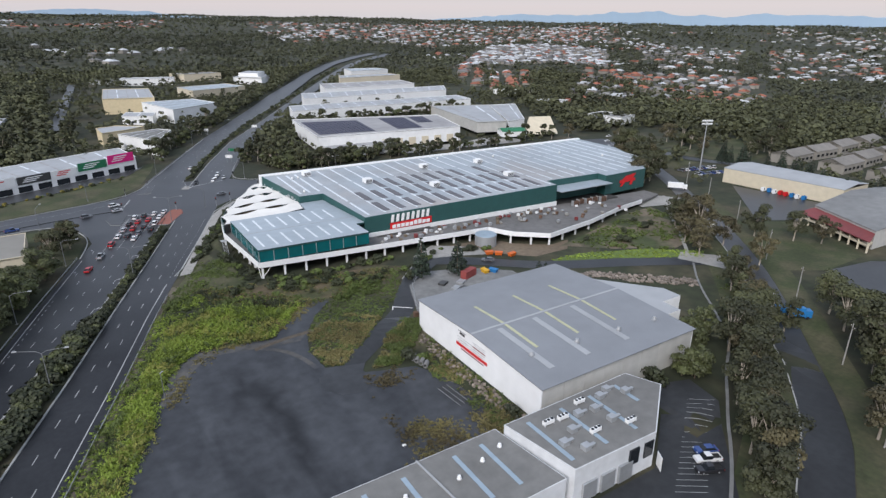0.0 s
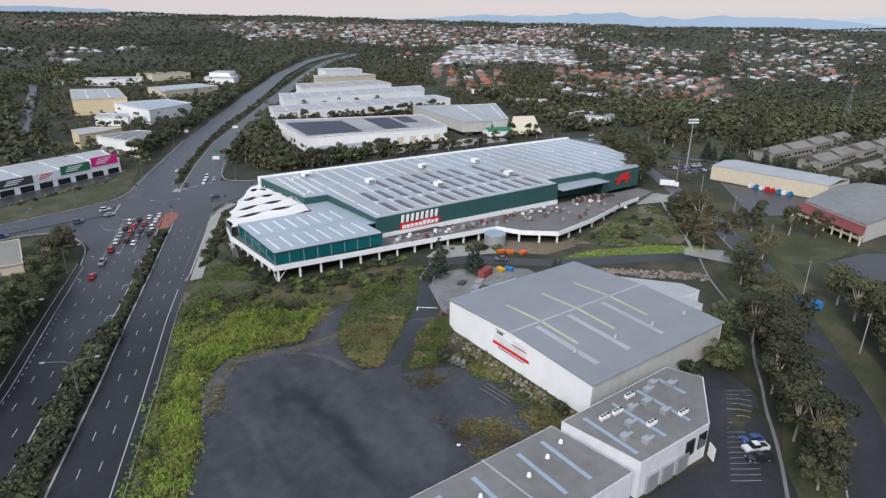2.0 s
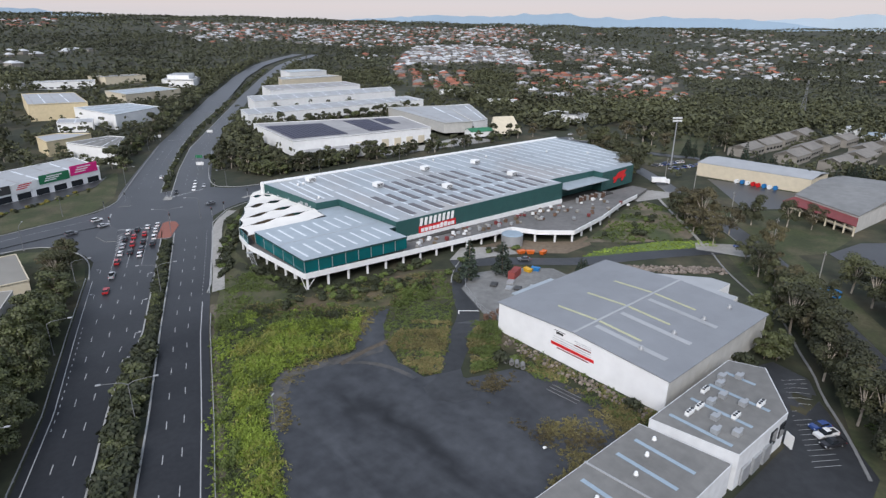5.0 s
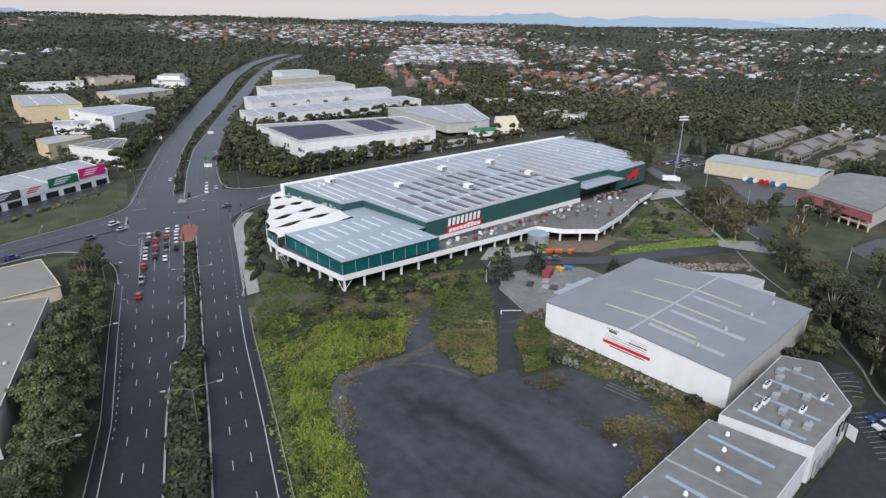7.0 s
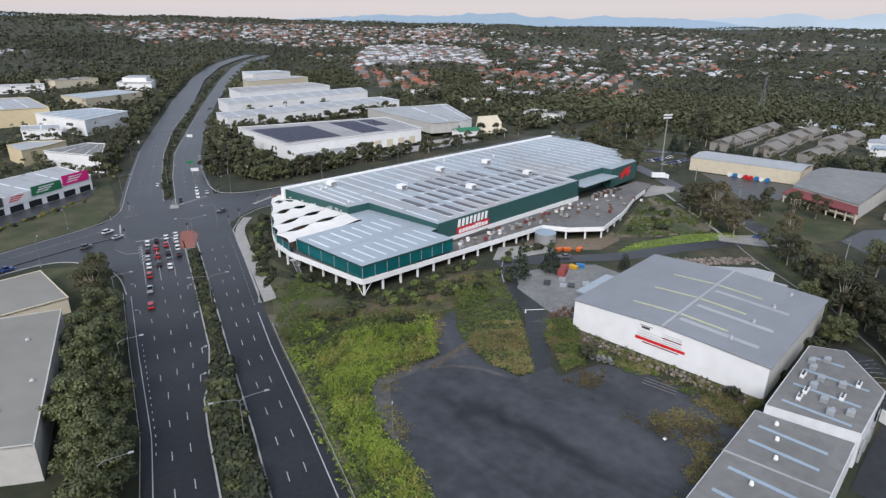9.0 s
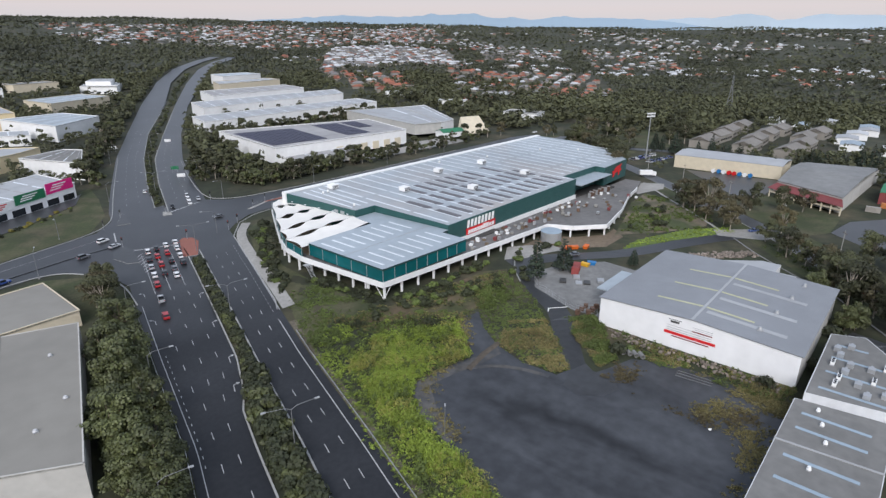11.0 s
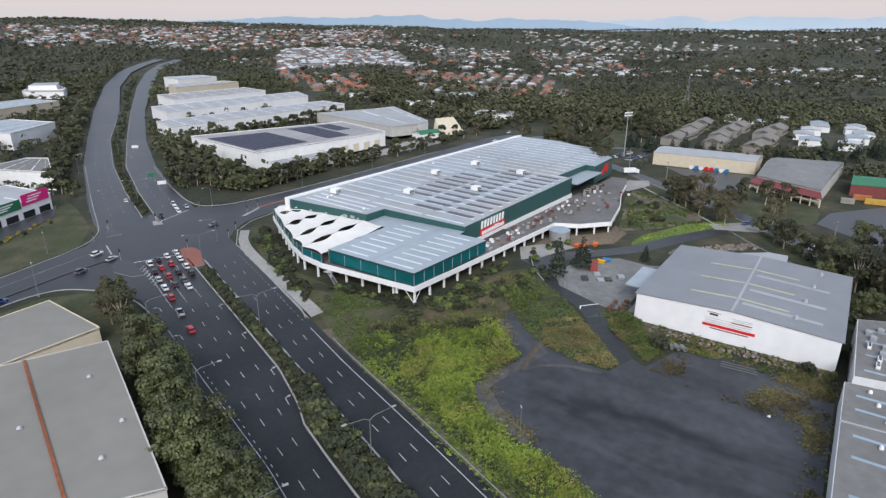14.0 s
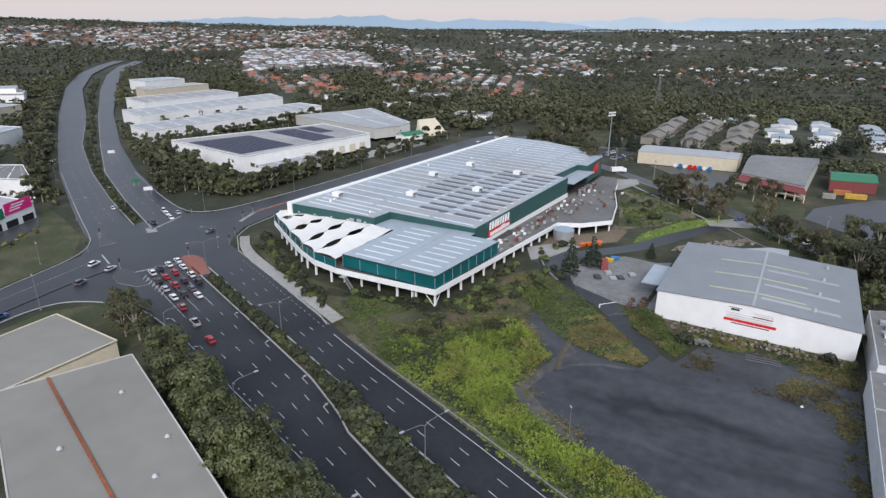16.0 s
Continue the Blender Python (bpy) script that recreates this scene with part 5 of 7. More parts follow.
# strip of shops
st = shed("shop_strip", "row of shops with bright sign boards under a grey roof", [(-92, 174), (-14, 216), (-20, 252), (-108, 206)], -0.5, 7.6, white_paint, light_roof)
f0, f1 = Vector((-92, 174)), Vector((-14, 216))
fd = (f1 - f0)
fs = Vector((fd.y, -fd.x)).normalized()
for a, b, z0, z1, m, nm in ((0.80, 0.985, 6.2, 11.4, pink_paint, "pink sign board"), (0.60, 0.79, 5.4, 10.0, green_sign, "green sign board"), (0.44, 0.59, 4.4, 8.6, white_paint, "white sign board"), (0.24, 0.43, 4.4, 8.6, dark_sign, "charcoal sign board"), (0.0, 0.23, 4.0, 9.2, white_paint, "white sign board")):
    p, q = f0 + fd * a + fs * 0.3, f0 + fd * b + fs * 0.3
    o = fs * -0.25
    part("sign_board", Mesh().hexa([(p.x, p.y, z0), (q.x, q.y, z0), (q.x + o.x, q.y + o.y, z0), (p.x + o.x, p.y + o.y, z0), (p.x, p.y, z1), (q.x, q.y, z1), (q.x + o.x, q.y + o.y, z1), (p.x + o.x, p.y + o.y, z1)], m), st, nm)
    for k in range(3):
        r0, r1 = p + (q - p) * (0.15 + 0.05 * k) + fs * 0.05, p + (q - p) * (0.55 + 0.1 * k) + fs * 0.05
        zz = z0 + (z1 - z0) * (0.25 + 0.22 * k)
        part("sign_bar", Mesh().hexa([(r0.x, r0.y, zz), (r1.x, r1.y, zz), (r1.x + o.x * 0.3, r1.y + o.y * 0.3, zz), (r0.x + o.x * 0.3, r0.y + o.y * 0.3, zz), (r0.x, r0.y, zz + 0.5), (r1.x, r1.y, zz + 0.5), (r1.x + o.x * 0.3, r1.y + o.y * 0.3, zz + 0.5), (r0.x + o.x * 0.3, r0.y + o.y * 0.3, zz + 0.5)], red_paint if m is white_paint else white_paint), st)
for i in range(9):
    p, q = f0 + fd * ((i + 0.15) / 9) + fs * 0.1, f0 + fd * ((i + 0.85) / 9) + fs * 0.1
    o = fs * -0.15
    part("shopfront", Mesh().hexa([(p.x, p.y, 0.3), (q.x, q.y, 0.3), (q.x + o.x, q.y + o.y, 0.3), (p.x + o.x, p.y + o.y, 0.3), (p.x, p.y, 3.4), (q.x, q.y, 3.4), (q.x + o.x, q.y + o.y, 3.4), (p.x + o.x, p.y + o.y, 3.4)], dark_glass), st)
shed("white_workshop", "white block with a dark panelled flat roof", [(-16, 297), (3.6, 254), (19.5, 298), (12, 309)], -0.5, 9.8, white_paint, unit_roof)
shed("cream_office", "peach and white block behind the shops", [(-25.5, 309), (-10, 317), (5, 330), (-14, 344), (-27.6, 337)], -0.5, 9.6, yellow_wall, light_roof, strips=False)
shed("low_office", "low white office with dark windows and a flat roof", [(-3, 418), (20.5, 404), (27, 432), (3, 444)], -0.2, 7.6, white_paint, light_roof, windows=4)
shed("yellow_warehouse", "tall pale yellow warehouse with a flat grey roof", [(-12, 492), (34, 484), (42, 592), (-4, 604)], 0.5, 16.2, yellow_wall, light_roof)
shed("white_warehouse_block", "white warehouse with a pale blue-grey roof", [(21, 478), (38, 402), (84, 440), (70, 486)], 0.5, 12.6, white_paint, roof_blue_x)
shed("long_pale_warehouse", "long cream warehouse with a pale blue-grey roof", [(76, 612), (84, 556), (152, 590), (140, 640)], 2, 14.5, cream_wall, roof_blue_x)
shed("office_block", "white office block with a row of tall windows", rect((28, 774), (96, 760), 26), 5, 15, white_paint, light_roof, windows=9)
shed("grey_office_block", "grey and ochre office block", [(100, 822), (116, 792), (172, 804), (164, 836)], 6, 17.5, cream_wall, show_roof, windows=4)
tw = shed("white_terraced_office", "white stepped office building with balconies", [(174, 738), (206, 704), (240, 770), (206, 796)], 5, 15, white_paint, light_roof, windows=5)
part("upper_storey", Mesh().prism([(184, 744), (206, 720), (230, 768), (208, 786)], 15.2, 21, white_paint, light_roof), tw, "white upper storey")
part("balcony", Mesh().prism([(180, 729), (205, 702), (207, 705), (182, 732)], 16, 17.2, white_paint), tw, "white balcony front")
shed("grey_roof_hall", "low hall with a broad grey hipped roof", [(-8, 812), (34, 794), (44, 830), (2, 846)], 5, 11, white_paint, show_roof, rise=3.0)
shed("far_left_shed", "white roofed shed beyond the trees", [(-150, 345), (-96, 330), (-88, 470), (-142, 480)], 1, 8, light_roof, light_roof)
# warehouses across the crossing road
sw = shed("solar_warehouse", "white warehouse with solar arrays on its roof", [(98, 199), (209, 190), (228, 254), (110, 288)], 2, 12.3, white_paint, roof_dirty, strips=False)


def on_sol(u, v):
    a, b, c, d = Vector((98, 199)), Vector((209, 190)), Vector((228, 254)), Vector((110, 288))
    return a.lerp(b, u).lerp(d.lerp(c, u), v)


for u0, u1, v0, v1, n in ((0.03, 0.40, 0.10, 0.80, 14), (0.56, 0.74, 0.12, 0.88, 8), (0.77, 0.88, 0.45, 0.9, 5)):
    for i in range(n):
        a, b = u0 + (u1 - u0) * i / n, u0 + (u1 - u0) * (i + 0.82) / n
        q = [on_sol(a, v0), on_sol(b, v0), on_sol(b, v1), on_sol(a, v1)]
        part("solar_panel", Mesh().hexa([(p.x, p.y, 12.62) for p in q] + [(p.x, p.y, 12.9) for p in q], solar_mat), sw, "dark solar panel row")
for i in range(6):
    p, q = on_sol(0.42 + i * 0.095, 0), on_sol(0.42 + i * 0.095 + 0.05, 0)
    part("roller_door", Mesh().hexa([(p.x, p.y - 0.3, 2), (q.x, q.y - 0.3, 2), (q.x, q.y, 2), (p.x, p.y, 2), (p.x, p.y - 0.3, 7.5), (q.x, q.y - 0.3, 7.5), (q.x, q.y, 7.5), (p.x, p.y, 7.5)], cream_wall), sw, "cream roller door")
shed("low_front_office", "low flat-roofed office in front of a warehouse", rect((99, 181), (150, 178), 13), 1, 6.8, white_paint, roof_dirty)
setting("pavement_warehouse_yard", poly_on_land([(152, 174), (258, 168), (258, 194), (230, 196), (209, 188), (152, 192)], concrete, 0.2, step=10), "stained concrete truck yard", "pavement")
shed("long_white_warehouse", "long white warehouse with a pale roof", [(130, 345), (332, 352), (340, 392), (140, 385)], 3, 11.5, white_paint, light_roof)
shed("long_white_warehouse", "long white warehouse with a blue corner", [(165, 410), (345, 422), (372, 470), (180, 462)], 4, 14.8, white_paint, light_roof)
shed("stepped_white_warehouse", "white warehouse with several stepped flat roofs", [(215, 480), (340, 490), (350, 545), (232, 540)], 5, 17.5, white_paint, roof_dirty)
shed("cream_block", "tall cream block above the warehouses", [(268, 560), (366, 576), (366, 610), (285, 605)], 6, 22, cream_wall, light_roof)
shed("blue_roof_block", "building with a blue-grey roof", [(320, 640), (385, 650), (385, 690), (330, 690)], 8, 25, white_paint, roof_blue_x)
shed("pale_long_shed", "long pale grey shed with stepped roofs", [(238, 208), (262, 200), (318, 300), (262, 320)], 3, 11, tilt_wall, light_roof)
shed("pale_long_shed", "pale grey shed with white parapets", [(268, 205), (288, 208), (352, 300), (322, 305)], 3, 10, white_paint, light_roof)
shed("green_roof_house", "house with a green metal roof and white walls", rect((246, 184), (266, 178), 12), 2, 6, white_paint, green_sign, rise=2.2)
af = thing("cream_gable_hall", "hall with a steep cream roof reaching the ground", "hall")
part("roof_slope", Mesh().hexa([(270, 184, 2), (296, 174, 2), (300, 184, 2), (276, 194, 2), (283, 196, 14), (301, 190, 14), (301.5, 191, 14), (283.5, 197, 14)], cream_wall), af)
shed("white_shop_row", "white shop row with a pale blue awning", rect((367, 211), (375, 177), 24), 3, 9, white_paint, unit_roof)
shed("white_display_units", "white units along the main road", rect((425, 434), (452, 390), 14), 5, 10.5, white_paint, light_roof)
shed("white_display_units", "low white shop beside the main road", rect((408, 330), (424, 302), 14), 4, 8.5, white_paint, light_roof)
# trade buildings across the side street
shed("cream_long_shed", "long cream shed with a grey gable roof", [(266, 5), (271, -56), (296, -56), (294, 6)], 0.5, 8.8, cream_wall, light_roof, rise=1.4)
tb = shed("grey_roof_showroom", "showroom with a broad grey roof and a maroon verandah", [(232, -62), (214, -94), (304, -100), (296, -62)], 0.5, 8.5, tilt_wall, show_roof, rise=2.5)
part("verandah_roof", Mesh().hexa([(225.5, -59, 5.6), (207, -95.5, 5.6), (214, -94, 7.4), (232, -62, 7.4), (225.5, -59, 5.85), (207, -95.5, 5.85), (214, -94, 7.65), (232, -62, 7.65)], maroon), tb, "maroon verandah roof")
part("balcony", Mesh().hexa([(226, -60, 3.4), (208, -95, 3.4), (213.8, -94, 3.4), (231.8, -62, 3.4), (226, -60, 4.2), (208, -95, 4.2), (213.8, -94, 4.2), (231.8, -62, 4.2)], cream_wall), tb, "cream balcony front")
for i in range(9):
    p = Vector((226.2, -60.2)).lerp(Vector((208.2, -94.8)), i / 8)
    part("post", Mesh().box(p.x - 0.3, p.x + 0.3, p.y - 0.3, p.y + 0.3, 0.5, 5.8, cream_wall), tb)
shed("green_roof_shed", "open shed with a green metal roof", [(246, -106), (250, -128), (276, -128), (272, -106)], 1, 7, maroon, green_sign, rise=1.5)
setting("pavement_trade_yard", poly_on_land([(212, -48), (262, -4), (268, -58), (228, -58)], asphalt_old, 0.12, step=8), "open asphalt yard before a cream shed", "pavement")
setting("grass_showroom_verge", poly_on_land([(160, -86), (178, -68), (206, -46), (214, -52), (226, -60), (206, -96), (176, -96)], grass_mat, 0.06, step=6), "mown grass before the showroom", "grass")
setting("pavement_depot", poly_on_land([(150, -125), (176, -96), (200, -100), (236, -128), (240, -170), (170, -170)], asphalt_old, 0.12, step=8), "asphalt depot yard", "pavement")
rh = random.Random(9)
town_roof = mat("taupe_tile_roof", (0.20, 0.185, 0.165), 0.85, var=0.12, scale=0.3)
TOWN = [(342 + 35 * i, -50 + 30 * j) for i in range(4) for j in range(3)]
for x, y in TOWN:
    x, y = x + rh.uniform(-3, 3), y + rh.uniform(-3, 3)
    shed("townhouse", "two-storey townhouse with a grey-brown roof", rect((x, y), (x + 25, y + rh.uniform(-2, 2)), 15), gzf(x, y) - 0.5, gzf(x, y) + 5.4, house_wall, town_roof, rise=3.0, windows=5, category="house")
for x, y in [(400 + 36 * i, -180 + 34 * j) for i in range(5) for j in range(4)] + [(500, -30), (540, -2), (575, -40)]:
    x, y = x + rh.uniform(-4, 4), y + rh.uniform(-4, 4)
    shed("pale_unit", "pale roofed unit with solar panels", rect((x, y), (x + 20, y + 2), 15), gzf(x, y) - 0.5, gzf(x, y) + 4.6, white_paint, rh.choice((tile_white, light_roof, skylight_blue)), rise=1.2, category="building")

# ---- grass and bare ground ----
setting("grass_verge", poly_on_land([(-19, 24), (-8, 52), (3, 78), (14, 100), (24, 108), (30, 104), (22, 95), (8, 72), (-3, 50), (-6, 24), (-4, -2), (-12, -4), (-30, 2)], grass_mat, 0.05, step=5), "mown grass verge below the store", "grass")
setting("grass_corner", poly_on_land([(-52, 62), (-49, 76), (-50, 88), (-54, 98), (-64, 105), (-80, 103), (-110, 93), (-240, 46), (-240, 30), (-100, 84), (-70, 92), (-66, 60)], grass_mat, 0.05, step=8), "grass corner beside the slip lane", "grass")
setting("grass_shop_verge", poly_on_land([(-240, 86), (-110, 123), (-64, 138), (-33, 148), (-18, 170), (-8, 204), (-2, 232), (-10, 226), (-20, 200), (-44, 182), (-96, 152), (-240, 104)], grass_mat, 0.05, step=8), "grass verge before the shops", "grass")
setting("pavement_shop_forecourt", poly_on_land([(-130, 150), (-96, 153), (-44, 183), (-20, 201), (-10, 222), (-16, 216), (-92, 173), (-130, 156)], asphalt_old, 0.14, step=6), "asphalt forecourt of the shops", "pavement")
strip_l = [p for p in street if p[0] < 225]
setting("grass_park", poly_on_land([(336, 122), (319, 90), (312, 62), (318, 38), (342, 30), (400, 40), (412, 120)], grass_mat, 0.06, step=9), "open mown grass beside the wood", "grass")
setting("grass_corner_lawn", poly_on_land([(262, 44), (300, 44), (299, 62), (305, 92), (298, 100), (268, 66)], grass_mat, 0.06, step=9), "mown grass under tall gum trees", "grass")
setting("grass_street_verge", ribbon(offset_line(strip_l, 15), offset_line(strip_l, 4.8), grass_mat, 0.05), "grass verge of the side street", "grass")
setting("grass_street_verge_far", ribbon(offset_line(strip_l, -4.8), offset_line(strip_l, -13), grass_mat, 0.05), "grass verge of the side street", "grass")
setting("grass_bank", poly_on_land([(98, -36), (112, -36), (140, -47), (156, -60), (150, -64), (137, -57), (120, -47), (100, -39)], mat("bright_grass", (0.105, 0.15, 0.03), 0.9, var=0.2, scale=0.6), 0.07, step=5), "bright green grass bank", "grass")
setting("ground_scrub", poly_on_land([(112, -26), (138, -19), (166, -10), (188, -8), (184, -28), (168, -48), (150, -52), (128, -40)], mat("patchy_scrub", (0.055, 0.07, 0.025), 0.95, var=0.25, scale=0.4, col2=(0.14, 0.115, 0.08), mix_scale=0.06, mix_sharp=0.08), 0.06, step=5), "patchy scrub with bare soil", "ground")
setting("ground_bare", poly_on_land([(58, -6), (92, -4), (98, -14), (110, -23), (120, -22), (112, -30), (96, -30), (84, -20)], dirt_mat, 0.05, step=4), "bare brown soil below the deck", "ground")
setting("pavement_street_entry", poly_on_land([(140, -60), (147, -56), (158, -68), (152, -80), (146, -76)], concrete, 0.16, step=4), "pale concrete crossover", "pavement")
setting("pavement_deck_entry", poly_on_land([(184, -6), (188, 4), (206, 8), (216, -8), (204, -12)], concrete, 0.16, step=4), "pale concrete ramp to the deck", "pavement")
silt = mat("pale_silt", (0.092, 0.088, 0.082), 0.9, var=0.25, scale=0.4, col2=(0.056, 0.059, 0.065), mix_scale=0.22, mix_sharp=0.1, mix_at=0.5)
setting("ground_silt", poly_on_land([(-40, -60), (-36, -48.3), (-29, -39.8), (-20, -41.3), (-9, -43.3), (-1, -45), (-3, -47.5), (-11, -46.6), (-19, -44.4), (-26.5, -43.2), (-32, -50), (-37.3, -60)], silt, 0.125, step=4), "pale dried silt along the lot's edge", "ground")
run = smooth_line([(-14, -46), (-9, -50), (-6, -56), (-4.5, -63)])
setting("ground_silt_run", ribbon(offset_line(run, -0.9), offset_line(run, 0.5), silt, 0.13), "pale washed silt across the lot", "ground")
bank = densify([(2, -43.6), (-6, -44.2), (-15, -45.8)], 1.5)
rm = Mesh()
ridge_dirt = mat("ridge_dirt", (0.095, 0.078, 0.060), 0.95, var=0.25, scale=0.8)
for a, b in zip(bank[:-1], bank[1:]):
    za, zb = gzf(*a), gzf(*b)
    rm.face([(a[0], a[1] - 0.9, za + 0.1), (b[0], b[1] - 0.9, zb + 0.1), (b[0], b[1], zb + 0.35), (a[0], a[1], za + 0.35)][::-1], ridge_dirt)
    rm.face([(a[0], a[1], za + 0.35), (b[0], b[1], zb + 0.35), (b[0], b[1] + 0.9, zb + 0.1), (a[0], a[1] + 0.9, za + 0.1)][::-1], ridge_dirt)
setting("ground_dirt_ridge", rm, "low ridge of brown dirt across the lot's neck", "ground")

setting("ground_brown_bank", poly_on_land([(-12, -2), (2, -6), (20, -8), (40, -10), (47, -15), (38, -22), (24, -24), (8, -27), (-4, -22), (-16, -14)], mat("brown_bank", (0.105, 0.075, 0.045), 0.95, var=0.25, scale=0.5, big=0.08, col2=(0.055, 0.06, 0.022), mix_scale=0.12, mix_sharp=0.12), 0.08, step=4), "brown bank of soil and dry grass below the deck", "ground")
setting("ground_verge_edge", ribbon(offset_line(resample(OUT_R, list(np.arange(-140, 20, 5.0))), 2.3), offset_line(resample(OUT_R, list(np.arange(-140, 20, 5.0))), 4.6), mat("gravel_edge", (0.10, 0.085, 0.062), 0.95, var=0.25, scale=0.8), 0.06), "brown gravel edge behind the guard rail", "ground")

# ---- lane markings, kerbs, islands ----
DASH = Mesh().box(-0.075, 0.075, -1.5, 1.5, 0, 0.012, paint).data("dash")
roads = {o.name: o for o in scene.objects if o.name.startswith("road_")}


def at_fraction(left, right, f, y):
    """Point at fraction f across a carriageway, and the heading there."""
    def p(v):
        return Vector((float(along(left, v)) * (1 - f) + float(along(right, v)) * f, v))
    a, b = p(y - 1), p(y + 1)
    d = (b - a).normalized()
    return p(y), math.degrees(math.atan2(d.y, d.x)) - 90


def dashes(left, right, fs, ys, road, lift=0.075, s=1.0):
    for f in fs:
        for y in ys:
            p, a = at_fraction(left, right, f, y)
            ob = new("dash", DASH)
            ob.matrix_world = pose(p.x, p.y, gzf(p.x, p.y) + lift, 0, 0, a) @ Matrix.Diagonal((1.05, s, 1, 1))
            ob.parent = road


dashes(OUT_L, OUT_R, (0.345, 0.67), np.arange(-150, 88, 11.0), roads["road_outbound"])
dashes(IN_L, IN_R, (0.34, 0.67), np.arange(-150, -4, 11.0), roads["road_inbound"])
dashes(IN_L, IN_R, (0.25, 0.5, 0.75), np.arange(2, 62, 11.0), roads["road_inbound"])
dashes(OUT_L, OUT_R, (0.345, 0.67), np.arange(176, 420, 11.0), roads["road_outbound"])
dashes(IN_L, IN_R, (0.34, 0.67), np.arange(182, 420, 11.0), roads["road_inbound"])


def stripe(name, pts, w, m, lift, label, h=0.0, road=None):
    """A painted line or a kerb along pts, following the land."""
    l, r = offset_line(pts, -w / 2), offset_line(pts, w / 2)
    me = Mesh()
    for a, b, c, d in zip(l[:-1], r[:-1], r[1:], l[1:]):
        lo = [(p[0], p[1], gzf(*p) + lift) for p in (a, b, c, d)]
        if h:
            me.hexa([(x, y, z - 0.05) for x, y, z in lo] + [(x, y, z + h) for x, y, z in lo], m)
        else:
            me.face(lo, m)
    ob = new(name, me.data(name))
    if road:
        ob.parent = road
        return tagged(ob, label)
    return tagged(ob, label, "kerb" if h else "marking", kind="structure")


ya = list(np.arange(-150, 22, 4.0))
stripe("edge_line", resample(OUT_R, ya), 0.22, paint, 0.08, "solid white edge line", road=roads["road_outbound"])
stripe("edge_line", offset_line(resample(OUT_R, list(np.arange(24, 92, 4.0))), 1.9), 0.2, paint, 0.08, "solid white edge line", road=roads["road_outbound"])
stripe("edge_line", resample(IN_L, list(np.arange(-150, 62, 4.0))), 0.2, paint, 0.08, "solid white edge line", road=roads["road_inbound"])
for y in np.arange(24, 90, 3.0):
    p, a = at_fraction(OUT_L, OUT_R, 0.98, y)
    ob = new("dash", DASH)
    ob.matrix_world = pose(p.x, p.y, gzf(p.x, p.y) + 0.08, 0, 0, a) @ Matrix.Diagonal((1.2, 0.33, 1, 1))
    ob.parent = roads["road_outbound"]
for y in np.arange(-26, 24, 3.0):
    p, a = at_fraction(IN_L, IN_R, 0.07 if y > -8 else 0.07, y)
    ob = new("dash", DASH)
    ob.matrix_world = pose(p.x, p.y, gzf(p.x, p.y) + 0.08, 0, 0, a) @ Matrix.Diagonal((1.2, 0.33, 1, 1))
    ob.parent = roads["road_inbound"]
for f in (0.25, 0.5, 0.75):
    stripe("lane_line", [tuple(at_fraction(IN_L, IN_R, f, y)[0]) for y in np.arange(64, 107, 4.0)], 0.16, paint, 0.12, "solid white lane line", road=roads["road_inbound"])
a, b = at_fraction(IN_L, IN_R, 0.02, 113)[0], at_fraction(IN_L, IN_R, 0.97, 106)[0]
stripe("stop_line", densify([tuple(a), tuple(b)], 4), 0.6, paint, 0.125, "white stop line", road=roads["road_crossing"])
stripe("stop_line", densify([(5, 153), (24, 160)], 4), 0.6, paint, 0.125, "white stop line", road=roads["road_crossing"])
stripe("stop_line", densify([(-30, 128), (-26, 140)], 4), 0.5, paint, 0.125, "white stop line", road=roads["road_crossing"])
stripe("lane_line", densify([(40, 137), (130, 134), (270, 134)], 8), 0.16, paint, 0.125, "white centre line", road=roads["road_crossing"])
stripe("lane_line", densify([(-32, 136), (-66, 127), (-120, 110)], 6), 0.16, paint, 0.125, "white lane line", road=roads["road_crossing"])
for i in range(9):
    p = Vector((-20, 152)).lerp(Vector((-12, 168)), i / 8)
    stripe("hatch_line", [(p.x, p.y), (p.x + 4.5 - i * 0.4, p.y - 1.5)], 0.3, paint, 0.125, "white hatching", road=roads["road_crossing"])
for i in range(7):
    p = Vector((-34, 88)).lerp(Vector((-29, 106)), i / 6)
    stripe("hatch_line", [(p.x, p.y), (p.x - 3, p.y - 2.5)], 0.3, paint, 0.125, "white hatching", road=roads["road_crossing"])


def arrow(x, y, turn, side):
    """A painted turn arrow."""
    me = Mesh()
    s = 1 if side > 0 else -1
    me.face([(-0.1, -2, 0), (0.1, -2, 0), (0.1, 1, 0), (-0.1, 1, 0)][::1], paint)
    pts = [(-0.1, 0.9, 0), (s * 0.9, 1.5, 0), (s * 0.9, 1.8, 0), (-0.1, 1.25, 0)]
    me.face(pts if s > 0 else pts[::-1], paint)
    pts = [(s * 0.8, 1.1, 0), (s * 1.7, 1.9, 0), (s * 0.7, 2.2, 0)]
    me.face(pts if s > 0 else pts[::-1], paint)
    ob = part("turn_arrow", me, roads["road_inbound"], "white turn arrow")
    ob.matrix_world = pose(x, y, gzf(x, y) + 0.13, 0, 0, turn) @ Matrix.Diagonal((1.0, 1.0, 1, 1))


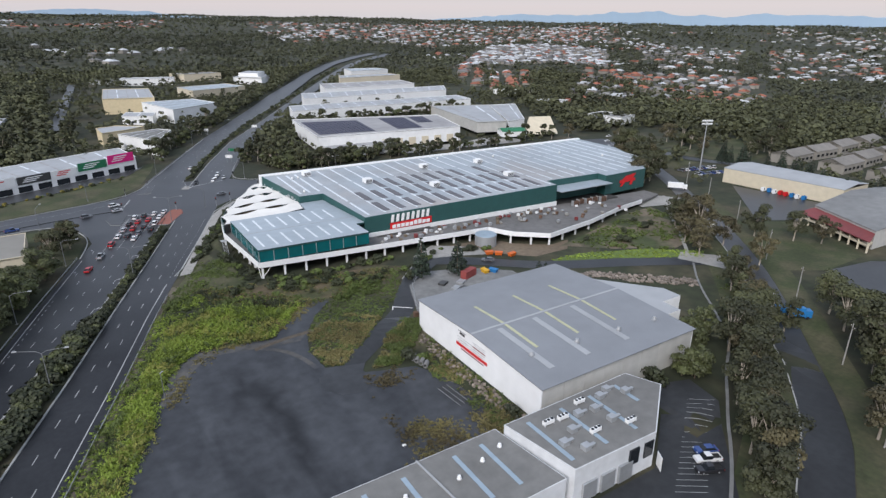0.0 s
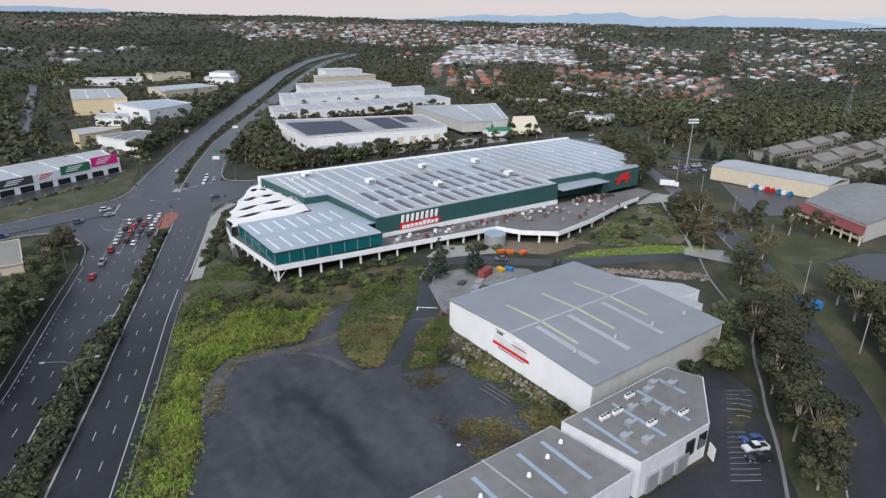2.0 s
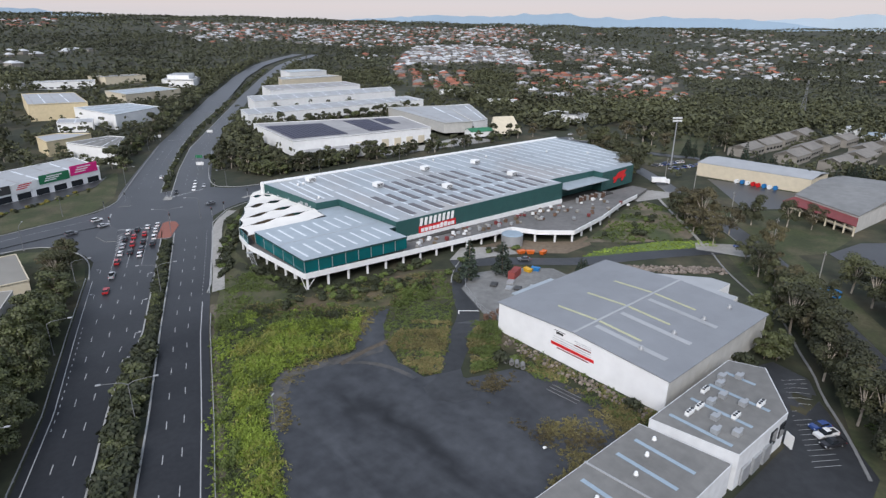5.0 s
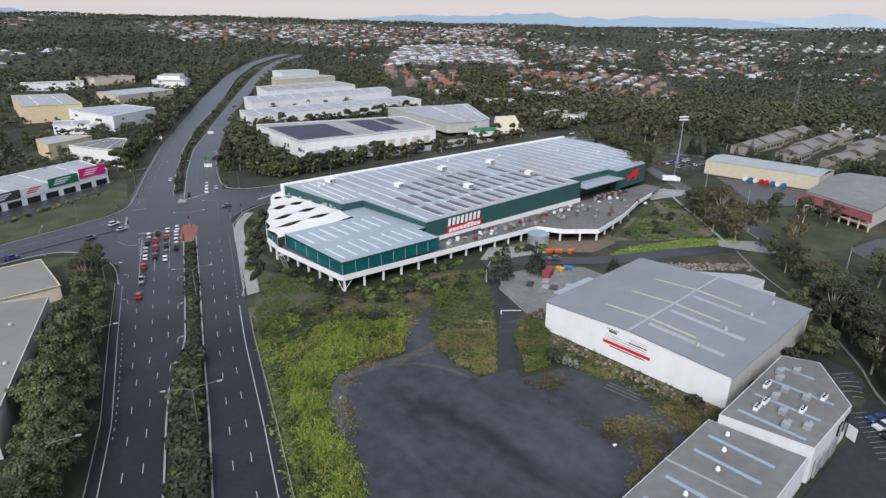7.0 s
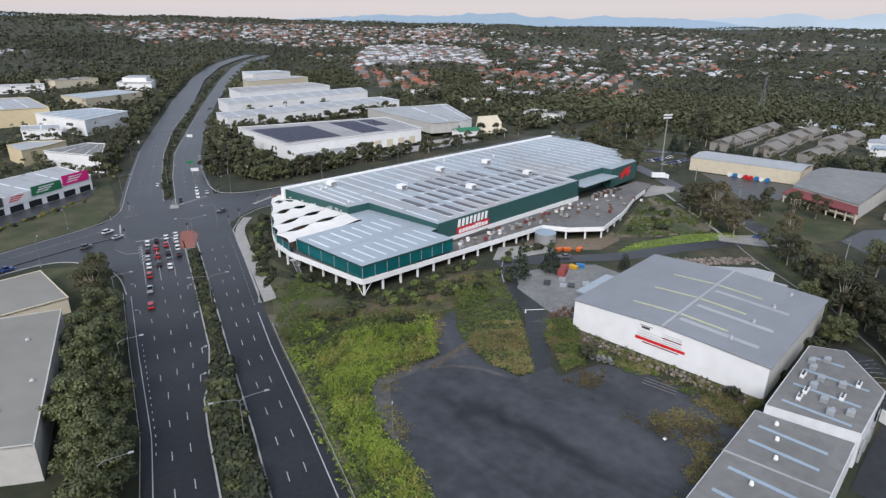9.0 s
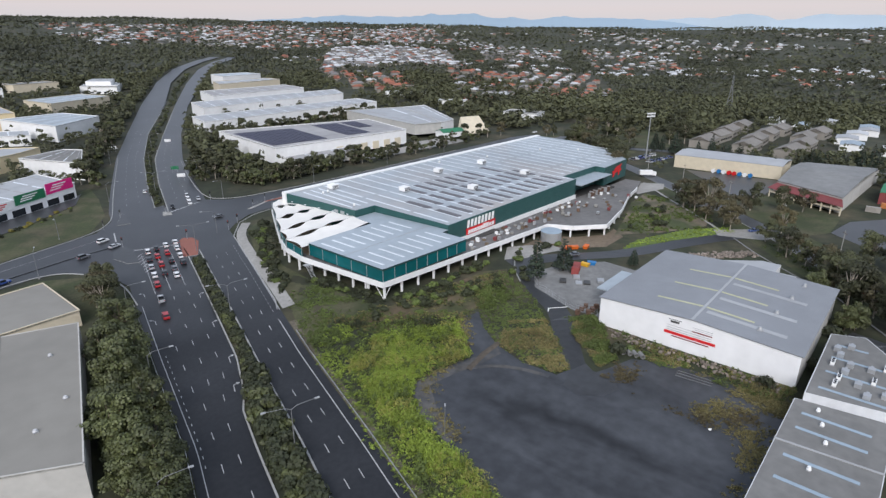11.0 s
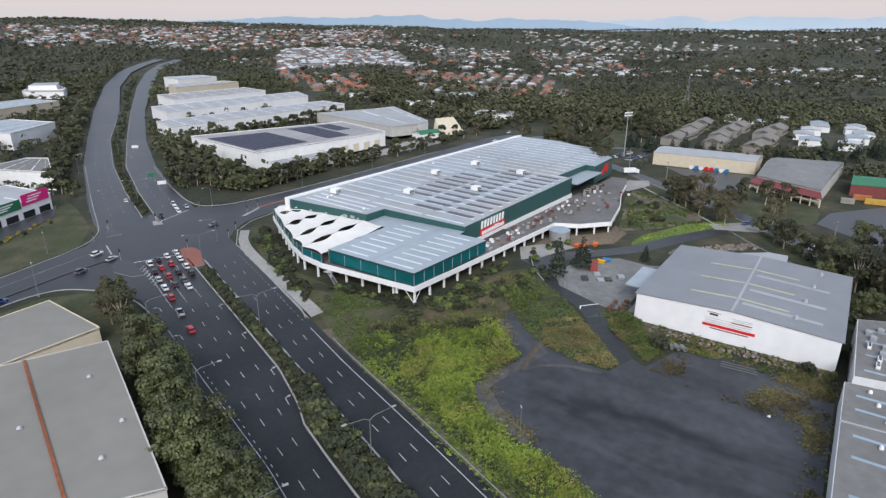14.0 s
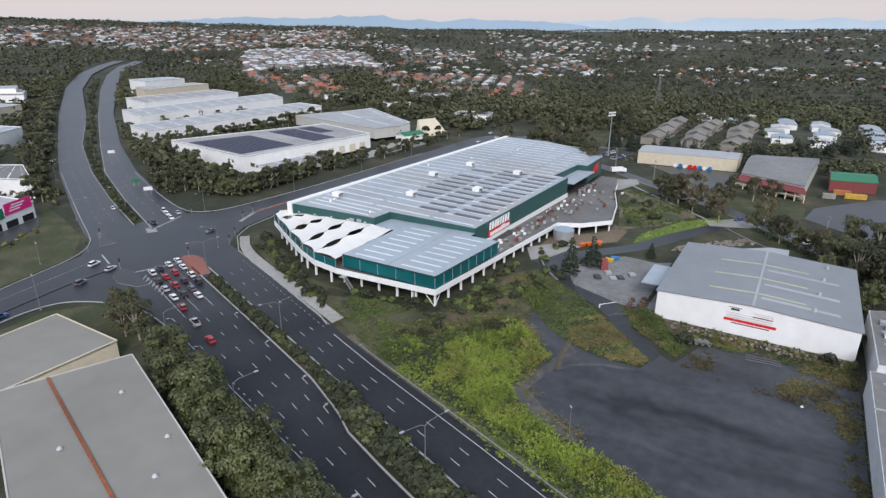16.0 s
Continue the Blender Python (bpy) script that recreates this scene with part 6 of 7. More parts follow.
for f, y, s in ((0.9, 8, 1), (0.9, 30, 1), (0.9, 52, 1), (0.1, 44, -1), (0.08, 66, -1), (0.87, -5, 1)):
    p, a = at_fraction(IN_L, IN_R, f, y)
    arrow(p.x, p.y, a, s)
for nm, ln, d in (("kerb_median_in", resample(IN_R, list(np.arange(-150, 100, 3.0))), 0.25), ("kerb_median_out", resample(OUT_L, list(np.arange(-150, 96, 3.0))), -0.25), ("kerb_median_in_far", resample(IN_R, list(np.arange(166, 600, 8.0))), 0.25), ("kerb_median_out_far", resample(OUT_L, list(np.arange(152, 600, 8.0))), -0.25)):
    stripe(nm, offset_line(ln, d), 0.4, kerb_mat, 0.06, "pale concrete kerb", 0.2)
stripe("kerb_footpath", densify([(-23.5, 24), (-20, 30), (-6, 66), (6, 98), (18, 113), (30, 119.5), (48, 122.5), (220, 122)], 3), 0.35, kerb_mat, 0.1, "pale concrete kerb", 0.18)
stripe("kerb_slip", smooth_line([(-51, 60), (-47.5, 76), (-47.6, 87), (-50.5, 97), (-57, 108), (-67, 110), (-78, 108), (-112, 96)]), 0.4, kerb_mat, 0.1, "pale concrete kerb", 0.2)
stripe("kerb_corner", smooth_line([(-110, 120), (-64.6, 136), (-32, 146), (-20, 158), (-13, 174), (2, 211), (43, 306)]), 0.35, kerb_mat, 0.1, "pale concrete kerb", 0.18)
stripe("kerb_far_corner", smooth_line([(220, 150), (100, 147.5), (50, 150.5), (37, 154), (29, 165), (47, 216), (69, 269)]), 0.35, kerb_mat, 0.1, "pale concrete kerb", 0.18)
stripe("kerb_street", offset_line(strip_l, 4.7), 0.3, kerb_mat, 0.06, "pale concrete kerb", 0.14)
stripe("kerb_drive", offset_line(drive_b[:8], 3.6), 0.3, kerb_mat, 0.08, "pale concrete kerb", 0.16)
stripe("median_strip_left_road", densify([(-31, 123), (-50, 121), (-80, 114), (-130, 98)], 5), 1.1, asphalt_old, 0.12, "narrow raised median", 0.2)
stripe("median_strip_cross", densify([(46, 135), (110, 134.5)], 5), 1.3, red_paving, 0.12, "narrow red paved median", 0.2)


def island(name, pts, m, label):
    me = Mesh().prism(pts, lambda x, y: gzf(x, y), lambda x, y: gzf(x, y) + 0.26, kerb_mat, m)
    setting(name, me, label, "traffic island")


island("island_red", [(-20.5, 90), (-15.5, 88), (-7.2, 103), (-6.6, 109), (-9.5, 111.5), (-12, 110)], red_paving, "red paved traffic island with a pale kerb")
island("island_grey", [(-34, 97), (-29.5, 113), (-30.5, 121), (-36, 116), (-39, 108), (-37.5, 99)], asphalt_old, "grey concrete traffic island")
island("island_far_median", [(0, 150), (3.6, 148), (5.6, 153), (3, 156)], concrete, "small concrete median nose")
island("island_cross", [(34, 128.5), (47, 134), (47, 135.6), (33, 130)], concrete, "small concrete island")
island("island_left", [(-21, 150), (-15, 149), (-11, 168)], asphalt_old, "triangular hatched island")


# ---- guard rails ----
def guard_rail(pts, label):
    t = thing("guard_rail", label, "guard rail")
    pts = densify(pts, 4.0)
    for p in pts:
        z = gzf(*p)
        part("post", Mesh().box(p[0] - 0.07, p[0] + 0.07, p[1] - 0.07, p[1] + 0.07, z - 0.1, z + 0.75, steel), t)
    for a, b in zip(pts[:-1], pts[1:]):
        d = (Vector(b) - Vector(a)).normalized()
        n = Vector((d.y, -d.x)) * 0.1
        za, zb = gzf(*a), gzf(*b)
        part("beam", Mesh().hexa([(a[0] + n.x, a[1] + n.y, za + 0.42), (b[0] + n.x, b[1] + n.y, zb + 0.42), (b[0], b[1], zb + 0.42), (a[0], a[1], za + 0.42),
                                  (a[0] + n.x, a[1] + n.y, za + 0.78), (b[0] + n.x, b[1] + n.y, zb + 0.78), (b[0], b[1], zb + 0.78), (a[0], a[1], za + 0.78)], steel), t)


guard_rail(offset_line(resample(OUT_R, list(np.arange(-140, 10, 4.0))), 2.6), "low galvanised steel guard rail beside the highway")
guard_rail(offset_line(resample(IN_L, list(np.arange(-120, 64, 4.0))), -2.2), "galvanised steel guard rail along the inbound lanes")


# ---- street lamps ----
def street_lamp(x, y, turn, double, h=11.5):
    t = thing("street_lamp", "grey steel lamp post with two arms" if double else "grey steel lamp post with one arm", "street lamp", "lamps along the roads", at=pose(x, y, gzf(x, y), 0, 0, turn))
    part("pole", Mesh().tube((0, 0, -0.2), (0, 0, h - 0.8), 0.13, 0.09, lamp_steel), t)
    part("base", Mesh().box(-0.25, 0.25, -0.25, 0.25, -0.1, 0.2, concrete), t)
    for s in ((1, -1) if double else (1,)):
        part("arm", Mesh().tube((0, 0, h - 0.9), (s * 1.2, 0, h - 0.2), 0.08, 0.07, lamp_steel, 6).tube((s * 1.2, 0, h - 0.2), (s * 5.2, 0, h + 0.15), 0.07, 0.05, lamp_steel, 6), t)
        part("lantern", Mesh().box(min(s * 5.0, s * 6.0), max(s * 5.0, s * 6.0), -0.2, 0.2, h + 0.05, h + 0.28, light_roof), t)


for y in (-102, -36, 30, 92):
    p = Vector((float(along(IN_R, y)) * 0.26 + float(along(OUT_L, y)) * 0.74, y))
    street_lamp(p.x, p.y, -20, True)
for y in (195, 255, 320, 390, 460):
    street_lamp((float(along(IN_R, y)) + float(along(OUT_L, y))) / 2, y, -28, True)
for x, y, a in ((-69, 10, -20), (-55.6, 55, -20), (-104, -80, -20), (-87, -34, -20), (-6, 196, -28), (32, 290, -28), (4, 108, 160), (52, 214, 155), (36, 158, 200), (-44, 150, -110), (-90, 130, -110), (-64, 108, 70), (90, 151, -90), (150, 151, -90), (210, 153, -90)):
    street_lamp(x, y, a, False, 10.0)


def power_pole(x, y, turn, h=12):
    t = thing("power_pole", "weathered timber power pole with a crossarm", "power pole", "poles along the side street", at=pose(x, y, gzf(x, y), 0, 0, turn))
    part("pole", Mesh().tube((0, 0, -0.3), (0, 0, h), 0.2, 0.13, concrete), t)
    part("crossarm", Mesh().box(-1.2, 1.2, -0.08, 0.08, h - 1.2, h - 1.0, bark), t)
    for d in (-1, 0, 1):
        part("insulator", Mesh().tube((d, 0, h - 1.0), (d, 0, h - 0.75), 0.06, 0.05, white_paint, 6), t)


for x, y in ((84, -152), (112, -131), (140, -104), (168, -78), (196, -48), (222, -16), (246, 14)):
    power_pole(x, y, 45)
lt = thing("floodlight_tower", "tall steel floodlight tower with a lamp rack", "light tower", at=pose(279, 29, gzf(279, 29), 0, 0, -30))
part("mast", Mesh().tube((0, 0, -0.3), (0, 0, 30), 0.5, 0.25, steel), lt)
part("rack", Mesh().box(-3.2, 3.2, -0.3, 0.3, 28.2, 28.5, steel).box(-3.2, 3.2, -0.3, 0.3, 30, 30.3, steel), lt)
for i in range(6):
    for z in (28.5, 30.3):
        part("floodlight", Mesh().box(-3 + i * 1.1, -2.3 + i * 1.1, -0.4, 0.3, z, z + 0.8, white_paint), lt)


py = thing("lattice_pylon", "grey steel lattice power pylon above the wood", "pylon", at=pose(622, 72, gzf(622, 72), 0, 0, 20))
for sx, sy in ((-1, -1), (1, -1), (1, 1), (-1, 1)):
    part("leg", Mesh().tube((sx * 4, sy * 4, -1), (sx * 1.1, sy * 1.1, 28), 0.28, 0.22, lamp_steel, 5).tube((sx * 1.1, sy * 1.1, 28), (sx * 0.5, sy * 0.5, 44), 0.22, 0.15, lamp_steel, 5), py)
for k in range(9):
    z0, z1 = k * 4.8, k * 4.8 + 4.8
    w0, w1 = (max(4 - 2.9 * z / 28, 1.1 - 0.6 * max(0, z - 28) / 16) for z in (z0, z1))
    for a in range(4):
        c0, s0, c1, s1 = (1, -1, 1, 1) if a == 0 else (1, 1, -1, 1) if a == 1 else (-1, 1, -1, -1) if a == 2 else (-1, -1, 1, -1)
        part("brace", Mesh().tube((c0 * w0, s0 * w0, z0), (c1 * w1, s1 * w1, z1), 0.14, 0.14, lamp_steel, 4).tube((c1 * w0, s1 * w0, z0), (c0 * w1, s0 * w1, z1), 0.14, 0.14, lamp_steel, 4), py)
for z in (29, 35, 41):
    part("crossarm", Mesh().tube((-6, 0, z), (6, 0, z), 0.2, 0.2, lamp_steel, 5).tube((-6, 0, z), (0, 0, z + 2), 0.12, 0.12, lamp_steel, 4).tube((6, 0, z), (0, 0, z + 2), 0.12, 0.12, lamp_steel, 4), py)


def traffic_light(x, y, turn, h=4.2):
    t = thing("traffic_light", "dark signal head on a steel post", "traffic light", "signals at the crossing", at=pose(x, y, gzf(x, y) + 0.1, 0, 0, turn))
    part("post", Mesh().tube((0, 0, -0.2), (0, 0, h), 0.09, 0.08, steel), t)
    hd = part("head", Mesh().box(-0.35, 0.35, -0.15, 0.15, h - 1.1, h + 0.3, dark_sign), t)
    for k, c in enumerate((red_paint, dark_glass, dark_glass)):
        part("lens", Mesh().tube((0, -0.15, h + 0.05 - k * 0.42), (0, -0.2, h + 0.05 - k * 0.42), 0.15, 0.15, c, 10), hd)


for x, y, a in ((-9, 109, -20), (3, 153, 160), (-31, 119, -20), (9, 107, -20), (30, 160, 200), (-27, 148, 100), (46, 134.6, 100), (-15, 160, 160), (17, 113, 10), (36, 130, 90)):
    traffic_light(x, y, a)


# ---- vehicles ----
def car_paint(name, c):
    return mat("car_paint_" + name, c, 0.3, 0.1, var=0.02, coat=0.4)


CAR_COLOURS = {"white": (0.75, 0.75, 0.75), "silver": (0.42, 0.43, 0.45), "black": (0.02, 0.02, 0.024), "red": (0.42, 0.02, 0.025), "blue": (0.03, 0.07, 0.24), "grey": (0.12, 0.125, 0.14)}
tail_red = mat("tail_lamp", (0.45, 0.01, 0.01), 0.3, var=0.02)
CARS = {}


def tapered(me, w0, w1, y0, y1, z0, t0, t1, z1, m):
    return me.hexa([(-w0, y0, z0), (w0, y0, z0), (w0, y1, z0), (-w0, y1, z0), (-w1, t0, z1), (w1, t0, z1), (w1, t1, z1), (-w1, t1, z1)], m)


def build_car(colour, kind):
    m = car_paint(colour, CAR_COLOURS[colour])
    names = {"sedan": "sedan", "suv": "sport utility car", "ute": "pickup"}
    t = thing("car" if kind != "ute" else "pickup", f"{colour} {names[kind]} standing on the asphalt", "car", "vehicles", at=pose(-200 + 8 * len(CARS), -330, gzf(-200 + 8 * len(CARS), -330)))
    l = 2.3 if kind != "ute" else 2.6
    hgt = {"sedan": 1.45, "suv": 1.75, "ute": 1.75}[kind]
    me = Mesh()
    tapered(me, 0.86, 0.92, -l, l, 0.28, -l - 0.03, l + 0.03, 0.62, m)
    tapered(me, 0.92, 0.84, -l - 0.03, l + 0.03, 0.62, -l + 0.06, l - 0.10, 0.93, m)
    part("body", me, t)
    if kind == "ute":
        part("tray", Mesh().box(-0.8, 0.8, -l + 0.1, -0.7, 0.94, 0.97, rubber).box(-0.86, -0.8, -l, -0.6, 0.9, 1.2, m).box(0.8, 0.86, -l, -0.6, 0.9, 1.2, m).box(-0.86, 0.86, -l, -l + 0.08, 0.9, 1.2, m), t, "dark load tray")
        c = (-0.6, 1.3, -0.5, 0.7)
    elif kind == "suv":
        c = (-l + 0.15, 1.15, -l + 0.45, 0.35)
    else:
        c = (-l + 0.45, 1.1, -1.25, 0.30)
    me = Mesh()
    tapered(me, 0.83, 0.68, c[0], c[1], 0.93, c[2], c[3], hgt - 0.06, dark_glass)
    part("window", me, t, "dark glass cabin")
    me = Mesh()
    tapered(me, 0.69, 0.64, c[2] - 0.03, c[3] + 0.03, hgt - 0.07, c[2] + 0.06, c[3] - 0.06, hgt, m)
    part("roof", me, t)
    for x in (-0.8, 0.8):
        for y in (-l * 0.6, l * 0.6):
            w = part("wheel", Mesh().tube((x - 0.12, y, 0.33), (x + 0.12, y, 0.33), 0.33, 0.33, rubber, 16), t, "black tyre")
            s = 1 if x > 0 else -1
            part("rim", Mesh().tube((x + s * 0.12, y, 0.33), (x + s * 0.135, y, 0.33), 0.2, 0.2, steel, 12), w, "steel rim")
        part("headlight", Mesh().box(x * 0.95 - 0.16, x * 0.95 + 0.16, l - 0.06, l + 0.04, 0.62, 0.78, skylight_mat), t, "clear headlight")
        part("tail_light", Mesh().box(x * 0.95 - 0.14, x * 0.95 + 0.14, -l - 0.04, -l + 0.08, 0.66, 0.86, tail_red), t, "red tail light")
    return t


def car(x, y, turn, colour, kind="sedan"):
    lift = 0.10 if (-60 < x < 60 and 60 < y < 170) else 0.07
    if (-20 < x < 70 and y < -112):
        lift = 0.12
    m_ = pose(x, y, gzf(x, y) + lift, 0, 0, turn)
    if (colour, kind) not in CARS:
        CARS[colour, kind] = build_car(colour, kind)
        CARS[colour, kind].matrix_world = m_
    else:
        copy_thing(CARS[colour, kind], m_)


FWD = -19
for x, y, c, k in ((-27.3, 104.9, "white", "suv"), (-23.3, 106.4, "black", "suv"), (-18.9, 107.4, "white", "sedan"), (-14.6, 108.2, "white", "sedan"), (-30.6, 96.2, "black", "sedan"), (-27, 97.4, "red", "sedan"), (-22.6, 98.5, "red", "sedan"),
                   (-17.6, 100.6, "white", "sedan"), (-33.6, 88, "silver", "sedan"), (-29.9, 88, "red", "suv"), (-25.6, 89, "black", "sedan"), (-20.8, 91.5, "white", "suv"), (-36.4, 79.5, "white", "sedan"), (-33, 79, "black", "sedan"),
                   (-28.6, 80.5, "grey", "sedan"), (-23.5, 84, "black", "suv"), (-39.6, 70.5, "red", "suv"), (-31, 74, "white", "sedan"), (-44.2, 58, "silver", "ute"), (-48.9, 45, "red", "sedan")):
    car(x, y, FWD, c, k)
for x, y, a, c, k in ((9.7, 160, 160, "black", "suv"), (19, 160.5, 158, "white", "sedan"), (22, 167.8, 158, "white", "sedan"), (26, 165, 158, "silver", "sedan"), (24.5, 174, 158, "white", "suv"), (14, 200, -24, "white", "sedan"),
                      (-33.6, 131.8, -72, "white", "suv"), (-33, 121.8, -72, "silver", "sedan"), (-46, 118, -76, "grey", "suv"), (16, 128, 95, "grey", "sedan"), (-74, 112, -78, "blue", "ute"), (132, 318, -28, "white", "suv"), (160, 480, 150, "white", "sedan"),
                      (46, -137.6, 64, "black", "ute"), (48.4, -135.6, 64, "white", "ute"), (50.4, -133.8, 64, "blue", "sedan"), (76, -26, 55, "grey", "sedan"), (156, -70, 60, "blue", "sedan")):
    car(x, y, a, c, k)
rc = random.Random(12)
for i in range(16):
    car(268 + (i % 8) * 3.6 + rc.uniform(-0.5, 0.5), 22 + (i // 8) * 12 - (i % 8) * 0.6, rc.choice((10, 190)), rc.choice(("white", "silver", "white", "blue", "grey")), rc.choice(("sedan", "suv")))
for x, y in ((300, 120), (312, 135), (285, 138), (330, 150)):
    car(x, y, 90, rc.choice(("white", "silver")), "sedan")


def truck(x, y, turn, cab, box, label, l=8.0, name="box_truck", h=3.6):
    t = thing(name, label, "truck", at=pose(x, y, gzf(x, y) + 0.08, 0, 0, turn))
    part("cab", Mesh().box(-1.15, 1.15, l / 2, l / 2 + 1.9, 0.5, 2.7, cab), t)
    part("windscreen", Mesh().box(-1.05, 1.05, l / 2 + 1.88, l / 2 + 1.94, 1.5, 2.5, dark_glass), t)
    part("cargo_box", Mesh().box(-1.25, 1.25, -l / 2, l / 2 - 0.15, 1.0, h, box), t)
    part("chassis", Mesh().box(-0.5, 0.5, -l / 2, l / 2 + 1.5, 0.6, 1.0, rubber), t)
    for yy in (-l / 2 + 1, -l / 2 + 2.2, l / 2 + 0.7):
        for xx in (-1.0, 1.0):
            part("wheel", Mesh().tube((xx - 0.15, yy, 0.5), (xx + 0.15, yy, 0.5), 0.5, 0.5, rubber, 14), t)


truck(228, 8, 220, white_paint, white_paint, "white box truck parked on the side street")
truck(180, -42, 222, white_paint, light_roof, "white box truck parked under the gum trees", 6)
truck(126, -108, 232, blue_paint, blue_paint, "blue and white removal truck among the trees", 11)
car(135, -98, 50, "white", "suv")


# ---- weeds and stones ----
def weeds(name, poly, n, tall, size, m, label, seed, gap=-0.2, freq=0.25, fray=0.3, tuft=14):
    """Tufts of leaning blades inside an outline, in uneven clumps."""
    g = np.random.default_rng(seed)
    p = np.array(poly)
    c = n // tuft
    x, y = g.uniform(p[:, 0].min(), p[:, 0].max(), c * 8), g.uniform(p[:, 1].min(), p[:, 1].max(), c * 8)
    f = clump(x, y, freq, seed * 0.7) + 0.5 * clump(x, y, freq * 3.1, seed)
    k = inside(poly, x, y) & (f + g.normal(size=len(x)) * 0.35 > gap)
    x, y, f = x[k][:c], y[k][:c], f[k][:c]
    c = len(x)
    x, y = x + g.normal(size=c) * fray, y + g.normal(size=c) * fray
    top = tall * (0.35 + 0.65 * g.random(c)) * np.clip(0.7 + 0.35 * f, 0.35, 1.4)
    rad = (0.35 + 0.3 * g.random(c)) * (0.45 + 0.4 * tall)
    x, y, top, rad = (np.repeat(v, tuft) for v in (x, y, top, rad))
    n = len(x)
    a, d = g.uniform(0, 6.28, n), np.sqrt(g.random(n))
    dx, dy = np.cos(a) * d, np.sin(a) * d
    x, y = x + dx * rad, y + dy * rad
    z = gz(x, y) + top * (1 - 0.75 * d ** 2) * g.uniform(0.45, 1.0, n)
    s = size * g.uniform(0.6, 1.4, n)
    b = g.uniform(0, 6.28, n)
    centre = np.stack([x, y, z], 1)
    u = np.stack([np.cos(b), np.sin(b), g.normal(size=n) * 0.25], 1) * s[:, None] * 0.6
    v = np.stack([dx * 0.9 + g.normal(size=n) * 0.35, dy * 0.9 + g.normal(size=n) * 0.35, np.full(n, 0.6)], 1) * s[:, None] * 1.3
    q = np.stack([centre - u * 0.8 - v * 0.2, centre + u * 0.1 - v, centre + u * 0.9 + v * 0.1, centre - u * 0.1 + v], 1)
    tagged(new(name, quad_mesh(name, q.reshape(-1, 3), m)), label, "weeds", kind="stuff")


VERGE = [(-75, -112), (-52, -58), (-31, -2), (-26, 0), (-14, -8), (0, -20), (6, -26), (-4, -36), (-10, -42), (-20, -40), (-29, -38.5), (-36, -47), (-40, -58), (-44, -71), (-50, -85), (-64, -110)]
TALL = [(-67, -110), (-52, -74), (-39, -38), (-32, -20), (-20, -16), (-6, -24), (2, -28), (-4, -36), (-10, -42), (-20, -40), (-29, -38.5), (-36, -47), (-40, -58), (-44, -71), (-50, -85), (-63, -108)]
weeds("tall_weeds", TALL, 84000, 2.3, 0.21, weed_green, "bright green tall weeds between road and lot", 81, gap=-0.25, freq=0.15, fray=0.8)
weeds("tall_weeds_yellow", TALL, 30000, 2.3, 0.2, mat("yellowing_weeds", (0.235, 0.235, 0.055), 0.7, var=0.25, scale=0.25, big=0.06, island=0.25), "yellow-green tall grass heads", 95, gap=0.4, freq=0.2, fray=1.0)
weeds("verge_bushes", VERGE, 26000, 3.0, 0.22, weed_mid, "green shrubs standing among the tall weeds", 121, gap=0.6, freq=0.14, fray=0.6, tuft=60)
weeds("dark_weed_clumps", TALL, 12000, 2.0, 0.2, weed_mid, "dark leafy clumps among bright weeds", 122, gap=0.6, freq=0.18, fray=0.8, tuft=40)
weeds("low_weeds", VERGE, 40000, 0.6, 0.2, weed_mid, "mid green low weeds and creepers", 82, gap=-0.9)
weeds("verge_bright_weeds", VERGE, 26000, 1.0, 0.2, weed_green, "patches of bright weeds on the verge", 134, gap=0.15, freq=0.22, fray=0.8)
weeds("roadside_grass", [(-74, -112), (-52, -57), (-34, -8), (-31, -10), (-48, -54), (-68, -112)], 14000, 0.35, 0.18, weed_green, "short bright roadside grass", 96, gap=-0.8)
weeds("deck_side_weeds", [(-30, 0), (-16, 30), (-6, 26), (-4, -4), (-14, -10), (-26, -6)], 16000, 0.5, 0.2, weed_mid, "patchy weeds and seedlings beside the footpath", 131, gap=0.2, freq=0.2, fray=0.8)
BUSH = [(-22, 4), (-6, -2), (10, -6), (30, -10), (44, -14), (36, -22), (20, -26), (8, -28), (-6, -24), (-18, -12)]
weeds("scrub_weeds", BUSH, 11000, 0.7, 0.2, weed_mid, "mid green scrub below the deck", 83, gap=0.1, freq=0.2)
weeds("scrub_brown", BUSH, 15400, 0.6, 0.2, weed_dry, "brown dry undergrowth below the deck", 97, gap=-0.2, freq=0.2)
weeds("scrub_dark", BUSH, 10000, 2.0, 0.22, hedge_leaf, "dark scrub bushes", 84, gap=0.8, freq=0.16)
weeds("edge_dry_weeds", [(-40, -62), (-34, -50), (-26, -40), (-12, -37), (6, -25), (8, -29), (-8, -40), (-24, -43), (-32, -51), (-38, -64)], 12100, 0.6, 0.2, weed_dry, "dry yellow-brown weeds along the lot's edge", 85, gap=-0.9, fray=0.8)
FIELD = [(13, -28), (24, -18), (46, -15), (34, -34), (24, -44), (15, -54), (2, -65), (-2, -63), (-2.5, -54), (0.5, -44), (6, -35)]
weeds("field_grass", FIELD, 28800, 0.45, 0.2, weed_mid, "green grass beside the access lane", 86, gap=-1.6)
weeds("field_dry_grass", [(1, -44), (14, -38), (22, -46), (2, -65), (-2, -63), (-2.5, -54)], 18000, 0.8, 0.2, weed_dry, "dry yellow grass tufts", 87, gap=-0.5)
weeds("field_dark_bush", [(14, -28), (24, -19), (34, -22), (26, -31)], 7000, 1.9, 0.22, weed_mid, "dark green creeper mound beside the lane", 132, gap=-0.6, fray=0.6, tuft=50)
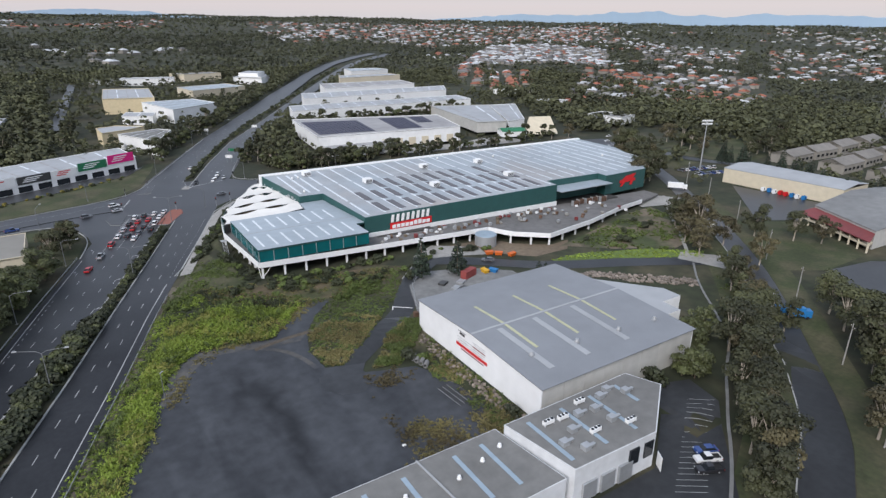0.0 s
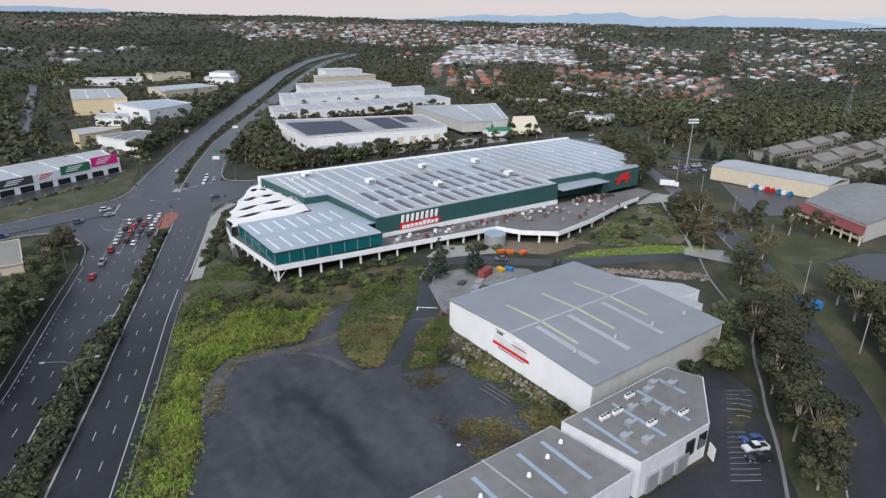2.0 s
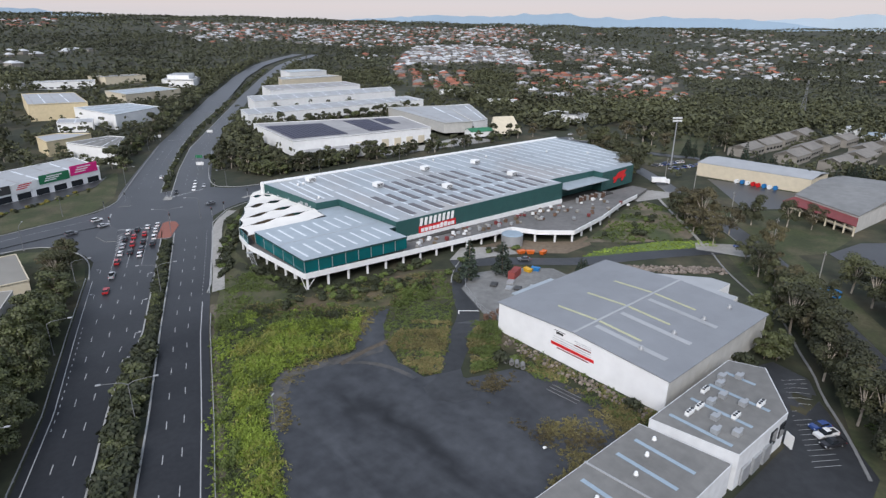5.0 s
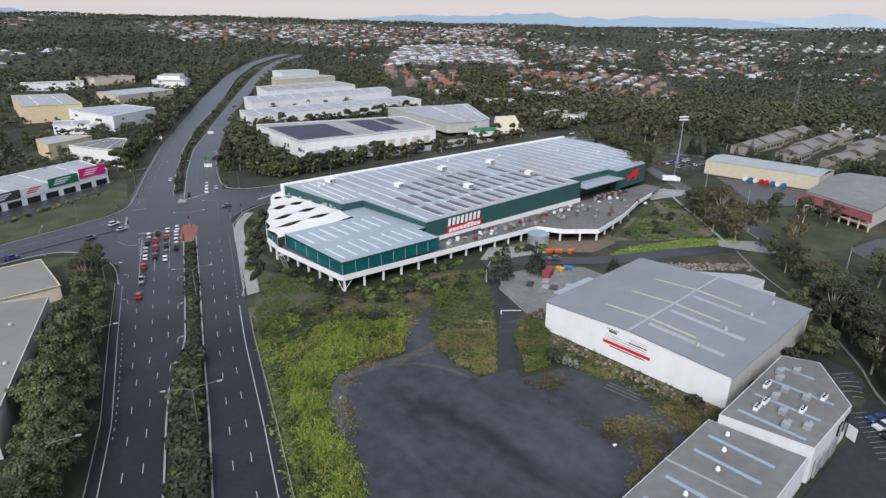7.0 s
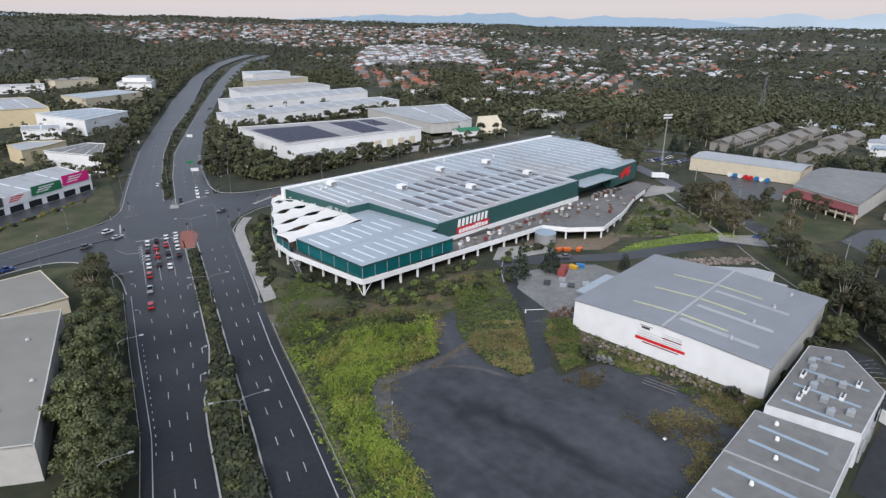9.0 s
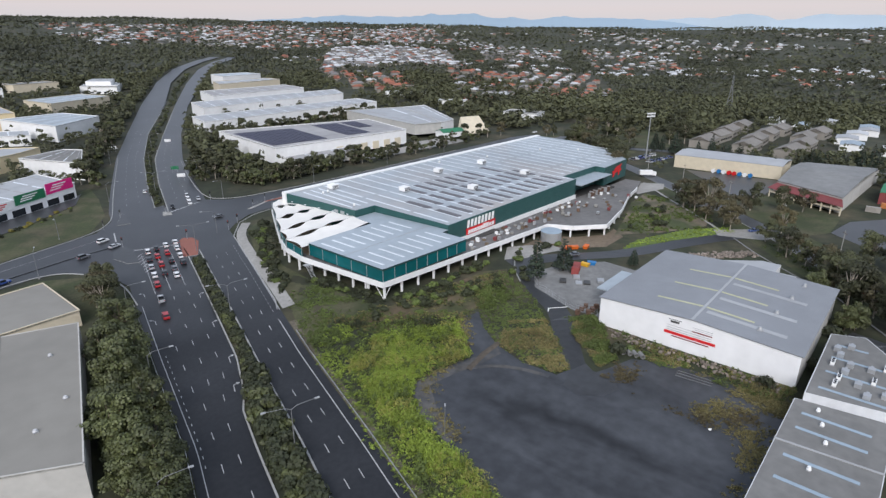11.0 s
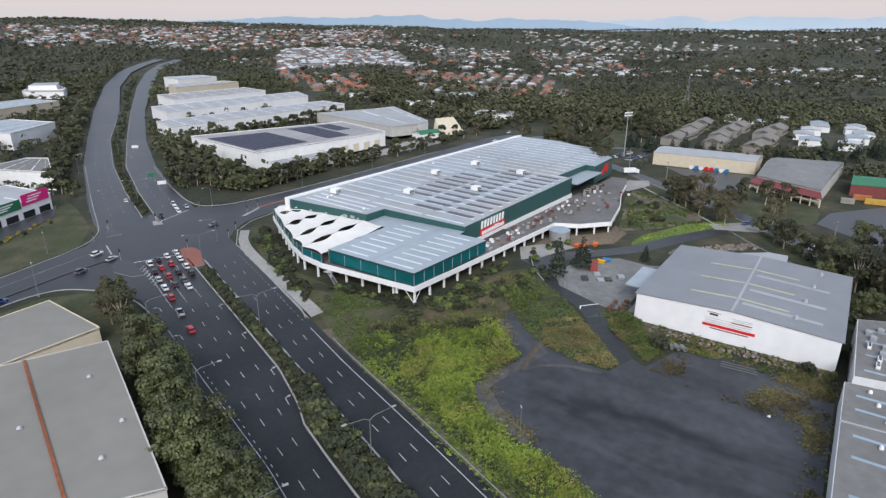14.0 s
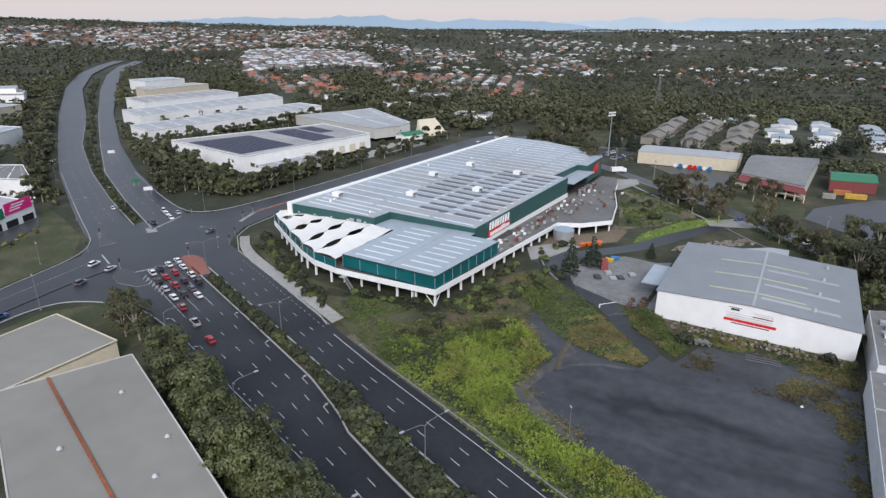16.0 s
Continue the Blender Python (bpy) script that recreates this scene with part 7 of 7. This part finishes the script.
weeds("side_weeds_dry", [(19, -57), (25, -54), (22, -66), (14, -72), (8, -70)], 6000, 1.0, 0.2, weed_dry, "dry grass tufts beside the lane", 135, gap=0.0)
weeds("side_weeds", [(19, -57), (27, -50), (30, -58), (22, -66), (14, -72), (8, -70)], 14000, 1.2, 0.22, weed_mid, "bright green weeds beside the lot", 88, gap=-0.6)
weeds("edge_weeds", [(19, -74), (25, -72), (26, -111), (14, -111), (17, -100), (21, -88)], 14000, 0.55, 0.2, weed_dry, "brown dry weeds below the stone bank", 89, gap=-0.1)
weeds("corner_weeds", [(4, -93), (12, -97.5), (22, -106), (24, -111), (-30, -111.3), (-24, -108.5), (0, -107)], 16000, 0.5, 0.2, weed_dry, "green and brown weeds along the units' wall", 133, gap=0.1, fray=0.8)
weeds("edge_green_weeds", [(18, -68), (26, -66), (26, -111), (20, -111)], 6000, 0.9, 0.2, weed_mid, "green weeds on the stone bank", 90, gap=0.0)
weeds("verge_grass", [(-8, -4), (-2, 30), (6, 66), (18, 92), (22, 88), (10, 62), (2, 36), (0, -2)], 9000, 0.8, 0.22, hedge_leaf, "dark low planting below the deck", 91, gap=-0.3)
weeds("median_grass", offset_line(resample(IN_R, list(np.arange(-104, 86, 8.0))), 1.0) + offset_line(resample(OUT_L, list(np.arange(-104, 86, 8.0))), -1.0)[::-1], 9000, 0.6, 0.34, hedge_leaf, "dark undergrowth on the median", 92, gap=-0.8)
weeds("bank_grass", [(98, -36), (112, -36), (140, -47), (156, -60), (150, -64), (120, -47)], 3500, 0.35, 0.32, weed_green, "bright green grass bank", 93, gap=-1.5)
weeds("belt_undergrowth", [(45, -149), (60, -139), (86, -121), (112, -103), (140, -74), (146, -84), (114, -110), (88, -128), (64, -143), (48, -152)], 9000, 0.5, 0.26, weed_mid, "dark undergrowth below the gum trees", 94, gap=-0.2)


def rubble(name, poly, n, lo, hi, seed, label, top=0.0):
    """A bank of loose stones, each its own part."""
    g = random.Random(seed)
    t = thing(name, label, "stone bank", at=pose(0, 0, 0))
    shapes = []
    for k in range(5):
        bm = bmesh.new()
        bmesh.ops.create_icosphere(bm, subdivisions=1, radius=1)
        for v in bm.verts:
            v.co *= g.uniform(0.75, 1.2)
            v.co.z *= 0.7
        me = bpy.data.meshes.new("stone")
        bm.to_mesh(me)
        bm.free()
        me.materials.append(stone_obj)
        shapes.append(me)
    p = np.array(poly)
    c = 0
    while c < n:
        x, y = g.uniform(p[:, 0].min(), p[:, 0].max()), g.uniform(p[:, 1].min(), p[:, 1].max())
        if not inside(poly, np.array([x]), np.array([y]))[0]:
            continue
        ob = new("stone", g.choice(shapes))
        s = g.uniform(lo, hi)
        ob.matrix_world = pose(x, y, gzf(x, y) + s * 0.25, g.uniform(-30, 30), g.uniform(-30, 30), g.uniform(0, 360)) @ Matrix.Diagonal((s, s, s, 1))
        ob.parent = t
        c += 1


stone_obj = mat("bank_stone", (0.18, 0.15, 0.125), 0.95, var=0.25, scale=1.5, obj=0.4)
rubble("stone_bank", [(23.2, -66), (25.4, -64), (25.8, -109), (23.2, -108)], 170, 0.25, 0.6, 3, "reddish rubble bank below the white warehouse")
rubble("stone_wall", [(96, -52), (108, -56), (128, -76), (124, -80), (104, -62), (94, -58)], 280, 0.4, 0.9, 5, "loose brown stone retaining bank")


# ---- yard and lot clutter ----
def container(x, y, turn, m, label, l=6.0, z=None):
    t = thing("shipping_container", label, "container", at=pose(x, y, (gzf(x, y) + 0.14) if z is None else z, 0, 0, turn))
    part("shell", Mesh().box(-l / 2, l / 2, -1.2, 1.2, 0.05, 2.6, m), t)
    for i in range(int(l / 0.6)):
        for s in (-1.2, 1.2):
            part("rib", Mesh().box(-l / 2 + 0.3 + i * 0.6, -l / 2 + 0.55 + i * 0.6, s - 0.04, s + 0.04, 0.2, 2.45, m), t)
    part("door", Mesh().box(l / 2, l / 2 + 0.05, -1.1, 1.1, 0.2, 2.5, m), t)


container(61, -35, 20, mat("faded_red_steel", (0.24, 0.05, 0.045), 0.7, var=0.15, scale=0.5), "faded red shipping container in the yard")
container(238, -112, 95, mat("orange_steel", (0.42, 0.16, 0.05), 0.7, var=0.15, scale=0.5), "orange shipping container in a depot", 8)
container(232, -118, 100, mat("yellow_steel", (0.5, 0.3, 0.05), 0.7, var=0.15, scale=0.5), "yellow shipping container in a depot", 10)
container(226, -106, 95, mat("grey_steel", (0.3, 0.28, 0.25), 0.7, var=0.15, scale=0.5), "grey container beside the showroom")
container(170, -128, 60, tile_white, "white site cabin beside the street", 8)
container(164, -134, 60, tile_white, "white site cabin beside the street", 8)
for i, (x, y, m, c) in enumerate(((68, -35, yellow_paint, "yellow"), (71, -36, blue_paint, "blue"), (84, -22, orange_paint, "orange"), (81, -20, orange_paint, "orange"), (88, -25, orange_paint, "orange"))):
    t = thing("skip_bin", f"{c} steel skip bin", "skip", at=pose(x, y, gzf(x, y) + 0.16, 0, 0, 25 * i))
    me = Mesh()
    tapered(me, 0.7, 0.95, -1.2, 1.2, 0, -1.5, 1.5, 1.2, m)
    part("hopper", me, t)
    for s in (-1.51, 1.51):
        part("rim", Mesh().box(-1.0, 1.0, s - 0.05, s + 0.05, 1.15, 1.3, m), t)
for i in range(4):
    x, y = 18.2 + i * 0.35, -71.8 - i * 1.6
    t = thing("concrete_pipe", "short concrete drain pipe lying on the lot", "pipe", "pipes beside the bank", at=pose(x, y, gzf(x, y) + 0.75, 90, 0, -45))
    me = Mesh()
    me.v = [(r * math.cos(2 * math.pi * k / 16), r * math.sin(2 * math.pi * k / 16), h) for r, h in ((0.62, -1.1), (0.62, 1.1), (0.45, 1.1), (0.45, -1.1)) for k in range(16)]
    me.f = [(16 * c + k, 16 * c + (k + 1) % 16, 16 * ((c + 1) % 4) + (k + 1) % 16, 16 * ((c + 1) % 4) + k) for c in range(4) for k in range(16)]
    me.mi = [me.slot(yard_conc)] * 64
    part("pipe_wall", me, t)
for i, (x, y) in enumerate(((52, -41), (54, -43), (56, -38), (50, -36), (58, -46))):
    t = thing("sheet_stack", "dark stack of steel sheets on timbers", "stack", at=pose(x, y, gzf(x, y) + 0.14, 0, 0, 30))
    part("timber", Mesh().box(-1.2, 1.2, -0.9, -0.7, 0, 0.12, bark).box(-1.2, 1.2, 0.7, 0.9, 0, 0.12, bark), t)
    part("sheet_pack", Mesh().box(-1.5, 1.5, -1.1, 1.1, 0.12, 0.5 + 0.1 * i, dark_sign if i % 2 else steel), t)
for i in range(6):
    x, y = 30.5 + (i % 3) * 2.6, -52 - (i // 3) * 3.4
    t = thing("timber_pallets", "brown stack of old timber pallets", "pallets", "pallet stacks", at=pose(x, y, gzf(x, y) + 0.14, 0, 0, 12 * i))
    for k in range(7):
        part("pallet", Mesh().box(-0.6, 0.6, -0.6, 0.6, k * 0.22, k * 0.22 + 0.15, brick_mat), t)
gt = thing("gas_tank", "small white gas tank on feet", "tank", at=pose(72, -116.5, gzf(72, -116.5), 0, 0, 35))
part("shell", Mesh().tube((-1.4, 0, 1.1), (1.4, 0, 1.1), 0.6, 0.6, white_paint, 16).tube((1.4, 0, 1.1), (1.7, 0, 1.1), 0.6, 0.25, white_paint, 16).tube((-1.4, 0, 1.1), (-1.7, 0, 1.1), 0.6, 0.25, white_paint, 16), gt)
for x in (-0.9, 0.9):
    part("foot", Mesh().box(x - 0.15, x + 0.15, -0.4, 0.4, 0, 0.6, concrete), gt)
# stock on the store's deck
rd = random.Random(21)
for i in range(92):
    if i < 64:
        x, y = 46 + i * 1.45, rd.uniform(-1.5, 7.0)
    else:
        x, y = rd.uniform(110, 172), rd.uniform(-13, 5)
    z = deck_z(x, y) - 0.9
    t = thing("stock_pallet", "wrapped pallet of garden stock on the deck", "pallet", "stock on the trading deck", at=pose(x, y, z, 0, 0, rd.uniform(-15, 15)))
    part("pallet", Mesh().box(-0.6, 0.6, -0.6, 0.6, 0, 0.15, bark), t)
    m = rd.choice((white_paint, white_paint, light_roof, light_roof, concrete, concrete, brick_mat, dirt_mat, steel, maroon))
    part("load", Mesh().box(-0.55, 0.55, -0.55, 0.55, 0.15, rd.uniform(0.6, 1.6), m), t)
for i in range(5):
    t = thing("roof_rack_bay", "timber rack stacked with boards by the wall", "rack", at=pose(150 + i * 4.6, 5.5 + rd.uniform(-1, 1), deck_z(150 + i * 4.6, 5) - 0.9))
    for k in range(4):
        part("board_pack", Mesh().box(-1.8, 1.8, -0.8, 0.8, 0.1 + k * 0.55, 0.5 + k * 0.55, brick_mat), t)
    for s in (-1.9, 1.9):
        part("upright", Mesh().box(s - 0.06, s + 0.06, -0.8, 0.8, 0, 2.6, steel), t)
# parking bays of the units
b0, b1, c0, c1 = Vector((60.6, -121.9)), Vector((35.9, -137.6)), Vector((65.4, -125.3)), Vector((40.8, -140.9))
for i in range(18):
    p, q = b0.lerp(b1, i / 17), c0.lerp(c1, i / 17)
    stripe("bay_line", densify([tuple(p), tuple(q)], 2), 0.09, paint, 0.135, "white bay line")
bn = thing("banner", "blue and white banner board beside the unit entry", "banner", at=pose(38.5, -131.8, 2.35, 0, 0, 60))
part("board", Mesh().box(-1.1, 1.1, -0.05, 0.05, 0.1, 3.2, white_paint), bn)
part("blue_field", Mesh().box(-0.9, 1.1, -0.07, -0.052, 1.6, 3.2, blue_paint), bn)
# yard fence and stair
fe = thing("yard_fence", "dark steel mesh fence round the yard", "fence")
fp = densify([(48, -24), (40, -33), (34, -46), (31, -58)], 3.0)
for p in fp:
    part("post", Mesh().tube((p[0], p[1], gzf(*p)), (p[0], p[1], gzf(*p) + 2.0), 0.05, 0.05, steel, 6), fe)
for a, b in zip(fp[:-1], fp[1:]):
    for h in (0.3, 1.1, 1.95):
        part("rail", Mesh().tube((*a, gzf(*a) + h), (*b, gzf(*b) + h), 0.03, 0.03, steel, 5), fe)
bar = thing("boom_gate", "white boom gate across the lane", "gate", at=pose(27, -44, gzf(27, -44) + 0.1, 0, 0, -40))
part("post", Mesh().box(-0.15, 0.15, -0.15, 0.15, 0, 1.1, white_paint), bar)
part("boom", Mesh().box(0, 6.0, -0.06, 0.06, 0.95, 1.1, white_paint), bar)
sr = thing("steel_stair", "galvanised escape stair below the deck", "stair")
for i in range(10):
    part("tread", Mesh().box(-4.6 - 0.0 * i, -3.2, 30 + i * 0.32, 30.3 + i * 0.32, 2.4 + i * 0.42, 2.46 + i * 0.42, steel), sr)
for x in (-4.6, -3.2):
    part("stringer", Mesh().hexa([(x - 0.05, 29.8, 2.0), (x + 0.05, 29.8, 2.0), (x + 0.05, 33.3, 6.2), (x - 0.05, 33.3, 6.2), (x - 0.05, 29.8, 2.4), (x + 0.05, 29.8, 2.4), (x + 0.05, 33.3, 6.6), (x - 0.05, 33.3, 6.6)], steel), sr)
part("landing", Mesh().box(-4.8, -0.5, 33.2, 35.2, 6.4, 6.5, steel), sr)
# road signs on posts
for x, y, a, m, c in ((47, 232, 150, green_sign, "green"), (88, 168, 170, green_sign, "green"), (40, 210, 150, white_paint, "white"), (90, 330, 150, white_paint, "white"), (50, 330, -28, white_paint, "white")):
    t = thing("road_sign", f"{c} road sign board on two posts", "road sign", at=pose(x, y, gzf(x, y), 0, 0, a))
    part("board", Mesh().box(-2.2, 2.2, -0.05, 0.05, 2.6, 4.6, m), t)
    for s in (-1.4, 1.4):
        part("post", Mesh().tube((s, 0.1, -0.2), (s, 0.1, 4.4), 0.07, 0.07, steel, 6), t)

plant([build_shrub(1.2, 44, mat("golden_leaves", (0.20, 0.17, 0.03), 0.7, var=0.2, scale=0.3, island=0.4), "clipped golden shrub before the shops")], between((-88, 156), (-22, 196), 13, 1.2, 95), 30, 0.7, 1.2)
plant(SHRUBS, between((-92, 152), (-20, 194), 14, 1.5, 96), 31, 0.6, 0.9)


# ---- trees among the buildings ----
def town_trees(g, n):
    x = np.concatenate([g.uniform(-110, 215, n), g.uniform(60, 480, n), g.uniform(200, 620, n), g.uniform(-300, -110, n // 2)])
    y = np.concatenate([g.uniform(235, 830, n), g.uniform(158, 660, n), g.uniform(-230, 110, n), g.uniform(60, 420, n // 2)])
    keep = ~in_highway(x, y, 9) & (clump(x, y, 0.03, 1.0) + g.normal(size=len(x)) * 0.4 > 0.05)
    for f in FOOT:
        p = np.array(f, float)
        c = p.mean(0)
        keep &= ~inside([tuple(c + (q - c) * (1 + 5.0 / np.linalg.norm(q - c))) for q in p], x, y)
    for line, w in ((street, 9), (back, 8)):
        for q in line:
            keep &= np.hypot(x - q[0], y - q[1]) > w
    keep &= ~((x > 20) & (x < 340) & (y > 100) & (y < 162)) & ~((x > 150) & (x < 265) & (y > 165) & (y < 205)) & ~((x > 205) & (x < 275) & (y > -170) & (y < 2)) & ~((x < -5) & (y < 235) & (x > -120)) & (y > 158 - 400 * (x > 200))
    keep &= ~((x < 232) & (y < 110) & (x > 0)) & ~((x > 232) & (x < 345) & (y > 2) & (y < 165) & (g.random(len(x)) < 0.75))
    p = np.stack([x[keep], y[keep]], 1)
    return p[g.permutation(len(p))][:n]


scatter_wood("town_trees", 1900, 100, 11, town_trees, 64, town_leaf, "olive green trees between the buildings")

# litter and patches of scrub on the lot's edge and the open block
weeds("lot_scrub", [(4, -73), (12, -72), (17, -78), (8, -80), (3, -77), (2, -90), (14, -98), (10, -108), (0, -100)], 9000, 0.4, 0.2, mat("brown_scrub", (0.085, 0.07, 0.035), 0.9, var=0.25, scale=0.3, island=0.4), "low brown scrub creeping over the lot", 98, gap=0.35, freq=0.22, fray=0.6)
weeds("block_scrub", [(114, -26), (138, -20), (186, -8), (184, -28), (168, -48), (150, -54), (128, -42)], 9000, 1.1, 0.36, weed_mid, "patchy green scrub on the open block", 99, gap=0.1, freq=0.12, fray=0.8)
plant(SHRUBS, between((120, -32), (176, -26), 12, 7, 97), 33, 0.8, 1.6)
plant(SHRUBS, between((40, -24), (66, -9), 10, 2.5, 98) + between((-10, -6), (30, -14), 12, 3, 99), 34, 0.7, 1.3)
for x, y in ((0.1, -99.9),):
    lr = thing("litter", "small scrap of white litter on the lot", "litter", at=pose(x, y, gzf(x, y) + 0.11, 0, 0, x * 9))
    part("scrap", Mesh().hexa([(-0.5, -0.3, 0), (0.4, -0.35, 0), (0.55, 0.3, 0), (-0.3, 0.35, 0), (-0.3, -0.2, 0.12), (0.3, -0.2, 0.2), (0.4, 0.2, 0.1), (-0.2, 0.2, 0.22)], white_paint), lr)
gr = thing("drain_grate", "long steel drain grate lying on the lot", "grate", at=pose(18.2, -90.6, gzf(18.2, -90.6) + 0.11, 0, 0, 95))
for s_ in (-1.3, 0, 1.3):
    part("frame_bar", Mesh().box(-4.2, 4.2, s_ - 0.08, s_ + 0.08, 0, 0.1, lamp_steel), gr)
for k in range(17):
    part("slat", Mesh().box(-4.2 + k * 0.52, -4.1 + k * 0.52, -1.3, 1.3, 0.0, 0.08, dark_sign), gr)
lp = thing("light_pole", "thin grey light pole at the lot's edge", "lamp post", at=pose(-38.5, -58, gzf(-38.5, -58), 0, 0, 40))
part("pole", Mesh().tube((0, 0, -0.2), (0, 0, 7.5), 0.09, 0.06, lamp_steel), lp)
part("lantern", Mesh().box(-0.15, 0.8, -0.12, 0.12, 7.4, 7.55, light_roof), lp)
# small plant on the store roof
for x, y in ((38, 76), (41, 76.5), (35.5, 53), (150, 70), (190, 60), (208, 44), (120, 80)):
    u = thing("roof_fan", "small white exhaust cowl on the store roof", "vent", "cowls on the store roof", at=pose(x, y, main_roof_z(x, y) + 0.34))
    part("base", Mesh().box(-0.5, 0.5, -0.5, 0.5, 0, 0.3, steel), u)
    part("cowl", Mesh().tube((0, 0, 0.3), (0, 0, 1.1), 0.45, 0.5, white_paint, 12), u)
# wall lights and louvres on the store's side
for y in (52, 60, 68, 76, 84):
    lx = 31.3 - (y - 48) * 0.1075
    u = thing("wall_light", "small bulkhead light on the green wall", "light", "lights along the terrace wall", at=pose(lx - 0.12, y, 13.2))
    part("housing", Mesh().box(-0.25, 0.1, -0.4, 0.4, 0, 0.35, skylight_mat), u)
for y in (55, 58.5):
    lx = 31.3 - (y - 48) * 0.1075
    part("louvre", Mesh().box(lx - 0.1, lx + 0.1, y - 1.3, y + 1.3, 13.0, 14.2, steel), store, "grey wall louvre")

ring = [(322 + 9 * math.cos(2 * math.pi * i / 20), 131 + 9 * math.sin(2 * math.pi * i / 20)) for i in range(20)]
island("island_roundabout", ring, grass_mat, "grassed roundabout island with a pale kerb")
plant(FAR_GUMS + GUMS, between((345, 30), (420, 60), 12, 6, 101) + between((330, 60), (350, 110), 5, 5, 102), 36, 1.0, 1.4)
plant(GUMS, [(320, 132, 0.9), (326, 129, 0.8), (298, 164, 0.9), (304, 100, 0.9), (312, 94, 1.0)], 35)
for i, (y, m, c) in enumerate(((-20, white_paint, "white"), (-23, blue_paint, "blue"), (-26, white_paint, "white"), (-29, red_paint, "red"), (-32, red_paint, "red"), (-35, blue_paint, "blue"), (-38, white_paint, "white"), (-41, blue_paint, "blue"))):
    x = 264.5 + (i % 2) * 0.6
    t = thing("cable_drum", f"{c} cable drum standing by the cream shed", "drum", "drums before the cream shed", at=pose(x, y, gzf(x, y) + 1.35, 90, 0, 80))
    part("core", Mesh().tube((0, 0, -0.6), (0, 0, 0.6), 0.7, 0.7, rubber, 16), t)
    for s in (-0.65, 0.65):
        part("flange", Mesh().tube((0, 0, s - 0.06), (0, 0, s + 0.06), 1.2, 1.2, m, 20), t)
